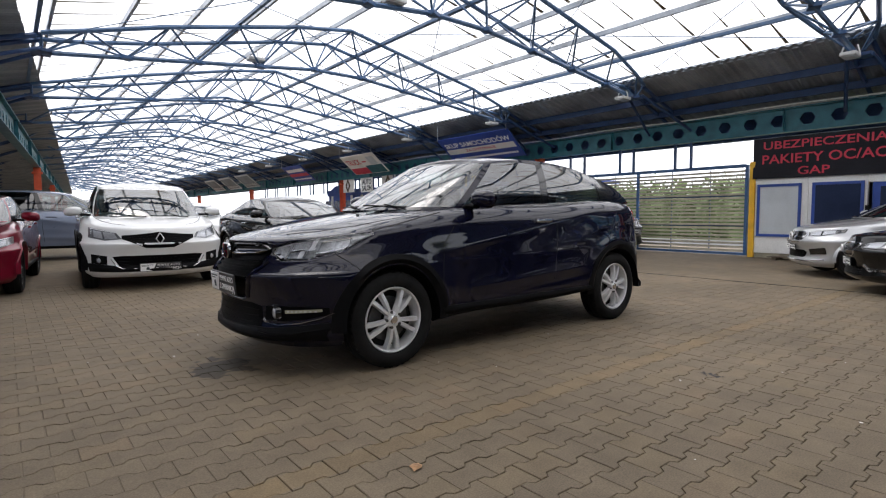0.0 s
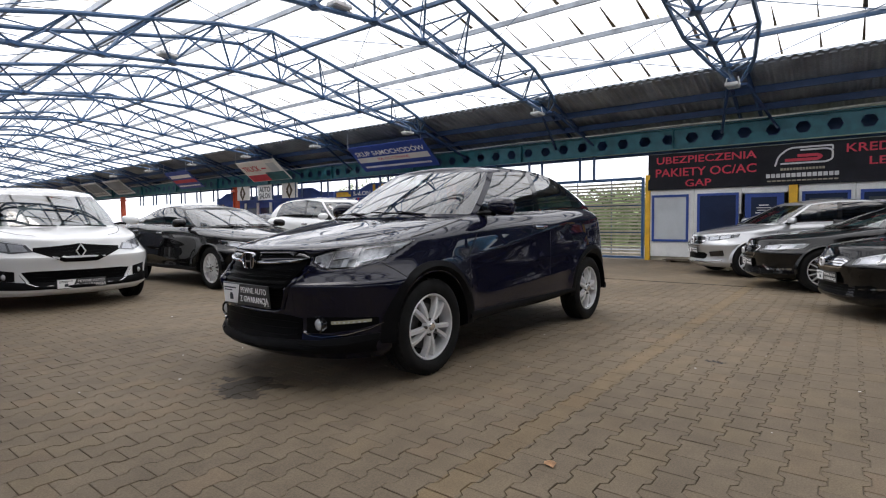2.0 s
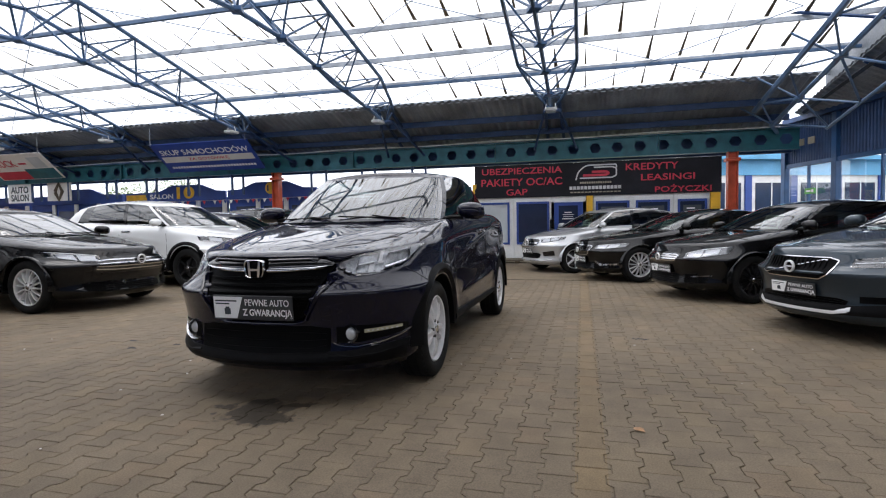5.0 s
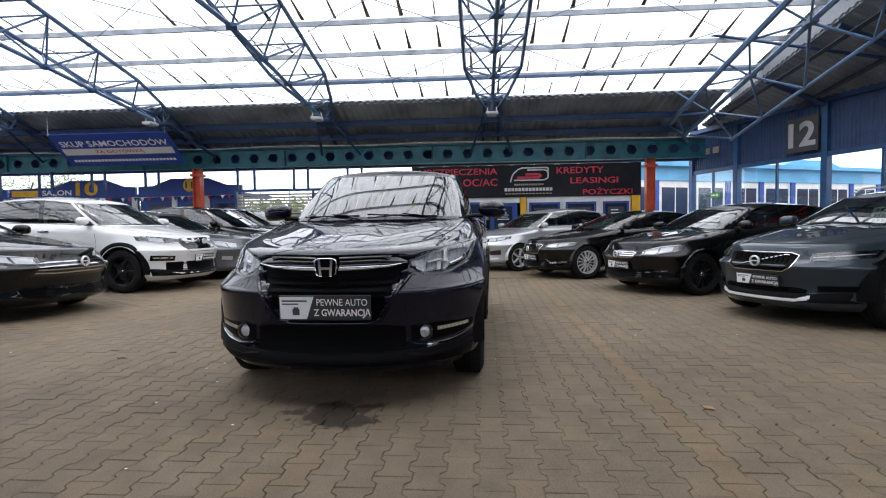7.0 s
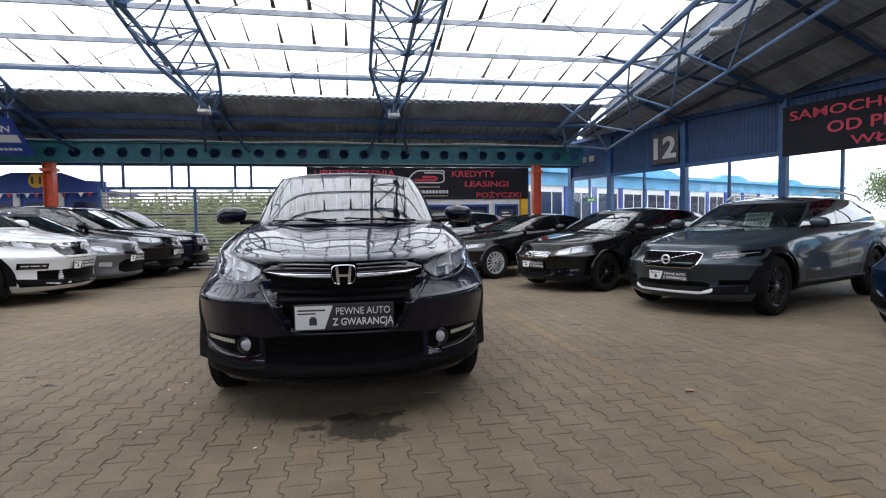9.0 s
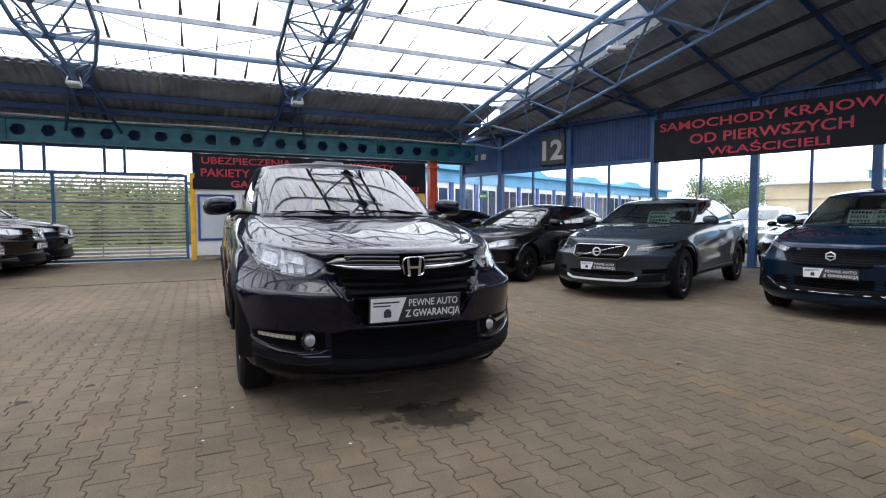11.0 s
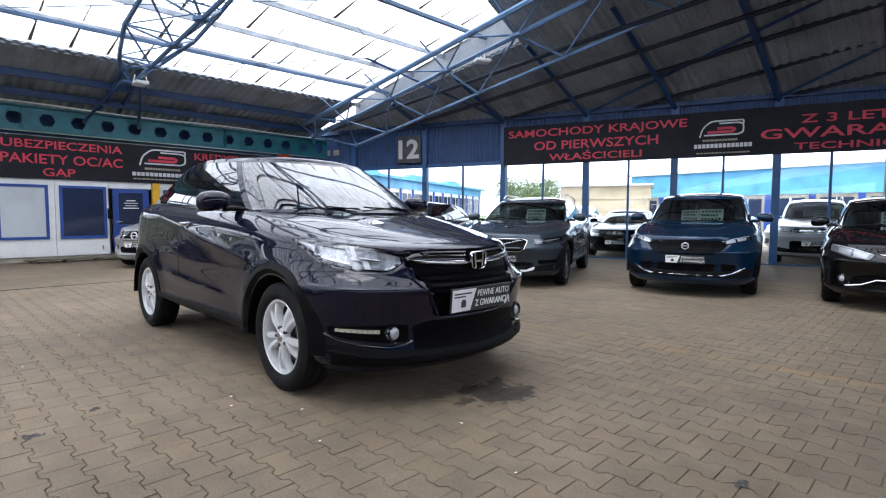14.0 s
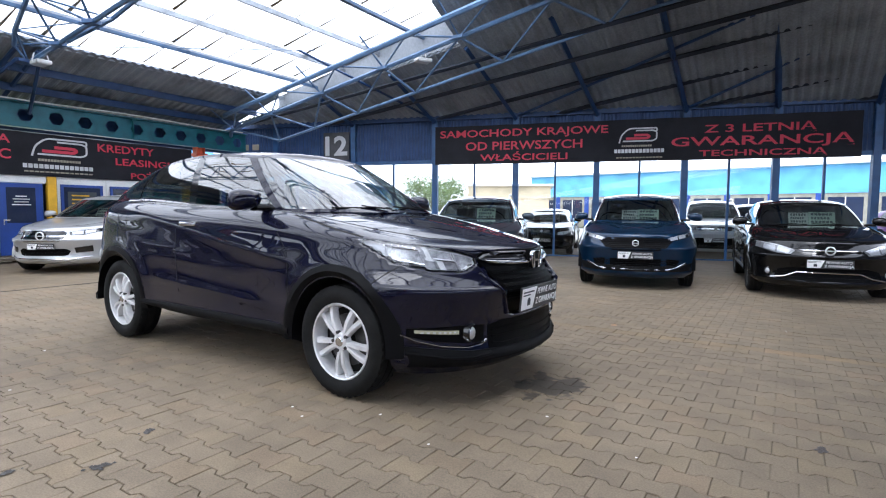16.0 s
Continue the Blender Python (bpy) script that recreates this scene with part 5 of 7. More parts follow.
        bzz = g.get("badge_z", (top_z + bot_z) / 2)
        h = snap("front", 0.0, bzz)
        if h is not None:
            sz = g.get("badge", .065)
            bm_ = bmesh.new()
            nn = {"ring": 24, "diamond": 4, "square": 24, "shield": 6}[badge]
            prof = []
            for rr, xx in ((1.0, 0.0), (1.0, .018), (.8, .024), (.74, .012), (.74, 0.0)):
                ringv = []
                for k in range(nn):
                    a = 2 * math.pi * k / nn + (math.pi / 4 if badge == "square" else math.pi / 2)
                    sy, szz = (1.08, .95) if badge == "square" else (.75, 1.25) if badge == "diamond" else (1, 1)
                    cx, sx = math.cos(a), math.sin(a)
                    if badge == "square":
                        cx, sx = (abs(v_) ** .45 * (1 if v_ > 0 else -1) * .74 for v_ in (cx, sx))
                    ringv.append(bm_.verts.new((xx, rr * sz * cx * sy, rr * sz * sx * szz)))
                prof.append(ringv)
            for u_, v_ in zip(prof, prof[1:]):
                for k in range(nn):
                    bm_.faces.new((u_[k], u_[(k + 1) % nn], v_[(k + 1) % nn], v_[k]))
            if badge == "square":
                for sd in (-1, 1):
                    box(bm_, (.004, (sd * .28 - .065) * sz, -.58 * sz), (.024, (sd * .28 + .065) * sz, .58 * sz))
                box(bm_, (.004, -.22 * sz, -.07 * sz), (.0238, .22 * sz, .07 * sz))
            elif badge in ("ring", "shield"):
                box(bm_, (.004, -.7 * sz, -.10 * sz), (.014, .7 * sz, .10 * sz))
            moved(bm_, Matrix.Translation(h + Vector((.026, 0, 0))))
            bd = part("badge", bm_, M["alloy"], root, "chrome maker's badge")
            bm_ = bmesh.new()
            bmesh.ops.create_cone(bm_, cap_ends=True, segments=nn, radius1=sz * .72, radius2=sz * .72, depth=.01)
            sy, szz = (1.08, .95) if badge == "square" else (.75, 1.25) if badge == "diamond" else (1, 1)
            moved(bm_, Matrix.Translation(h + Vector((.026, 0, 0))) @ Matrix.Diagonal((1, sy, szz, 1)) @ Matrix.Rotation(math.pi / 2, 4, "Y") @ Matrix.Rotation(math.pi / 4 if badge == "square" else 0, 4, "Z"))
            part("badge_field", bm_, M["gloss"], bd)
            if g.get("sash"):
                patch("grille_sash", "front", [(-.33, bot_z + .030), (-.30, bot_z + .034), (.30, top_z - .016), (.33, top_z - .020)], [(-.33, bot_z + .022), (-.30, bot_z + .026), (.30, top_z - .024), (.33, top_z - .028)], M["chrome"], .016, .01, 1, "", 1, 3, gr)
    lw = low or dict(up=[(0, .42), (.45, .42), (.62, .40)], lo=[(0, .27), (.45, .27), (.58, .29)])
    up_ = [(-y_, z_) for y_, z_ in lw["up"][::-1]] + [p_ for p_ in lw["up"] if p_[0] > 0]
    lo_ = [(-y_, z_) for y_, z_ in lw["lo"][::-1]] + [p_ for p_ in lw["lo"] if p_[0] > 0]
    li = patch("lower_intake", "front", up_, lo_, M["pit"], .003, .03, 1, "matt black lower air intake", 4, 3)
    for k in range(3):
        f = (k + 1) / 4
        e = [((u_[0] + (l_[0] - u_[0]) * f) * .95, u_[1] + (l_[1] - u_[1]) * f) for u_, l_ in zip(up_, lo_)]
        patch("intake_bar", "front", [(y_, z_ + .005) for y_, z_ in e], [(y_, z_ - .005) for y_, z_ in e], M["pit"], .010, .01, 1, "", 1, 2, li)
    if clad:
        zz = lw["lo"][0][1]
        patch("bumper_trim", "front", [(-hw * .93, zz + .07), (-.55, zz + .03), (0, zz + .015), (.55, zz + .03), (hw * .93, zz + .07)], [(-hw * .9, zz - .05), (-.55, zz - .06), (0, zz - .06), (.55, zz - .06), (hw * .9, zz - .05)], M["trim"], .014, .05, 1, "matt black bumper lip", 3, 4, ridge=.01)
    if lip:
        patch("bumper_strip", "front", [(-p_[0], p_[1] + lipw) for p_ in lip[::-1]] + [(p_[0], p_[1] + lipw) for p_ in lip if p_[0] > 0], [(-p_[0], p_[1] - lipw) for p_ in lip[::-1]] + [(p_[0], p_[1] - lipw) for p_ in lip if p_[0] > 0], M[lipm], .018, .03, 1, "bright strip along the bumper", 2, 3, ridge=.006)
    for fg in fogs or ():
        for s in (1, -1):
            if fg[0] == "round":
                h = snap("front", s * fg[1], fg[2])
                if h is None:
                    continue
                bm_ = bmesh.new()
                rings = lathe(bm_, [(.0, .016), (.014, .0155), (.027, .012), (.035, .006), (.038, -.004), (.038, -.02)], 24)
                moved(bm_, Matrix.Translation(h) @ Matrix.Rotation(-math.pi / 2, 4, "Z"))
                fl_ = part("fog_light", bm_, M["reflector"], root, "round fog lamp", True)
                bm_ = bmesh.new()
                lathe(bm_, [(.039, .004), (.046, .016), (.054, .010), (.056, -.02)], 20)
                part("bezel", moved(bm_, Matrix.Translation(h) @ Matrix.Rotation(-math.pi / 2, 4, "Z")), M["gloss"], fl_, "", True)
            else:
                patch(fg[0], "front", fg[1], fg[2], M[fg[3]], .012, .02, s, "", 2, 3)

    # number plate
    if plate:
        pm = plate_meshes()
        h = snap("front", 0.0, plate_z)
        hx = max((snap("front", y_, plate_z) or h).x for y_ in (-.2, 0, .2))
        np_ = new("number_plate", pm["number_plate"])
        np_.parent = root
        np_.matrix_local = Matrix.Translation((hx + .022, 0, plate_z)) @ Matrix.Rotation(math.pi / 2, 4, "Z") @ Matrix.Rotation(radians(5), 4, "X") @ Matrix.Diagonal((*plate_size, 1))
        np_["label"] = "dealer's plate, white and charcoal"
        for nm_ in ("white_field", "small_print", "plate_lettering"):
            c_ = new(nm_, pm[nm_])
            c_.parent = np_

    # wipers
    for y0, y1 in ((.52, -.02), (-.08, -.55)):
        bm_ = bmesh.new()
        low_edge = lambda y_: C["C0"] + (C["A0"] - C["C0"]) * (math.asin(min(1.0, (abs(y_) / yb0) ** 1.1)) * 2 / math.pi) ** 2.2 - .02
        pa, pb = snap("top", low_edge(y0) + .04, y0), snap("top", low_edge(y1) + .055, y1)
        if pa and pb:
            tube(bm_, pa + Vector((0, 0, .02)), pb + Vector((0, 0, .02)), .006, 5)
            tube(bm_, pa + Vector((.02, 0, .012)), (pa + pb) / 2 + Vector((0, 0, .035)), .005, 5)
            part("wiper", bm_, M["trim"], root)
    if roof_rails:
        for s in (1, -1):
            bm_ = bmesh.new()
            rail = []
            for k in range(13):
                d_ = C["A1"] + .15 + (C["D1"] - C["A1"] - .3) * k / 12
                rail.append((-d_, s * (yt0 - .035), roof_at(d_) + .03 - .045 * (k in (0, 12))))
            sweep(bm_, rail, .014, 6)
            part("roof_rail", bm_, M["alloy"], root, "", True)

    # cabin furniture
    fz, sz_ = .35, H
    items = [((-C["C0"] - .62, -hw + .2, zt(C["C0"]) - .2), (-C["C0"] - .22, hw - .2, zt(C["C0"]) - .02))]
    part("dashboard", boxes(*items, bevel=.04), M["cabin"], root)
    for yy in (-.36, .36):
        for dd in (.49 * L, .68 * L):
            bm_ = boxes(((-dd - .12, yy - .22, .5), (-dd + .02, yy + .22, H * .70)), ((-dd - .08, yy - .23, .42), (-dd + .5, yy + .23, .56)), bevel=.05)
            box(bm_, (-dd - .15, yy - .12, H * .72), (-dd - .05, yy + .12, H * .83), .04)
            part("seat", bm_, M["cabin"], root)
    bm_ = bmesh.new()
    lathe(bm_, [(.165, -.014), (.185, 0), (.165, .014), (.15, 0), (.165, -.014)], 24)
    moved(bm_, Matrix.Translation((-.40 * L, .36, zt(.4 * L) - .06)) @ Matrix.Rotation(radians(68), 4, "Y") @ Matrix.Rotation(radians(90), 4, "X"))
    part("steering_wheel", bm_, M["cabin"], root)
    if sheets:
        for k in range(sheets):
            y_ = (.2, -.12, .45)[k]
            dd = C["H"] * .60 + C["C0"] * .40
            wd, ht = ((.36, .24), (.27, .22), (.2, .15))[k]
            m_ = Matrix.Translation((-dd - .03 * abs(y_), y_, zt(C["C0"]) + crown * .6 + .12)) @ Matrix.Rotation(math.pi / 2, 4, "Z") @ Matrix.Rotation(radians(-32), 4, "X")
            sh = part("price_sheet", moved(boxes(((-wd / 2, -.002, -ht / 2), (wd / 2, .002, ht / 2))), m_), M["mint"] if k == 0 else M["paper"], root, "printed price sheet behind the windscreen")
            bars = [((-wd * .42, -.004, ht * (.32 - .3 * q) - .02), (wd * (.42 - .12 * (q == 1)), -.002, ht * (.32 - .3 * q) + .022)) for q in range(3)]
            cells = [((a0[0] + (b0[0] - a0[0]) * c / 6 + .006, a0[1], a0[2]), (a0[0] + (b0[0] - a0[0]) * (c + 1) / 6 - .006, b0[1], b0[2])) for a0, b0 in bars for c in range(6)]
            part("print", moved(boxes(*cells), m_), M["ink"], sh)

    if extra:
        extra(root, shell, snap, patch, line_on)

    # wheels
    wm = wheel_meshes(r, rim, .21, wheels, finish)
    for x_, z_ in axles:
        for s in (1, -1):
            w_ = new("wheel", wm["wheel"])
            w_.parent = root
            w_.matrix_local = Matrix.Translation((x_, s * (hw - .118), z_)) @ Matrix.Rotation(0 if s > 0 else math.pi, 4, "Z") @ Matrix.Rotation(.35 * x_, 4, "Y")
            for nm_ in ("rim", "hub_cap", "brake_disc", "inner_shield"):
                c_ = new(nm_, wm[nm_])
                c_.parent = w_
            for k in range(5):
                c_ = new("lug_nut", wm["lug_nut"])
                c_.parent = w_
                c_.matrix_local = Matrix.Rotation(2 * math.pi * (k + .5) / 5, 4, "Y")
    return root

# ---- the cars ----
INK = paint("blue_black_metallic_paint", (0.0016, 0.0021, 0.0125))
JET = paint("black_car_paint", (0.0018, 0.0018, 0.0022))
PEARL = paint("white_car_paint", (0.72, 0.73, 0.73), rough=0.4, spec=0.4)
OCEAN = paint("deep_blue_metallic_paint", (0.003, 0.018, 0.046), 0.3, 0.35)
SLATE = paint("grey_blue_metallic_paint", (0.032, 0.045, 0.058), 0.4, 0.35)
STEEL = paint("grey_metallic_paint", (0.12, 0.125, 0.135), 0.5, 0.3)
SILVER = paint("silver_metallic_paint", (0.50, 0.51, 0.52), 0.6, 0.3)
RUBY = paint("red_metallic_paint", (0.17, 0.006, 0.020), 0.3, 0.3)
MIST = paint("blue_grey_metallic_paint", (0.16, 0.19, 0.26), 0.5, 0.3)
PLUM = paint("purple_car_paint", (0.07, 0.02, 0.10), 0.2, 0.35)

LAMP_UP = [(.462, .838), (.55, .882), (.66, .912), (.75, .932), (.81, .942)]
LAMP_LO = [(.466, .812), (.54, .756), (.66, .768), (.77, .812), (.815, .925)]
GRILLE_UP = [(0, .874), (.22, .876), (.40, .870), (.452, .842)]
GRILLE_LO = [(0, .505), (.14, .505), (.25, .508), (.285, .525)]


def between(f0, f1, g0, g1, n=6):
    """A strip of the headlight: f runs along it, g from its upper to its lower edge."""
    def at(line, f):
        t = f * (len(line) - 1)
        k = min(int(t), len(line) - 2)
        return Vector(line[k]).lerp(Vector(line[k + 1]), t - k)
    up, lo = [], []
    for q in range(n + 1):
        f = f0 + (f1 - f0) * q / n
        a, b = at(LAMP_UP, f), at(LAMP_LO, f)
        up.append(tuple(a.lerp(b, g0)))
        lo.append(tuple(a.lerp(b, g1)))
    return up, lo


def hero_details(root, shell, snap, patch, line_on):
    def both(pts):
        return [(-y, z) for y, z in pts[::-1]] + [p for p in pts if p[0] > 0]

    for s in (1, -1):
        o = (.80, .60 * s, 0)
        hl = patch("headlight", "front", LAMP_UP, LAMP_LO, M["fogglass"], -.034, .001, s, "clear headlight with bright reflector bowls", 6, 5, o=o)
        for f0, f1, g0, g1, off, ridge, mm in ((.03, .27, .10, .90, -.030, -.012, "bowl"), (.29, .47, .12, .50, -.030, -.014, "bowl"), (.29, .47, .54, .90, -.030, -.014, "chrome"),
                                               (.56, .80, .22, .84, -.030, -.012, "chrome"), (.82, .97, .20, .80, -.028, .004, "reflector")):
            patch("reflector_bowl", "front", *between(f0, f1, g0, g1), M[mm], off, .006, s, "", 6, 2, hl, ridge=ridge, o=o)
        # white light guide bent like an arrow head
        patch("light_guide", "front", *between(.475, .515, .04, .50, 2), M["letter"], -.016, .012, s, "", 3, 2, hl, o=o)
        patch("light_guide", "front", *between(.44, .53, .50, .60, 2), M["letter"], -.016, .012, s, "", 2, 2, hl, o=o)
        patch("light_guide", "front", *between(.40, .45, .56, .92, 2), M["letter"], -.016, .012, s, "", 3, 2, hl, o=o)
        patch("brow", "front", *between(.0, 1.0, .0, .05), M["gloss"], -.004, .02, s, "", 1, 3, hl, o=o)
        patch("lamp_rim", "front", *between(.0, 1.0, .965, 1.0), M["gloss"], -.004, .02, s, "", 1, 3, hl, o=o)
        patch("lamp_cover", "front", LAMP_UP, LAMP_LO, M["lampglass"], .0035, .006, s, "", 6, 5, hl, o=o)

    # grille: a sunk black field, slats, a gloss wing with two bright edges, the badge
    gr = patch("grille", "front", both(GRILLE_UP), both(GRILLE_LO), M["pit"], -.026, .01, 1, "black slatted grille", 10, 4)
    for k in range(5):
        z = .755 - .037 * k
        w = .40 - .09 * (.80 - z) / .28 * 1.4
        patch("slat", "front", both([(0, z + .008), (w, z + .010)]), both([(0, z - .008), (w, z - .006)]), M["pit"], -.014, .012, 1, "", 2, 6, gr, ridge=.003)
    for s in (1, -1):
        patch("wing", "front", [(.072, .858), (.25, .866), (.40, .862), (.445, .842)], [(.072, .790), (.25, .796), (.38, .806), (.445, .826)], M["gloss"], -.006, .02, s, "gloss black wing beside the badge", 6, 5, gr, ridge=.014)
        patch("wing_edge", "front", [(.070, .868), (.22, .872), (.33, .873), (.36, .872)], [(.070, .857), (.22, .861), (.32, .862), (.35, .850)], M["darkchrome"], .010, .014, s, "thin bright strip", 2, 5, gr, ridge=.003)
        patch("wing_edge", "front", [(.070, .813), (.20, .816), (.34, .820), (.445, .832)], [(.070, .794), (.20, .797), (.34, .806), (.445, .828)], M["chrome"], .012, .014, s, "thin bright strip", 3, 5, gr, ridge=.004)
        for k in range(4):
            y = .275 + .018 * k
            patch("wing_gem", "front", [(y, .809), (y + .010, .8095)], [(y, .803), (y + .010, .8035)], M["gap"], .0185, .004, s, "", 1, 1, gr)
    # lower face: black intake, slats, bumper edge bars
    h = snap("front", 0.0, .80)
    bm_ = bmesh.new()
    nn, sz = 32, .066
    rings_ = []
    for rr, xx in ((1.0, 0.0), (1.0, .014), (.93, .020), (.86, .014), (.86, 0.0)):
        ring_ = []
        for k in range(nn):
            a = 2 * math.pi * k / nn
            c, q = (abs(v) ** .5 * (1 if v > 0 else -1) for v in (math.cos(a), math.sin(a)))
            wide = 1.0 + .08 * q
            ring_.append(bm_.verts.new((xx, rr * sz * c * wide, rr * sz * .84 * q)))
        rings_.append(ring_)
    for u, v in zip(rings_, rings_[1:]):
        for k in range(nn):
            bm_.faces.new((u[k], u[(k + 1) % nn], v[(k + 1) % nn], v[k]))
    for sd in (-1, 1):
        q = [bm_.verts.new((x, sd * y * sz, z * sz)) for x in (.016, .004) for y, z in ((.44, .72), (.66, .72), (.54, -.72), (.32, -.72))]
        for f in ((0, 1, 2, 3), (0, 4, 5, 1), (1, 5, 6, 2), (2, 6, 7, 3), (3, 7, 4, 0)):
            bm_.faces.new([q[k] for k in f])
    box(bm_, (.004, -.40 * sz, -.16 * sz), (.0155, .40 * sz, .04 * sz))
    m_ = Matrix.Translation(h + Vector((.018, 0, .012)))
    bd = part("badge", moved(bm_, m_), M["chrome"], root, "chrome maker's badge", True, 30)
    part("badge_field", moved(boxes(((-.012, -sz * .88, -sz * .74), (.003, sz * .88, sz * .74)), bevel=.004), m_), M["pit"], bd)

    # folded edge that frames the plate, and the shelf under each headlight
    for s in (1, -1):
        patch("bumper_fold", "front", [(.452, .765), (.40, .690), (.325, .565), (.300, .520)], [(.475, .752), (.424, .683), (.345, .556), (.318, .508)], INK, .004, .03, s, "", 3, 5, ridge=.012)
        line_on("bumper_seam", "side", [(.50, .80), (.56, .755), (.61, .70)], .005, M["gap"], s=s)
        line_on("wing_seam", "side", [(.76, .952), (.95, .99), (1.15, 1.035), (1.36, 1.075)], .006, M["gap"], s=s)
        # fog lamp nest, running light, bright blade
        nest = patch("fog_nest", "front", [(.47, .468), (.60, .474), (.74, .470), (.815, .466)], [(.47, .372), (.60, .374), (.74, .396), (.815, .424)], M["pit"], .003, .02, s, "black fog lamp nest", 3, 4)
        patch("running_light", "front", [(.615, .447), (.70, .452), (.79, .458)], [(.615, .426), (.70, .432), (.79, .441)], M["pearl"], .010, .014, s, "yellowish running light strip", 2, 3, nest)
        for k in range(7):
            y = .63 + .022 * k
            patch("diode", "front", [(y, .443 + .0005 * k), (y + .010, .443 + .0005 * k)], [(y, .434 + .0007 * k), (y + .010, .434 + .0007 * k)], M["reflector"], .012, .004, s, "", 1, 1, nest)
        patch("fog_blade", "front", [(.458, .384), (.50, .364), (.58, .356), (.70, .372), (.79, .402), (.835, .432)], [(.464, .374), (.50, .355), (.58, .345), (.70, .361), (.79, .394), (.835, .429)], M["chrome"], .012, .03, s, "curved bright blade under the fog lamp", 3, 4, ridge=.008)
        patch("bumper_edge", "front", [(.44, .318), (.56, .306), (.70, .318), (.82, .345)], [(.44, .292), (.56, .280), (.70, .290), (.82, .318)], M["trim"], .014, .03, s, "", 3, 4, ridge=.012)
        # black corner behind the rear door glass with the hidden handle
        patch("quarter_trim", "side", [(3.50, 1.365), (3.62, 1.325), (3.74, 1.265)], [(3.49, 1.205), (3.58, 1.205), (3.66, 1.215)], M["gloss"], .004, .01, s, "gloss black corner with a hidden handle", 3, 3)
        # black strip round the side glass
        line_on("window_strip", "side", [(1.62, 1.112), (2.1, 1.124), (2.6, 1.142), (3.1, 1.165), (3.47, 1.178)], .018, M["gloss"], .004, s)
        patch("side_badge", "side", [(2.86, .79), (2.98, .795)], [(2.86, .772), (2.98, .777)], M["darkchrome"], .003, .004, s, "", 1, 2)
    # shark fin aerial
    p = snap("top", 3.52, 0.0)
    bm_ = bmesh.new()
    outl = [(-.09, 0), (.10, 0), (.075, .022), (.02, .055), (-.045, .066), (-.07, .06)]
    sides = [[bm_.verts.new(p + Vector((x, w * (1 - z / .09), z - .004))) for x, z in outl] for w in (-.022, .022)]
    bm_.faces.new(sides[0])
    bm_.faces.new(sides[1][::-1])
    for k in range(6):
        bm_.faces.new((sides[0][k], sides[0][(k + 1) % 6], sides[1][(k + 1) % 6], sides[1][k]))
    part("aerial", bm_, INK, root, "", True)

    # sink the skin behind the lamp covers and in the grille
    def inside(poly, y, z):
        hit = False
        for (y0, z0), (y1, z1) in zip(poly, poly[1:] + poly[:1]):
            if (z0 > z) != (z1 > z) and y < y0 + (z - z0) / (z1 - z0) * (y1 - y0):
                hit = not hit
        return hit

    lamp = LAMP_UP + LAMP_LO[::-1]
    cy, cz = sum(p[0] for p in lamp) / len(lamp), sum(p[1] for p in lamp) / len(lamp)
    lamp = [(cy + (y - cy) * .97, cz + (z - cz) * .90) for y, z in lamp]
    mouth = GRILLE_UP + [(y, z) for y, z in GRILLE_LO[::-1]]
    for v in shell.data.vertices:
        d, y, z = -v.co.x, abs(v.co.y), v.co.z
        if d < .9 and inside(lamp, y, z):
            v.co += Vector((-.052, -.042 if v.co.y > 0 else .042, 0))
        elif d < .4 and inside(mouth, y, z):
            v.co.x -= .045


HERO = dict(seam=BONNET_SEAM, net=skin_net, rise=bonnet_rise, belt=lambda d: line_z(11, d),
            base_y=BASE_Y,
            head_y=[(1.9, .57), (2.1, .585), (2.6, .60), (3.2, .575), (3.5, .54), (3.9, .48)],
            head_z=[(1.8, 1.465), (1.95, 1.495), (2.05, 1.51), (2.3, 1.532), (2.6, 1.54), (2.9, 1.528), (3.2, 1.498), (3.5, 1.448), (3.75, 1.408), (3.95, 1.365), (4.1, 1.325)])
build_car("crossover", "dark blue-black compact crossover with silver twin-spoke wheels", (1.26, 4.955), 179, "suv", HERO_L, HERO_W, 1.6, HERO_WB, HERO_FO, INK, clad=True,
          low=dict(up=[(0, .478), (.34, .478), (.44, .462)], lo=[(0, .30), (.36, .30), (.44, .325)]), fogs=[("round", .54, .425)],
          plate_z=.588, plate_size=(1.0, 1, 1.2), pill=[(.600, .611), (.812, .818)], rear_glass="screen",
          cut=dict(C0=.262, A0=.356, H=.450, A1=.470, D1=.912, D0=.960, R1=.938, R0=.982), form=HERO, extra=hero_details)

# the row that faces north-west
ROW_S = "cars parked by the glazed wall"
build_car("family_crossover", "deep blue crossover with price sheets behind its windscreen", (1.80, .20), 103, "suv", 4.45, 1.84, 1.62, 2.675, .92, OCEAN, r=.345, rim=.235, wheels="five", clad=True, group=ROW_S, scale=.91,
          lamps=dict(up=[(.46, .82), (.62, .865), (.82, .90)], lo=[(.50, .775), (.64, .80), (.82, .84)], bed="gloss"),
          grille=dict(up=[(0, .84), (.42, .83), (.56, .79)], lo=[(0, .63), (.34, .63), (.46, .68)], bars=6, bw=.003, gloss=False, bm="trim", badge=.055, badge_z=.75), badge="shield",
          low=dict(up=[(0, .50), (.5, .50), (.66, .48)], lo=[(0, .36), (.5, .36), (.62, .40)]), lipw=.016, lip=[(0, .335), (.48, .335), (.60, .36), (.76, .43)], plate_z=.555, sheets=2)
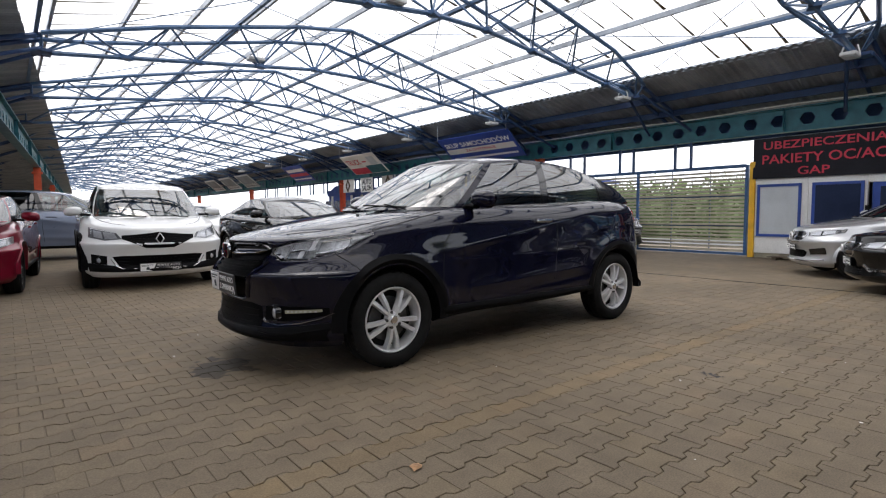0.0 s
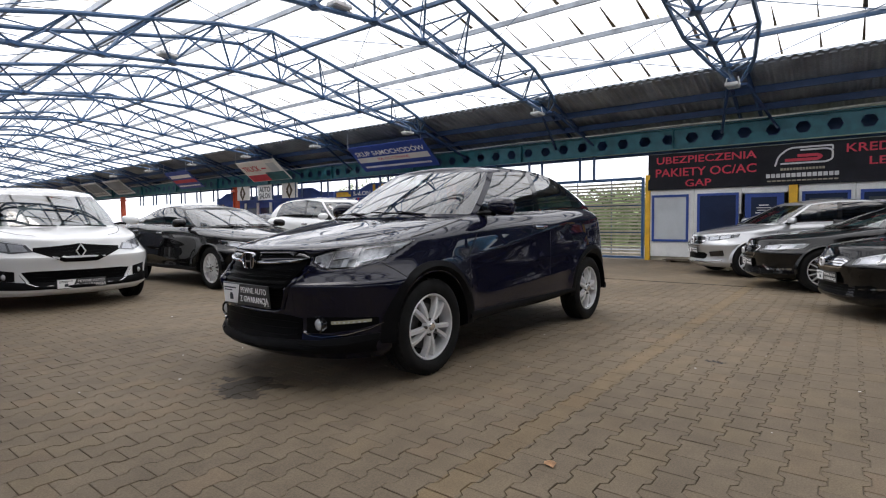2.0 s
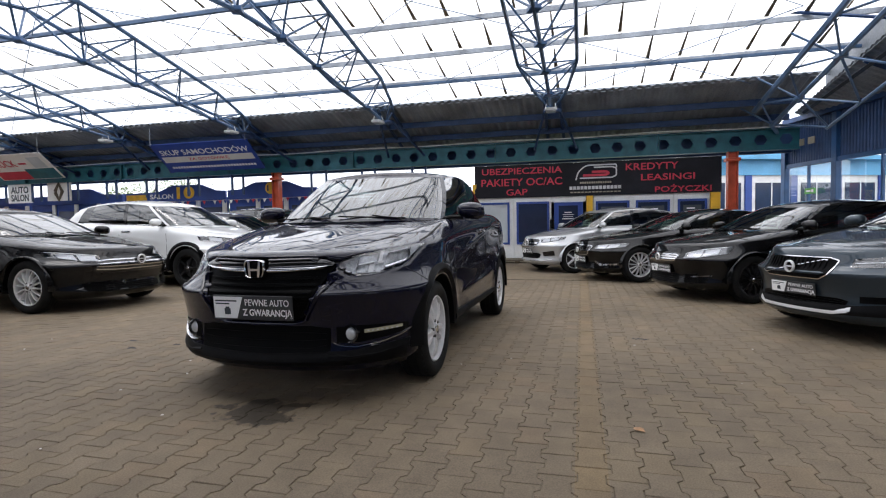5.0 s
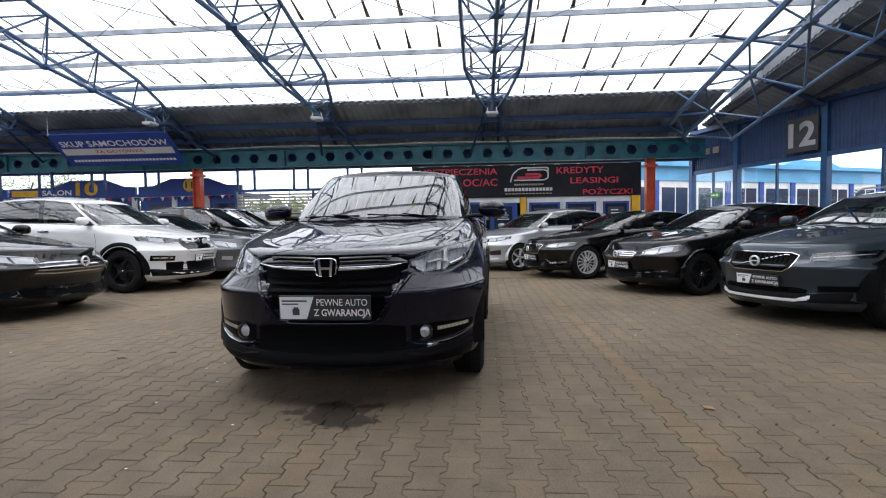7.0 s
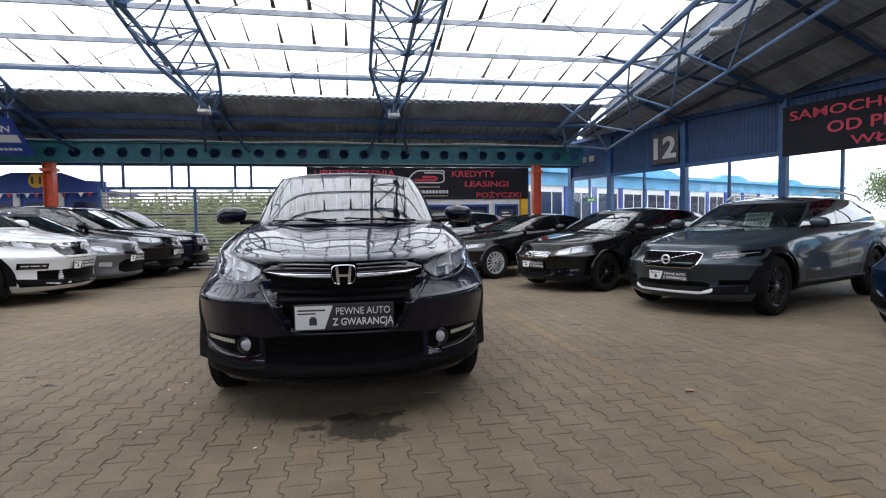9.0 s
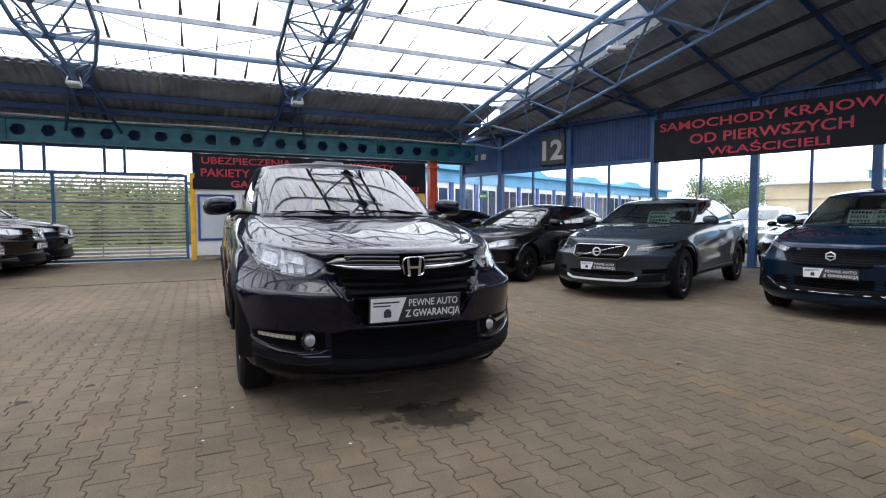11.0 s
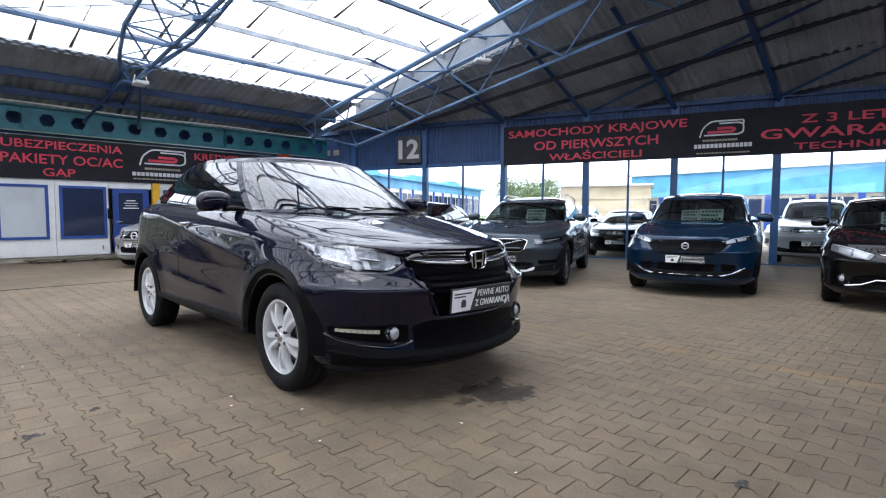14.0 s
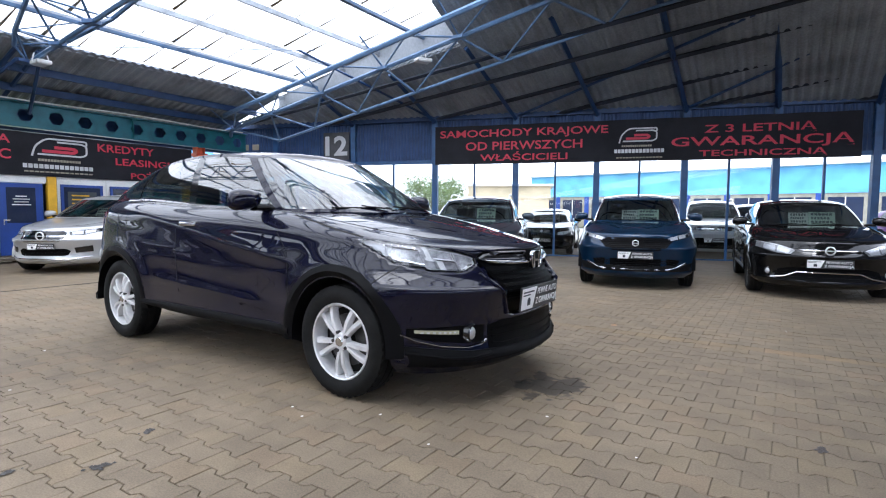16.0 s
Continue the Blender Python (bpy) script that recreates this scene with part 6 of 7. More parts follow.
build_car("cross_country_estate", "grey-blue raised estate car with silver bumper guard", (4.05, 1.26), 113, "wagon", 4.94, 1.9, 1.54, 2.94, .88, SLATE, r=.36, rim=.245, wheels="multi", finish="darkchrome", clad=True, group=ROW_S, scale=.93,
          lamps=dict(up=[(.50, .775), (.66, .80), (.86, .815)], lo=[(.50, .70), (.66, .705), (.86, .745)], bed="gloss", inner=(("light_strip", .05, .95, .44, .54, "fogglass"), ("projector", .12, .40, .14, .38, "disc"), ("projector", .12, .40, .60, .90, "disc"), ("projector", .50, .74, .60, .86, "disc"))),
          grille=dict(up=[(0, .785), (.34, .785), (.41, .76)], lo=[(0, .585), (.30, .585), (.38, .63)], frame=True, uprights=15, bm="pit", gloss=False, badge=.06, badge_z=.685, sash=True), badge="ring",
          low=dict(up=[(0, .42), (.42, .42), (.5, .40)], lo=[(0, .335), (.4, .335), (.48, .35)]), lipw=.024, lipm="alloy", lip=[(0, .296), (.40, .296), (.53, .325)], fogs=[("fog_trim", [(.58, .45), (.84, .46)], [(.58, .39), (.84, .40)], "pit")], plate_z=.475, roof_rails=True, sheets=1, chrome_line=True)
build_car("estate_car", "black estate car with black wheels and chrome window line", (6.52, 2.05), 112, "wagon", 4.63, 1.86, 1.48, 2.776, .9, JET, wheels="multi", finish="alloydark", group=ROW_S, scale=.92,
          lamps=dict(up=[(.46, .70), (.64, .765), (.82, .80)], lo=[(.48, .63), (.66, .64), (.84, .70)]),
          grille=dict(up=[(0, .71), (.34, .71), (.40, .68)], lo=[(0, .555), (.32, .555), (.38, .58)], frame=False, bars=4, bw=.008, badge=.055, badge_z=.635, sash=True), badge="ring",
          low=dict(up=[(0, .40), (.5, .40), (.64, .42)], lo=[(0, .28), (.5, .28), (.6, .30)]), fogs=[("fog_trim", [(.52, .37), (.78, .40)], [(.52, .355), (.78, .385)], "chrome")], plate_z=.46, chrome_line=True, sheets=1)
build_car("saloon", "black saloon with chrome bumper blades and multi-spoke wheels", (8.95, 3.16), 112, "sedan", 4.96, 1.88, 1.44, 2.94, .88, JET, r=.345, rim=.24, wheels="multi", group=ROW_S, scale=.92,
          lamps=dict(up=[(.48, .715), (.66, .745), (.85, .765)], lo=[(.48, .655), (.66, .65), (.85, .69)]),
          grille=dict(up=[(0, .72), (.34, .72), (.40, .70)], lo=[(0, .525), (.30, .525), (.36, .56)], frame=True, uprights=16, bm="gloss", badge=.055, badge_z=.62, sash=True), badge="ring",
          low=dict(up=[(0, .36), (.5, .36), (.7, .37)], lo=[(0, .26), (.5, .26), (.66, .28)]), fogs=[("fog_trim", [(.50, .42), (.60, .36), (.84, .375)], [(.49, .395), (.60, .325), (.84, .345)], "chrome")], plate_z=.43, chrome_line=True, sheets=1)
build_car("off_roader", "silver-white crossover with star-like badge and black intakes", (10.55, 4.3), 122, "suv", 4.66, 1.89, 1.64, 2.87, .85, SILVER, r=.35, rim=.24, wheels="five", group=ROW_S, scale=.88,
          lamps=dict(up=[(.46, .83), (.64, .875), (.83, .90)], lo=[(.48, .76), (.66, .765), (.84, .83)], bed="gloss"),
          grille=dict(up=[(0, .845), (.38, .845), (.44, .81)], lo=[(0, .64), (.34, .64), (.42, .69)], frame=True, bars=1, bw=.016, badge=.085, badge_z=.745), badge="ring",
          low=dict(up=[(0, .50), (.42, .50), (.5, .46)], lo=[(0, .36), (.40, .36), (.46, .38)]), lip=[(0, .30), (.5, .30), (.78, .34)], fogs=[("side_intake", [(.56, .52), (.80, .56)], [(.58, .42), (.80, .44)], "gloss")], plate_z=.54, sheets=1)
build_car("tourer", "black estate car with bright headlamps and price sheets", (-.48, -.12), 98, "wagon", 4.75, 1.81, 1.48, 2.7, .95, JET, group=ROW_S, scale=.93, wheels="multi", finish="alloydark",
          lamps=dict(up=[(.38, .70), (.58, .765), (.80, .80)], lo=[(.44, .64), (.60, .65), (.82, .72)]),
          grille=dict(up=[(0, .73), (.30, .72), (.38, .70)], lo=[(0, .65), (.28, .655), (.36, .67)], bars=0, badge=.06, badge_z=.70, wings=((.36, .70, .016, "chrome"),)), badge="ring",
          low=dict(up=[(0, .46), (.44, .46), (.58, .42)], lo=[(0, .28), (.44, .28), (.62, .30)]), lip=[(0, .40), (.36, .395), (.50, .33), (.66, .30)], fogs=[("round", .68, .38)], plate_z=.52, sheets=2, chrome_line=True)

# outside the glazed wall
ROW_O = "cars parked outside the glazed wall"
build_car("sports_saloon", "black saloon with twin oval grilles parked outside", (5.45, -5.14), 106, "sedan", 4.63, 1.81, 1.43, 2.81, .8, JET, group=ROW_O, scale=.88,
          lamps=dict(up=[(.44, .68), (.62, .71), (.80, .74)], lo=[(.44, .60), (.62, .60), (.80, .66)]),
          grille=dict(up=[(0, .66), (.26, .66), (.32, .64)], lo=[(0, .54), (.24, .54), (.30, .56)], frame=True, uprights=10, badge=.035, badge_z=.72), plate_z=.45, sheets=2)
build_car("compact_off_roader", "silver compact crossover with black lower bumper parked outside", (1.46, -6.42), 100, "suv", 4.17, 1.77, 1.61, 2.5, .8, SILVER, group=ROW_O, clad=True, scale=.94,
          lamps=dict(up=[(.46, .84), (.64, .87), (.80, .89)], lo=[(.46, .76), (.64, .76), (.80, .80)]),
          grille=dict(up=[(0, .85), (.38, .85), (.44, .83)], lo=[(0, .75), (.36, .75), (.42, .77)], bars=1, bw=.01, badge=.05, badge_z=.80),
          low=dict(up=[(0, .56), (.42, .56), (.5, .54)], lo=[(0, .34), (.44, .34), (.5, .36)]), plate_z=.50, sheets=2, roof_rails=True)
build_car("coupe", "purple coupe parked outside the glazed wall", (-5.2, -10.2), 130, "hatch", 4.3, 1.8, 1.4, 2.6, .85, PLUM, group=ROW_O, grille=None, plate=False)
build_car("hatchback", "blue hatchback with red lamps parked outside", (-4.5, -7.6), 60, "hatch", 4.1, 1.75, 1.46, 2.55, .8, OCEAN, group=ROW_O, grille=None, plate=False)
build_car("hatchback", "white hatchback parked beside the blue booths", (9.5, -9.0), 106, "hatch", 4.2, 1.76, 1.47, 2.55, .8, PEARL, group=ROW_O, grille=None, plate=False)
build_car("hatchback", "silver hatchback parked outside behind the estate cars", (3.4, -10.5), 20, "hatch", 4.2, 1.76, 1.45, 2.55, .8, SILVER, group=ROW_O, grille=None, plate=False)

# the row that faces south
ROW_N = "cars parked across the aisle"
build_car("people_carrier", "white people carrier with black lower bumper and diamond badge", (1.78, 9.45), 266, "mpv", 4.4, 1.87, 1.65, 2.73, .9, PEARL, r=.35, rim=.25, wheels="five", clad=True, group=ROW_N,
          lamps=dict(up=[(.52, .82), (.68, .865), (.83, .90)], lo=[(.46, .735), (.66, .715), (.84, .76)]),
          grille=dict(up=[(0, .83), (.10, .815), (.30, .795), (.46, .785)], lo=[(0, .60), (.18, .605), (.30, .665), (.46, .735)], bars=4, bw=.004, bm="trim", badge=.075, badge_z=.735, gloss=False), badge="diamond",
          low=dict(up=[(0, .50), (.46, .50), (.58, .49)], lo=[(0, .335), (.44, .335), (.50, .35)]), lip=[(0, .315), (.46, .32), (.54, .36), (.60, .46)],
          fogs=[("fog_trim", [(.64, .50), (.82, .53)], [(.64, .38), (.82, .40)], "trim"), ("round", .72, .44)], plate_z=.33, front_glass="screen")
build_car("hatchback", "red hatchback with black alloy wheels", (-.72, 9.75), 264, "hatch", 4.3, 1.8, 1.45, 2.65, .85, RUBY, wheels="five", finish="alloydark", group=ROW_N,
          lamps=dict(up=[(.46, .69), (.64, .75), (.82, .79)], lo=[(.46, .62), (.64, .62), (.83, .70)]), grille=dict(up=[(0, .66), (.34, .66), (.40, .64)], lo=[(0, .56), (.32, .56), (.38, .58)], frame=True, badge=.05), plate_z=.46)
build_car("minivan", "blue-grey minivan standing across the end of the row", (3.2, 17.6), 0, "mpv", 4.6, 1.85, 1.72, 2.8, .92, MIST, group=ROW_N, grille=None, plate=False, front_glass="screen")
build_car("fastback", "black fastback with wide chrome-barred grille", (4.65, 9.05), 270, "sedan", 4.86, 1.87, 1.45, 2.84, .92, JET, r=.345, rim=.24, wheels="multi", group=ROW_N, chrome_line=True,
          roof=[(.42, .93), (.48, .965), (.55, .995), (.60, 1.0), (.70, .965), (.80, .89), (.88, .81)], cut=dict(D1=.80, D0=.93, R1=.83, R0=.95),
          lamps=dict(up=[(.50, .735), (.68, .77), (.86, .80)], lo=[(.50, .655), (.68, .66), (.86, .73)], bed="gloss"),
          grille=dict(up=[(0, .72), (.46, .72), (.54, .70)], lo=[(0, .50), (.40, .50), (.62, .52)], bars=4, bw=.007, badge=.065, badge_z=.665), badge="ring",
          low=dict(up=[(0, .36), (.5, .36), (.7, .38)], lo=[(0, .26), (.5, .26), (.66, .28)]), plate_z=.47, plate=False)
build_car("soft_roader", "white crossover with black wheel arches and dark wheels", (7.45, 9.0), 265, "suv", 4.6, 1.86, 1.68, 2.66, .93, PEARL, r=.36, rim=.235, wheels="five", finish="alloydark", clad=True, group=ROW_N,
          lamps=dict(up=[(.48, .88), (.66, .92), (.84, .95)], lo=[(.46, .82), (.66, .80), (.85, .86)], bed="gloss", inner=(("reflector", .08, .40, .2, .8, "disc"), ("projector", .48, .80, .2, .8, "reflector"), ("light_strip", .06, .94, .86, .97, "letter"))),
          grille=dict(up=[(0, .90), (.44, .89), (.50, .87)], lo=[(0, .66), (.36, .66), (.44, .74)], badge=.06, badge_z=.83, wings=((.44, .845, .03, "chrome"),)), badge="square",
          low=dict(up=[(0, .50), (.5, .50), (.7, .50)], lo=[(0, .33), (.5, .33), (.7, .36)]), fogs=[("fog_trim", [(.60, .60), (.86, .62)], [(.60, .52), (.86, .53)], "gloss"), ("light_bar", [(.63, .575), (.84, .585)], [(.63, .56), (.84, .57)], "fogglass")], lipw=.014, lip=[(0, .30), (.5, .30), (.64, .32)], plate_z=.55, chrome_line=True)
build_car("estate_car", "grey metallic estate car with wide lower grille", (9.45, 8.98), 265, "wagon", 4.45, 1.78, 1.48, 2.65, .9, STEEL, group=ROW_N, clad=False,
          lamps=dict(up=[(.42, .72), (.60, .77), (.80, .82)], lo=[(.44, .65), (.60, .64), (.82, .74)]),
          grille=dict(up=[(0, .67), (.32, .67), (.38, .65)], lo=[(0, .60), (.30, .60), (.36, .61)], frame=True, badge=.045, badge_z=.70),
          low=dict(up=[(0, .52), (.32, .52), (.44, .46)], lo=[(0, .28), (.36, .28), (.46, .32)]), fogs=[("fog_trim", [(.58, .48), (.74, .49)], [(.58, .40), (.74, .42)], "reflector")], plate_z=.53)
build_car("mid_size_crossover", "dark grey crossover with chrome grille bars", (11.2, 8.75), 265, "suv", 4.5, 1.82, 1.64, 2.66, .9, JET, clad=True, group=ROW_N,
          lamps=dict(up=[(.44, .86), (.62, .90), (.82, .92)], lo=[(.46, .79), (.64, .77), (.83, .83)]), grille=dict(up=[(0, .87), (.36, .87), (.42, .84)], lo=[(0, .68), (.34, .68), (.40, .70)], bars=3, badge=.06), badge="ring", plate_z=.56)
build_car("mid_size_crossover", "dark blue-grey crossover beside the slatted gate", (12.75, 8.55), 265, "suv", 4.5, 1.80, 1.66, 2.66, .9, INK, clad=True, group=ROW_N,
          lamps=dict(up=[(.46, .86), (.64, .89), (.82, .91)], lo=[(.46, .80), (.64, .79), (.83, .83)]), grille=dict(up=[(0, .86), (.38, .86), (.44, .84)], lo=[(0, .70), (.36, .70), (.42, .72)], bars=4, badge=.06), badge="ring", plate_z=.58)

# second row behind
ROW_B = "cars parked further down the hall"
build_car("saloon", "silver-white saloon parked behind the front row", (4.0, 15.2), 265, "sedan", 4.6, 1.8, 1.45, 2.7, .9, PEARL, group=ROW_B, grille=None, plate=False)
build_car("hatchback", "white hatchback parked behind the front row", (8.1, 15.8), 265, "hatch", 4.2, 1.78, 1.47, 2.6, .85, SILVER, group=ROW_B, grille=None, plate=False)
build_car("hatchback", "blue-grey hatchback parked behind the front row", (10.6, 15.6), 265, "hatch", 4.2, 1.78, 1.47, 2.6, .85, MIST, group=ROW_B, grille=None, plate=False)
build_car("crossover", "dark crossover parked far down the hall", (-3.4, 12.5), 265, "suv", 4.4, 1.8, 1.62, 2.6, .85, STEEL, group=ROW_B, grille=None, plate=False)

# ---- kiosk, banners and signs ----
WEST_M = Matrix.Translation((EAST - 0.08, 0, 0)) @ Matrix.Rotation(-math.pi / 2, 4, "Z")     # x runs south, faces west
SIGN_M = Matrix.Translation(WALL_A + WALL_N * 0.125) @ Matrix(((WALL_D.x, -WALL_N.x, 0, 0), (WALL_D.y, -WALL_N.y, 0, 0), (0, 0, 1, 0), (0, 0, 0, 1)))


def fit_words(text, x0, x1, z0, z1, m, bold=0.006):
    """Lettering stretched to fill x0..x1 by z0..z1 on a sign's face."""
    bm = words(text, 1.0, 0.012, bold=bold)
    xs_, zs_ = [v.co.x for v in bm.verts], [v.co.z for v in bm.verts]
    sx, sz = (x1 - x0) / (max(xs_) - min(xs_)), (z1 - z0) / (max(zs_) - min(zs_))
    for v in bm.verts:
        v.co = Vector((x0 + (v.co.x - min(xs_)) * sx, v.co.y * 0.3, z0 + (v.co.z - min(zs_)) * sz))
    return moved(bm, m)


def ribbon(bm, pts, w, y0=-0.006, y1=0.0):
    """A flat band along a line of (x, z), a few millimetres thick."""
    n = len(pts)
    rows_ = []
    for k in range(n):
        a, b = Vector(pts[max(k - 1, 0)]), Vector(pts[min(k + 1, n - 1)])
        d = (b - a).normalized()
        p, q = Vector(pts[k]), Vector((-d.y, d.x)) * w / 2
        rows_.append([bm.verts.new((v.x, y, v.y)) for y in (y0, y1) for v in (p - q, p + q)])
    for u, v in zip(rows_, rows_[1:]):
        for i, j in ((0, 1), (1, 3), (3, 2), (2, 0)):
            bm.faces.new((u[i], u[j], v[j], v[i]))
    bm.faces.new([rows_[0][k] for k in (0, 1, 3, 2)])
    bm.faces.new([rows_[-1][k] for k in (0, 2, 3, 1)])


def arc_line(x0, x1, z0, z1, turns):
    """Rounded path through fractions of a box."""
    pts = [(x0 + (x1 - x0) * a, z0 + (z1 - z0) * b) for a, b in turns]
    out = [pts[0]]
    for p, q, r_ in zip(pts, pts[1:], pts[2:]):
        p, q, r_ = Vector(p), Vector(q), Vector(r_)
        k = min((q - p).length, (r_ - q).length) * 0.4
        a, b = q + (p - q).normalized() * k, q + (r_ - q).normalized() * k
        for t in (0, .25, .5, .75, 1):
            out.append(tuple(a * (1 - t) ** 2 + q * 2 * t * (1 - t) + b * t * t))
    return out + [pts[-1]]


def emblem(parent, x0, x1, z0, z1, m, bars_):
    bm = bmesh.new()
    ribbon(bm, arc_line(x0, x1, z0, z1, [(0, 0), (.06, .55), (.25, .97), (1, .97), (1, .75)]), (z1 - z0) * .09)
    ribbon(bm, arc_line(x0, x1, z0, z1, [(.1, .12), (.9, .12), (1, .25), (1, .72), (.9, .82), (.45, .82)]), (z1 - z0) * .09)
    part("emblem_outline", moved(bm, m), M["silver"], parent, "silver outline emblem")
    bm = bmesh.new()
    ribbon(bm, arc_line(x0, x1, z0, z1, [(.18, .3), (.75, .3), (.82, .42), (.75, .52), (.4, .52)]), (z1 - z0) * .16)
    part("emblem_stroke", moved(bm, m), M["red"], parent, "red inner stroke")
    for a, b, c, d, mm in bars_:
        for k in range(14):
            part("name_bar", moved(boxes(((a + (b - a) * k / 14, -.006, c + (d - c) * .25), (a + (b - a) * (k + .8) / 14, 0, d))), m), M[mm], parent)


def banner(label, m, x0, x1, z0, z1, lines, mark):
    root = thing("banner", label, "banner", "dealer banners")
    bm = bmesh.new()
    n, k2 = 40, 6
    net = [[bm.verts.new((x0 + (x1 - x0) * i / n, .02 + .012 * noise.noise(Vector((i * .35, j * .5, x0))), z0 + (z1 - z0) * j / k2 - .012 * abs(math.sin(i * .8)) * (j == k2))) for i in range(n + 1)] for j in range(k2 + 1)]
    for u, v in zip(net, net[1:]):
        for i in range(n):
            bm.faces.new((u[i], u[i + 1], v[i + 1], v[i]))
    edge = bmesh.ops.extrude_face_region(bm, geom=list(bm.faces))
    for v in edge["geom"]:
        if isinstance(v, bmesh.types.BMVert):
            v.co.y += .012
    part("cloth", moved(bm, m), M["black"], root, "", True)
    for text, a, b, c, d in lines:
        part("lettering", fit_words(text, a, b, c, d, m, .012), M["red"], root, "red capital letters")
    emblem(root, *mark[0], m, mark[1])
    return root


banner("black vinyl banner with red lettering over the kiosk", WEST_M, -6.10, 0.42, 1.84, 2.77,
       [("UBEZPIECZENIA", -5.88, -3.62, 2.50, 2.68), ("PAKIETY OC/AC", -5.90, -3.62, 2.17, 2.38), ("GAP", -5.18, -4.58, 1.90, 2.08),
        ("KREDYTY", -1.94, -.62, 2.49, 2.67), ("LEASINGI", -1.55, -.22, 2.20, 2.37), ("POŻYCZKI", -1.2, .18, 1.88, 2.08)],
       ((-3.25, -2.18, 2.27, 2.68), [(-3.42, -2.04, 1.98, 2.10, "silver"), (-3.14, -2.3, 2.15, 2.22, "slat"), (-3.4, -2.05, 1.91, 1.95, "slat")]))
banner("long black vinyl banner with red lettering over the windows", SIGN_M, 3.43, 13.28, 2.40, 3.42,
       [("SAMOCHODY KRAJOWE", 3.58, 7.92, 3.05, 3.30), ("OD PIERWSZYCH", 4.29, 7.31, 2.76, 2.98), ("WŁAŚCICIELI", 4.69, 6.95, 2.48, 2.71),
        ("Z 3 LETNIĄ", 10.1, 12.4, 2.98, 3.22), ("GWARANCJĄ", 9.38, 13.14, 2.66, 2.95), ("TECHNICZNĄ", 10.0, 12.62, 2.44, 2.63)],
       ((8.19, 9.05, 2.84, 3.2), [(8.08, 9.24, 2.57, 2.69, "silver"), (8.25, 8.95, 2.73, 2.79, "slat"), (8.13, 9.2, 2.46, 2.50, "slat")]))

nb = thing("number_board", "dark board with large pale number twelve", "sign")
part("board", moved(boxes(((.04, .0, 2.60), (.86, .03, 3.38)), bevel=.006), SIGN_M), mat("grey_number_board", (0.06, 0.06, 0.065), .6), nb)
part("lettering", fit_words("12", .10, .80, 2.72, 3.28, SIGN_M, .03), M["silver"], nb, "pale grey digits")
for s in (-2.72, -2.36):
    tagged(shape("notice", moved(boxes(((s, 0, 2.95), (s + .22, .02, 3.12))), SIGN_M), M["slat"]), "small pale notice on the blue fascia", "notice", "small notices")
ex = thing("exit_sign", "small green exit sign on the window rail", "sign")
part("board", moved(boxes(((-2.45, .0, 1.72), (-2.1, .02, 1.86))), SIGN_M), mat("green_exit_sign", (0.10, 0.42, 0.06), .5), ex)
part("arrow", moved(boxes(((-2.40, -.004, 1.77), (-2.25, .0, 1.81)), ((-2.22, -.004, 1.755), (-2.15, .0, 1.825))), SIGN_M), M["letter"], ex)

# the kiosk under the east beam
kiosk = thing("sales_kiosk", "white panelled sales kiosk with blue windows and yellow posts", "kiosk")


def kpart(nm, y0, y1, z0, z1, x0, x1, mm, parent=kiosk, label="", bevel=.004):
    return part(nm, boxes(((EAST + x0, min(y0, y1), z0), (EAST + x1, max(y0, y1), z1)), bevel=bevel), M[mm], parent, label)


kpart("plinth", 6.05, -.42, 0, .11, .02, .3, "slat", bevel=0)
for y0, y1 in ((6.05, 4.98), (4.975, 3.93), (2.78, 1.76), (1.755, .73), (.725, -.15)):
    kpart("wall_panel", y0, y1, .11, 1.84, -.01, .12, "white", bevel=.01)
kpart("wall_panel", 3.925, 2.98, 1.68, 1.84, -.01, .12, "white", bevel=.005)
for k, (y0, y1, pane) in enumerate(((6.0, 5.1, "pale"), (4.9, 3.98, "darkwin"), (2.72, 1.84, "darkwin"), (1.68, .82, "darkwin"), (.63, -.09, "darkwin"))):
    z0, z1 = (.5, 1.71) if k < 2 else (.55, 1.68)
    w = kpart("window", y0, y1, z0, z1, -.03, -.012, pane, kiosk, "frosted pale window" if pane == "pale" else "dark tinted window")
    for a, b, c, d in ((y0, y1, z1 - .06, z1), (y0, y1, z0, z0 + .06), (y0, y0 - .06, z0 + .06, z1 - .06), (y1 + .06, y1, z0 + .06, z1 - .06)):
        kpart("window_frame", a, b, c, d, -.05, -.031, "boothblue", w)
    if k >= 2:
        kpart("poster", y0 - .14, y1 + .14, 1.02, 1.52, -.036, -.0305, "ink", w, "dark poster with pale lines")
        for q in range(3):
            kpart("poster_line", y0 - .22, y1 + (.22 if q == 1 else .3), 1.42 - q * .09, 1.45 - q * .09, -.040, -.0365, "letter" if k != 2 else "yellow", w, bevel=0)
door = kpart("door", 3.85, 3.06, .13, 1.67, -.03, .02, "boothblue", kiosk, "blue kiosk door with a dark pane")
kpart("door_pane", 3.72, 3.2, .82, 1.58, -.04, -.031, "darkwin", door)
for q, (w_, mm) in enumerate(((.2, "letter"), (.3, "silver"), (.26, "silver"), (.34, "letter"))):
    kpart("notice_line", 3.46 + w_ / 2, 3.46 - w_ / 2, 1.38 - q * .06, 1.40 - q * .06, -.045, -.041, mm, door, bevel=0)
bm = bmesh.new()
tube(bm, (EAST - .05, 3.78, .78), (EAST - .05, 3.78, .90), .01, 8)
tube(bm, (EAST - .05, 3.78, .88), (EAST - .05, 3.67, .88), .009, 8)
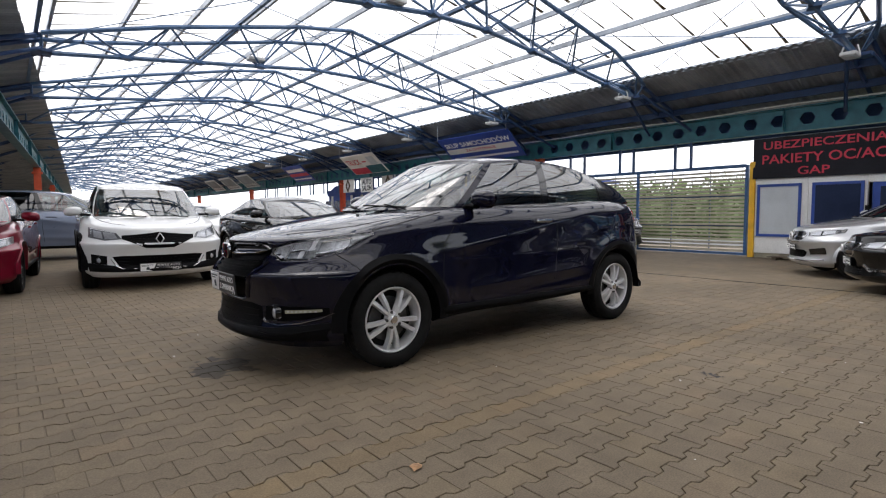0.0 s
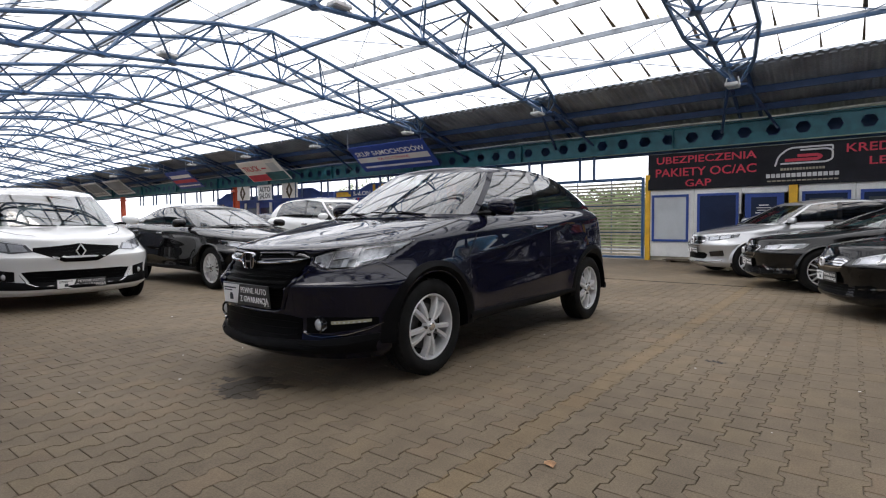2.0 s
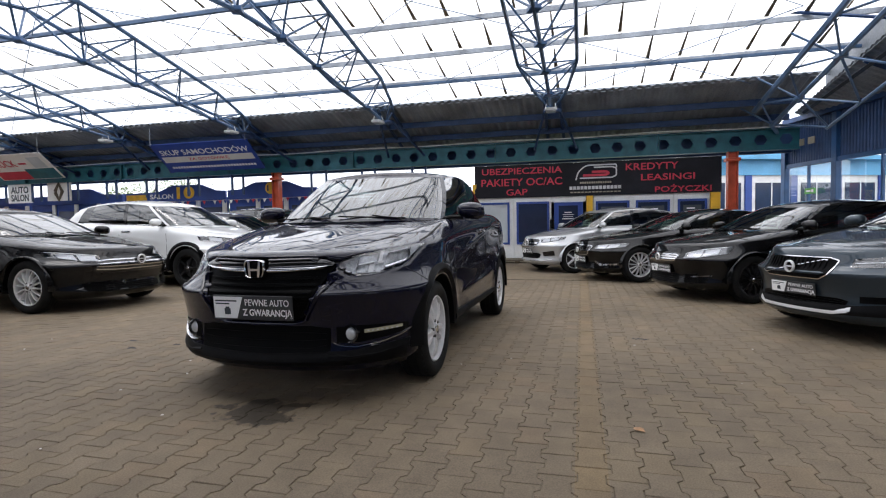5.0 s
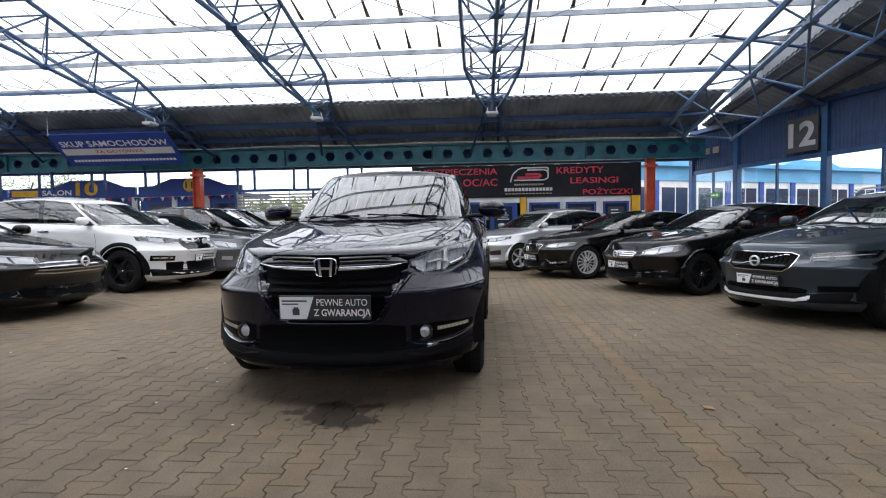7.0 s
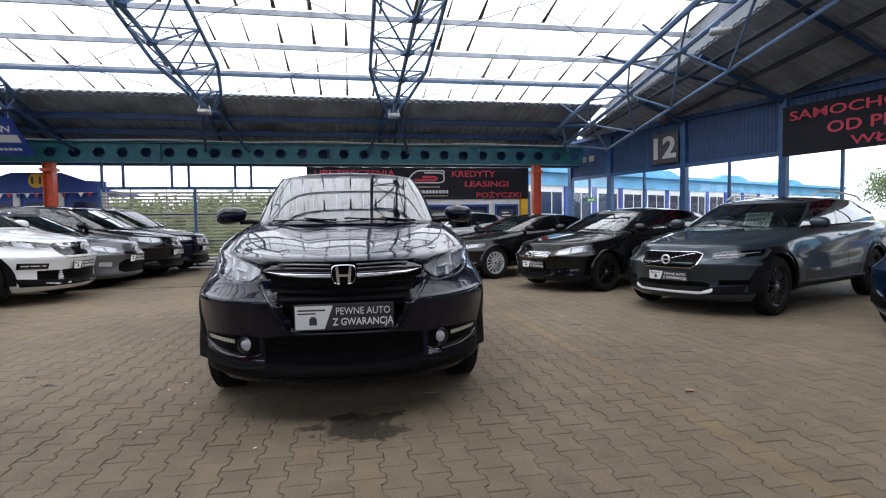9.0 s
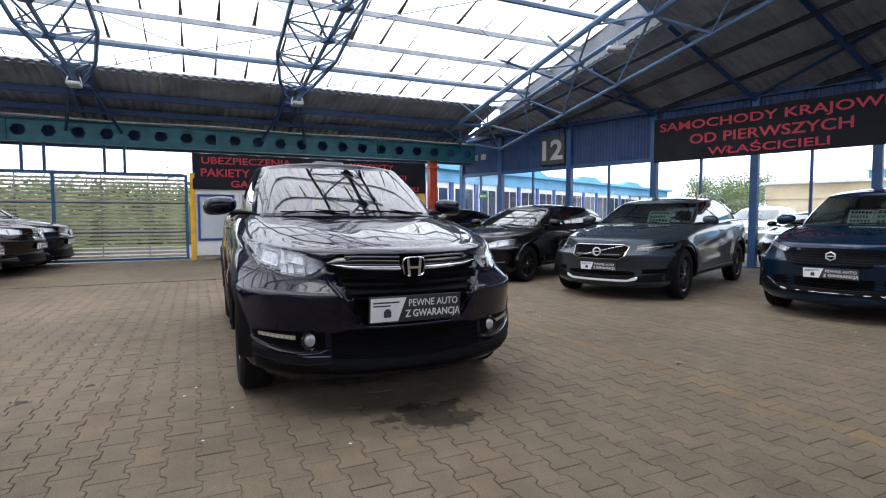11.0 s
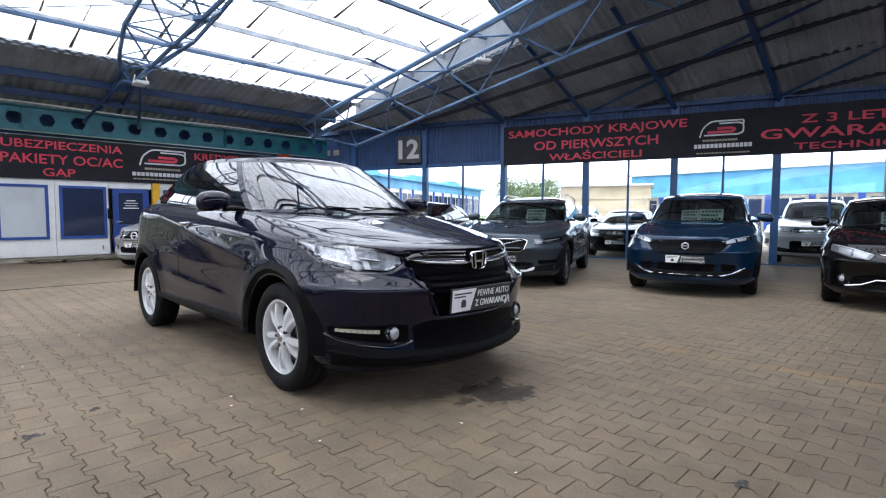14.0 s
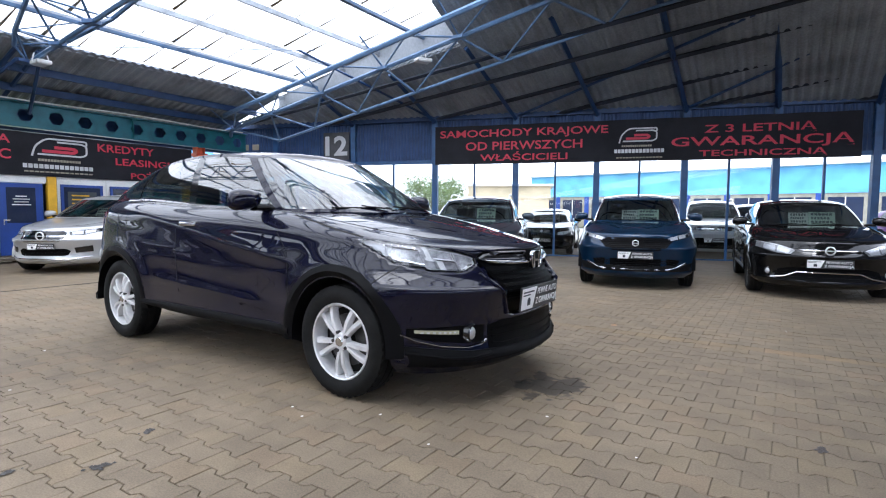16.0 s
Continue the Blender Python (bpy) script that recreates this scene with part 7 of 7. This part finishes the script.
tube(bm, (EAST - .05, 3.78, .84), (EAST - .02, 3.78, .84), .012, 8)
part("door_handle", bm, M["chrome"], door, "chrome lever handle")
part("vent", moved(boxes(((-.05, -.01, -.05), (.05, .01, .05)), bevel=.01), Matrix.Translation((EAST - .02, 4.08, .28))), M["slat"], kiosk)
part("letter_box", boxes(((EAST - .06, 3.88, .95), (EAST - .015, 3.96, 1.2)), bevel=.006), M["trim"], kiosk)
for y0, y1 in ((2.97, 2.80), (-.17, -.40)):
    kpart("corner_post", y0, y1, 0, 1.84, -.05, .1, "yellow", kiosk, "yellow painted post")
kpart("roof", 6.05, -.42, 1.85, 1.95, .0, 1.6, "slat", bevel=0)
kpart("back_wall", 6.05, -.42, 0, 1.85, 1.5, 1.6, "white", bevel=0)
kpart("side_wall", 6.05, 5.95, 0, 1.85, .13, 1.5, "white", bevel=0)
kpart("side_wall", -.32, -.42, 0, 1.85, .13, 1.5, "white", bevel=0)
tagged(shape("pallet", boxes(*[((EAST - .5, 3.6 + k * .6, .0), (EAST - .1, 3.7 + k * .6, .05)) for k in range(4)], ((EAST - .5, 3.5, .05), (EAST - .1, 5.6, .068)), bevel=.003), M["bark"]), "low grey timber step in front of the kiosk", "step")


def pennants(label, a, b, n, sag):
    root = thing("bunting", label, "bunting", "pennant strings")
    a, b = Vector(a), Vector(b)
    bm = bmesh.new()
    pts = [a.lerp(b, k / n) - Vector((0, 0, sag * 4 * (k / n) * (1 - k / n))) for k in range(n + 1)]
    sweep(bm, pts, .004, 4)
    part("string", bm, M["letter"], root)
    d = (b - a).normalized()
    for k, p in enumerate(pts[:-1]):
        bm = bmesh.new()
        c = [p + d * .02, p + d * .16, p + d * .09 - Vector((.03 * math.sin(k), 0, .13))]
        for off in (-.002, .002):
            bm.faces.new([bm.verts.new(v + Vector((off, 0, 0))) for v in (c if off > 0 else c[::-1])])
        part("pennant", bm, M[("red", "letter", "boothblue")[k % 3]], root)
    return root


pennants("string of red, white and blue pennants along the booths", (14.49, 11.9, 2.12), (14.49, 19.4, 2.12), 34, .04)


def tilted_board(name, label, y0, y1, ground, bits):
    """Board hung under the sloping roof: top rail inside, foot at the beam. bits: (part, x0, x1, z0, z1, material or words)."""
    root = thing(name, label, "sign", "hanging boards")
    foot, head_ = Vector((13.05, 0, 2.93)), Vector((12.15, 0, 3.68))
    up = (head_ - foot)
    h = up.length
    up.normalize()
    across = Vector((0, -1, 0))
    out = across.cross(up)
    m = Matrix(((across.x, out.x * -1, up.x, foot.x), (across.y, out.y * -1, up.y, y1), (across.z, out.z * -1, up.z, foot.z), (0, 0, 0, 1)))
    if m.determinant() < 0:
        m = Matrix(((across.x, out.x, up.x, foot.x), (across.y, out.y, up.y, y1), (across.z, out.z, up.z, foot.z), (0, 0, 0, 1)))
    w = y1 - y0
    part("board", moved(boxes(((0, .0, 0), (w, .03, h)), bevel=.006), m), M[ground], root)
    bm = bmesh.new()
    for x in (.05, w - .05):
        tube(bm, (x, .04, 0), (x, .04, h), .02)
    part("back_rail", moved(bm, m), M["purlin"], root)
    for y in (y0 + .05, y1 - .05):
        bm = bmesh.new()
        tube(bm, (head_.x, y, head_.z - .02), (head_.x, y, 4.22), .012)
        part("hanger", bm, M["purlin"], root)
    for nm, a, b, c, d, mm in bits:
        if nm == "lettering":
            part(nm, fit_words(mm[0], a * w, b * w, c * h, d * h, m @ Matrix.Translation((0, -.002, 0)), .01), M[mm[1]], root)
        else:
            part(nm, moved(boxes(((a * w, -.004, c * h), (b * w, -.0005, d * h))), m), M[mm], root)
    return root


def dashes(a, b, c, d, n, mm):
    return [("number_bar", a + (b - a) * k / n, a + (b - a) * (k + .75) / n, c, d, mm) for k in range(n)]


tilted_board("hanging_board", "blue advertising board with white and red lettering", 12.55, 16.0, "signblue",
             [("lettering", .05, .96, .62, .84, ("SKUP SAMOCHODÓW", "letter")), ("strip", .03, .97, .36, .56, "signwhite"), ("lettering", .30, .72, .39, .53, ("ZA GOTÓWKĘ", "red")), *dashes(.06, .95, .14, .21, 30, "letter")])
tilted_board("hanging_board", "white and red advertising board with a teal corner", 20.4, 23.2, "signwhite",
             [("lettering", .06, .48, .52, .78, ("TRUCK", "red")), ("strip", .02, .52, .02, .34, "red"), ("strip", .52, .98, .02, .42, "teal"), ("picture", .72, .92, .45, .85, "pale"), ("dash", .52, .64, .60, .66, "red")])
tilted_board("hanging_board", "blue advertising board with white bars and red strip", 27.5, 29.9, "signblue",
             [("strip", .08, .92, .62, .80, "letter"), ("strip", .04, .96, .34, .52, "red"), *dashes(.06, .94, .12, .20, 24, "letter")])
for k, y in enumerate((35.5, 39.0, 42.5)):
    tilted_board("hanging_board", "grey picture board hung far down the aisle", y, y + 2.4, "pale", [("picture", .06, .94, .1, .9, "sheet"), ("strip", .1, .9, .15, .3, "silver")])
for y0, nm, lines_ in ((22.9, "AUTO SALON", (("AUTO", .52, .88), ("SALON", .10, .46))),):
    b_ = thing("name_board", "white board with black lettering on the strip posts", "sign")
    part("board", boxes(((EAST - .02, y0, 2.16), (EAST + .02, y0 + 1.15, 2.86)), bevel=.004), M["letter"], b_)
    for tx, c, d in lines_:
        part("lettering", fit_words(tx, -y0 - 1.0, -y0 - .15, 2.16 + .7 * c, 2.16 + .7 * d, WEST_M @ Matrix.Translation((0, .055, 0)), .02), M["ink"], b_)
for y in (21.6, 25.3):
    b_ = thing("diamond_board", "white board with a dark diamond shape", "sign", "diamond boards")
    part("board", boxes(((EAST - .02, y - .55, 2.2), (EAST + .02, y + .55, 2.86))), M["signwhite"], b_)
    bm = bmesh.new()
    ribbon(bm, [(-y - .17, 2.53), (-y, 2.82), (-y + .17, 2.53), (-y, 2.24), (-y - .17, 2.53)], .16)
    part("diamond", moved(bm, WEST_M @ Matrix.Translation((0, .05, 0))), M["bark"], b_)

# blue booths behind the open strip
for k, (y0, y1, peak) in enumerate(((11.6, 15.0, 13.3), (15.1, 19.4, 16.7), (19.5, 24.0, 21.6), (24.1, 29.0, 27.4))):
    b_ = thing("booth", "blue-fronted booth with white window posts", "booth", "blue booths", (14.5, 0, 0))
    bm = bmesh.new()
    prof = [(y0, 2.42), (peak - 1.2, 2.44), (peak - .6, 2.66), (peak + .6, 2.66), (peak + 1.2, 2.44), (y1, 2.42), (y1, 2.1), (y0, 2.1)]
    f_ = [[bm.verts.new((x, p, q)) for p, q in prof] for x in (0, .1)]
    bm.faces.new(f_[0])
    bm.faces.new(f_[1][::-1])
    for q in range(8):
        bm.faces.new((f_[0][q], f_[0][(q + 1) % 8], f_[1][(q + 1) % 8], f_[1][q]))
    part("fascia", bm, M["boothblue"], b_, "blue fascia with a raised middle")
    part("wall", boxes(((.1, y0, 0), (.2, y1, 2.1))), M["boothblue"], b_)
    y = y0
    while y < y1 - .5:
        part("window", boxes(((.06, y + .18, .8), (.1, y + .95, 1.85)), bevel=.004), M["darkwin"], b_)
        part("window_post", boxes(((.04, y, .1), (.09, y + .16, 2.1))), M["white"], b_)
        y += 1.08
    part("lower_panel", boxes(((.05, y0, .05), (.099, y1, .78))), M["white"], b_)
    part("roof", boxes(((.2, y0, 2.1), (2.4, y1, 2.2))), M["boothblue"], b_)
    m_ = Matrix.Translation((-.012, 0, 0)) @ Matrix.Rotation(-math.pi / 2, 4, "Z")
    if k == 0:
        bm = bmesh.new()
        bmesh.ops.create_cone(bm, cap_ends=True, segments=32, radius1=.2, radius2=.2, depth=.02)
        disc_ = part("number_disc", moved(bm, Matrix.Translation((-.01, 13.3, 2.44)) @ Matrix.Rotation(math.pi / 2, 4, "Y")), M["yellow"], b_, "yellow round number disc")
        part("lettering", fit_words("11", -13.42, -13.18, 2.34, 2.54, m_ @ Matrix.Translation((0, -.012, 0)), .02), M["ink"], disc_)
    if k == 1:
        part("yellow_strip", boxes(((-.012, 18.4, 2.16), (-.002, 19.3, 2.36))), M["yellow"], b_)
        part("lettering", fit_words("SALON", -18.25, -17.25, 2.19, 2.36, m_, .015), M["letter"], b_)
        part("lettering", fit_words("10", -17.1, -16.35, 2.17, 2.60, m_, .03), M["yellow"], b_)

# floor fittings
tagged(shape("drain_channel", boxes(((8.735, -3.0, -.004), (8.765, 9.0, .004))), M["gap"]), "narrow dark drain slot across the paving", "drain")
bm = bmesh.new()
pts = [(0, 0), (.02, .012), (.035, .03), (.06, .022), (.075, .0), (.06, -.02), (.038, -.026), (.02, -.012)]
c = bm.verts.new((.035, 0, .012))
rim_ = [bm.verts.new((x, y, .004 + .012 * abs(y) * 30 * .3)) for x, y in pts]
for k in range(8):
    bm.faces.new((c, rim_[k], rim_[(k + 1) % 8]))
leaf = shape("dry_leaf", bm, mat("dry_leaf_brown", (0.42, 0.24, 0.12), .8, 0, .2, 30, 120))
leaf.matrix_world = pose(1.34, 2.79, .003, 0, 0, 40)
tagged(leaf, "curled dry brown leaf on the paving", "leaf")
rng = random.Random(8)
bm = bmesh.new()
for k in range(40):
    x, y = rng.uniform(-1.5, 5), rng.uniform(-.5, 8.5)
    r_ = rng.uniform(.004, .011)
    bm.faces.new([bm.verts.new((x + r_ * math.cos(a) * rng.uniform(.6, 1.2), y + r_ * math.sin(a), .006)) for a in (0, 1.2, 2.5, 3.8, 5.1)])
tagged(shape("litter", bm, M["signwhite"]), "scattered pale crumbs and petals on the paving", "litter", kind="stuff")



def dirt_mark(x, y, w, seed):
    """Dark crumbled dirt in a broken joint."""
    rr = random.Random(seed)
    bm = bmesh.new()
    for k in range(16):
        a, d = rr.uniform(0, 6.28), rr.random() * w
        c = Vector((x + d * math.cos(a) * .5, y + d * math.sin(a), .003))
        r_ = rr.uniform(.006, .018)
        top_ = bm.verts.new(c + Vector((0, 0, r_ * .5)))
        ring = [bm.verts.new(c + Vector((math.cos(t) * r_, math.sin(t) * r_ * rr.uniform(.6, 1.2), 0))) for t in (0, 1.05, 2.1, 3.15, 4.2, 5.25)]
        for j in range(6):
            bm.faces.new((ring[j], ring[(j + 1) % 6], top_))
    tagged(shape("dirt_clump", bm, M["stain"]), "small dark clump of dirt in a joint", "dirt", "dirt clumps", "stuff")


for k, (x, y, w) in enumerate(((2.4, 7.0, .07), (2.66, 7.22, .05), (3.6, 2.58, .08), (-.19, 5.04, .06), (2.6, 6.68, .05))):
    dirt_mark(x, y, w, 70 + k)

# ---- outside ----
def long_building(name, label, a, b, depth, z_wall, z_eave, band, wall, eave, step, peaks=()):
    a, b = Vector(a), Vector(b)
    d = (b - a).normalized()
    nrm = Vector((-d.y, d.x))
    if nrm.dot(Vector((4, 4)) - a) < 0:
        nrm = -nrm
    m = Matrix(((d.x, nrm.x, 0, a.x), (d.y, nrm.y, 0, a.y), (0, 0, 1, 0), (0, 0, 0, 1)))
    n = (b - a).length
    root = thing(name, label, "building", "buildings outside")
    part("wall", moved(boxes(((0, -depth, 0), (n, 0, z_wall))), m), M[wall], root)
    part("upper_band", moved(boxes(((-.1, -depth, z_wall), (n + .1, .08, z_eave))), m), M[band], root, "light blue sheet band")
    part("roof", moved(boxes(((-.3, -depth - .2, z_eave), (n + .3, .4, z_eave + .14))), m), M[eave], root)
    x = .4
    while x < n - step * .7:
        w = part("window", moved(boxes(((x, .002, .75), (x + step * .68, .03, z_wall - .25))), m), M["darkwin"], root)
        part("window_frame", moved(boxes(((x - .05, .0, .70), (x + step * .68 + .05, .02, .75)), ((x + step * .33, .03, .75), (x + step * .35, .045, z_wall - .25))), m), M["white"], w)
        part("pilaster", moved(boxes(((x + step * .76, .0, 0), (x + step * .9, .06, z_wall))), m), M["boothblue"], root)
        x += step
    for p in peaks:
        bm_ = bmesh.new()
        pr = [(p - 2.2, z_eave), (p - .9, z_eave + .42), (p + .9, z_eave + .42), (p + 2.2, z_eave)]
        f2 = [[bm_.verts.new((u, v, q)) for u, q in pr] for v in (-.3, .10)]
        bm_.faces.new(f2[0])
        bm_.faces.new(f2[1][::-1])
        for q in range(4):
            bm_.faces.new((f2[0][q], f2[0][(q + 1) % 4], f2[1][(q + 1) % 4], f2[1][q]))
        part("raised_fascia", moved(bm_, m), M[band], root)
    return root


long_building("booth_row", "row of white booths under a light blue fascia", (17.6, -.6), (29.0, -27.5), 3.0, 2.6, 3.1, "skyroof", "white", "skyroof", 1.7, (3.2, 9.6, 16.0, 22.4))
long_building("showroom", "long light blue showroom with a grey eaves gutter", (19.0, -35.5), (-17.0, -30.5), 8.0, 2.5, 4.25, "skyroof", "slat", "lamp", 2.6)
long_building("tan_building", "low tan rendered building with a flat roof", (20.0, -26.2), (14.6, -28.4), 5.0, 2.2, 3.1, "tan", "tan", "lamp", 9.0)
setting("pavement", plate(-22, -34, 26, -2.6, -.045), mat("yard_concrete", (.30, .29, .27), .85, 0, .15, .8, 40, .3), "pale concrete yard outside the glazed wall", "pavement")
setting("road", plate(15.5, 5, 22, 70, -.04), mat("worn_asphalt", (.10, .10, .10), .85, 0, .15, .8, 60, .3), "worn asphalt lane beyond the gate", "road")
tagged(shape("plinth_wall", boxes(((11.5, -.35, 0), (19.6, -.15, .42)), m=SOUTH_M), M["brick"]), "low red-brown plinth outside the glass", "plinth", kind="structure")


def tree(label, at, h, spread, seed, kind="leaf"):
    rr = random.Random(seed)
    root = thing("tree", label, "tree", "trees outside", at)
    bm = bmesh.new()
    limbs = []
    last_, rad = Vector((0, 0, 0)), h * .028
    for k in range(6):
        p = Vector((rr.uniform(-.06, .06) * h * .3, rr.uniform(-.06, .06) * h * .3, h * .62 * (k + 1) / 6))
        tube(bm, last_, p, rad * (1 - k * .12), 7)
        last_ = p
        if k >= 2:
            for q in range(3):
                a = rr.uniform(0, 6.28)
                e = p + Vector((math.cos(a), math.sin(a), rr.uniform(.4, .9))) * spread * rr.uniform(.4, .75)
                tube(bm, p, e, rad * .35, 5)
                limbs.append(e)
    part("trunk", bm, M["bark"], root)
    bm = bmesh.new()
    for k in range(6000):
        if kind == "cone":
            z = h * (.12 + .88 * rr.random() ** 1.3)
            rad_ = spread * .5 * (1 - z / h) ** .8 + .1
            a = rr.uniform(0, 6.28)
            c = Vector((math.cos(a), math.sin(a), 0)) * rad_ * math.sqrt(rr.random()) + Vector((0, 0, z))
        else:
            c = rr.choice(limbs) + Vector((rr.gauss(0, 1), rr.gauss(0, 1), rr.gauss(0, .8))) * spread * .24
        u = Vector((rr.uniform(-1, 1), rr.uniform(-1, 1), rr.uniform(-1, 1))).normalized()
        v = u.orthogonal().normalized()
        g = h * rr.uniform(.013, .026)
        bm.faces.new([bm.verts.new(c + u * g), bm.verts.new(c + v * g * .5), bm.verts.new(c - u * g), bm.verts.new(c - v * g * .5)])
    part("crown", bm, M["leafy"], root)
    return root


for k, (x, y, h, w, kd) in enumerate(((33, -42, 4.7, 3.2, "leaf"), (37.5, 19.5, 3.3, 2.4, "cone"), (34, 13.0, 2.9, 3.4, "leaf"), (38, 27, 3.4, 3.6, "leaf"), (42, 9, 3.3, 4.2, "leaf"), (30, 33, 4.6, 3.4, "leaf"), (26, -30, 3.9, 2.4, "leaf"))):
    tree("slender dark conifer beyond the gate" if kd == "cone" else "leafy green tree in the distance", (x, y, -.06), h, w, k + 3, kd)
for k, (x, y) in enumerate(((25, 8), (25.5, 13), (26, 18), (28, 24), (30, 31), (44, -2), (46, 6), (45, 14), (47, 23))):
    rr = random.Random(k + 50)
    bm = bmesh.new()
    for q in range(9):  # dense heart of the hedge
        bmesh.ops.create_icosphere(bm, subdivisions=2, radius=1, matrix=Matrix.Translation((rr.uniform(-.2, .2), -3.6 + .9 * q, .8)) @ Matrix.Diagonal((.8, .9, rr.uniform(1.0, 1.6), 1)))
    for v in bm.verts:
        v.co += Vector((rr.uniform(-.15, .15), rr.uniform(-.15, .15), rr.uniform(-.15, .15)))
    for q in range(3200):
        c = Vector((rr.gauss(0, .6), rr.uniform(-4.2, 4.2), rr.uniform(0, 1) ** .8 * 2.4 + rr.gauss(0, .2)))
        u = Vector((rr.uniform(-1, 1), rr.uniform(-1, 1), rr.uniform(-1, 1))).normalized()
        v = u.orthogonal().normalized()
        g = rr.uniform(.08, .18)
        bm.faces.new([bm.verts.new(c + u * g), bm.verts.new(c + v * g * .6), bm.verts.new(c - u * g), bm.verts.new(c - v * g * .6)])
    hd = tagged(shape("hedge", bm, M["leafy"]), "ragged green hedge along the road", "hedge", "hedges")
    hd.matrix_world = pose(x, y, -.06)
tagged(shape("fence_band", boxes(((27.0, 12.0, 1.0), (27.1, 22.0, 1.35)), *[((27.02, 12.1 + 2.4 * k, -.07), (27.08, 12.2 + 2.4 * k, 1.0)) for k in range(5)]), M["boothblue"]), "blue hoarding band beyond the lane", "hoarding", kind="structure")

# ---- block paving ----
PL_, PW, PC = 0.2, 0.165, 0.139   # block length along x, end width, row pitch along y


def block_outline(gap=0.0018):
    e, w, k = PL_ / 2 - gap, PW / 2 - gap, PC - PW / 2 - gap
    half = [(-e, w), (-0.062, w), (-0.040, k), (0.040, k), (0.062, w), (e, w)]
    return half + [(-x, -y) for x, y in half]


OUTLINE = block_outline()
INSET = block_outline(0.0042)


def block_mesh(name, seed):
    rr = random.Random(seed)
    v = [(x, y, -0.02) for x, y in OUTLINE] + [(x, y, -0.0028) for x, y in OUTLINE] + [(x, y, rr.uniform(-0.0008, 0.0004)) for x, y in INSET]
    f = [tuple(range(24, 36))[::-1]]
    for a in (0, 12):
        for k in range(12):
            f.append((a + (k + 1) % 12, a + k, a + 12 + k, a + 12 + (k + 1) % 12))
    me = bpy.data.meshes.new(name)
    me.from_pydata(v, [], f)
    me.materials.append(M["paver"])
    bm = bmesh.new()
    bm.from_mesh(me)
    bmesh.ops.recalc_face_normals(bm, faces=bm.faces)
    bm.to_mesh(me)
    bm.free()
    return me


def is_near(x, y):
    return -0.2 < x < 2.5 and 1.75 < y < 4.75


def tilt(x, y):
    """Small unevenness of one block and the broad sag of the bed."""
    h = 0.004 * noise.noise(Vector((x * 0.9, y * 0.9, 3.0)))
    return h, random.uniform(-0.007, 0.007), random.uniform(-0.010, 0.010), random.uniform(-0.0014, 0.0012)


random.seed(11)
variants = [block_mesh("paver", k) for k in range(6)]
near_n = 0
rest_v, rest_f = [], []
far_v, far_f = [], []
for j in range(int(-9 / PC), int(33 / PC)):
    y = j * PC
    for i in range(int(-9 / PL_), int(14.2 / PL_)):
        x = i * PL_ + (PL_ / 2 if j % 2 else 0)
        h, tx, ty, dz = tilt(x, y)
        if is_near(x, y) and near_n < 300:
            ob = new("paver", variants[random.randrange(6)])
            ob.parent = floor
            ob.matrix_local = Matrix.Translation((x, y, h + dz)) @ Matrix.Rotation(tx, 4, "X") @ Matrix.Rotation(ty, 4, "Y")
            near_n += 1
            continue
        if x > 12.4 and y < -3.0 or y < -3.14 - (11.44 - x) * 0.3014:
            continue
        if -5.5 < x < 9 and -2.5 < y < 11:
            a = len(rest_v)
            for ring, z0 in ((OUTLINE, -0.02), (OUTLINE, -0.0028), (INSET, 0.0)):
                rest_v.extend((x + u, y + v, z0 + h + dz + v * tx - u * ty) for u, v in ring)
            rest_f.append(tuple(range(a + 24, a + 36))[::-1])
            for q in (0, 12):
                for k in range(12):
                    rest_f.append((a + q + k, a + q + (k + 1) % 12, a + q + 12 + (k + 1) % 12, a + q + 12 + k)[::-1])
        else:
            a = len(far_v)
            far_v.extend((x + u, y + v, h + dz) for u, v in OUTLINE)
            far_f.append(tuple(range(a, a + 12))[::-1])
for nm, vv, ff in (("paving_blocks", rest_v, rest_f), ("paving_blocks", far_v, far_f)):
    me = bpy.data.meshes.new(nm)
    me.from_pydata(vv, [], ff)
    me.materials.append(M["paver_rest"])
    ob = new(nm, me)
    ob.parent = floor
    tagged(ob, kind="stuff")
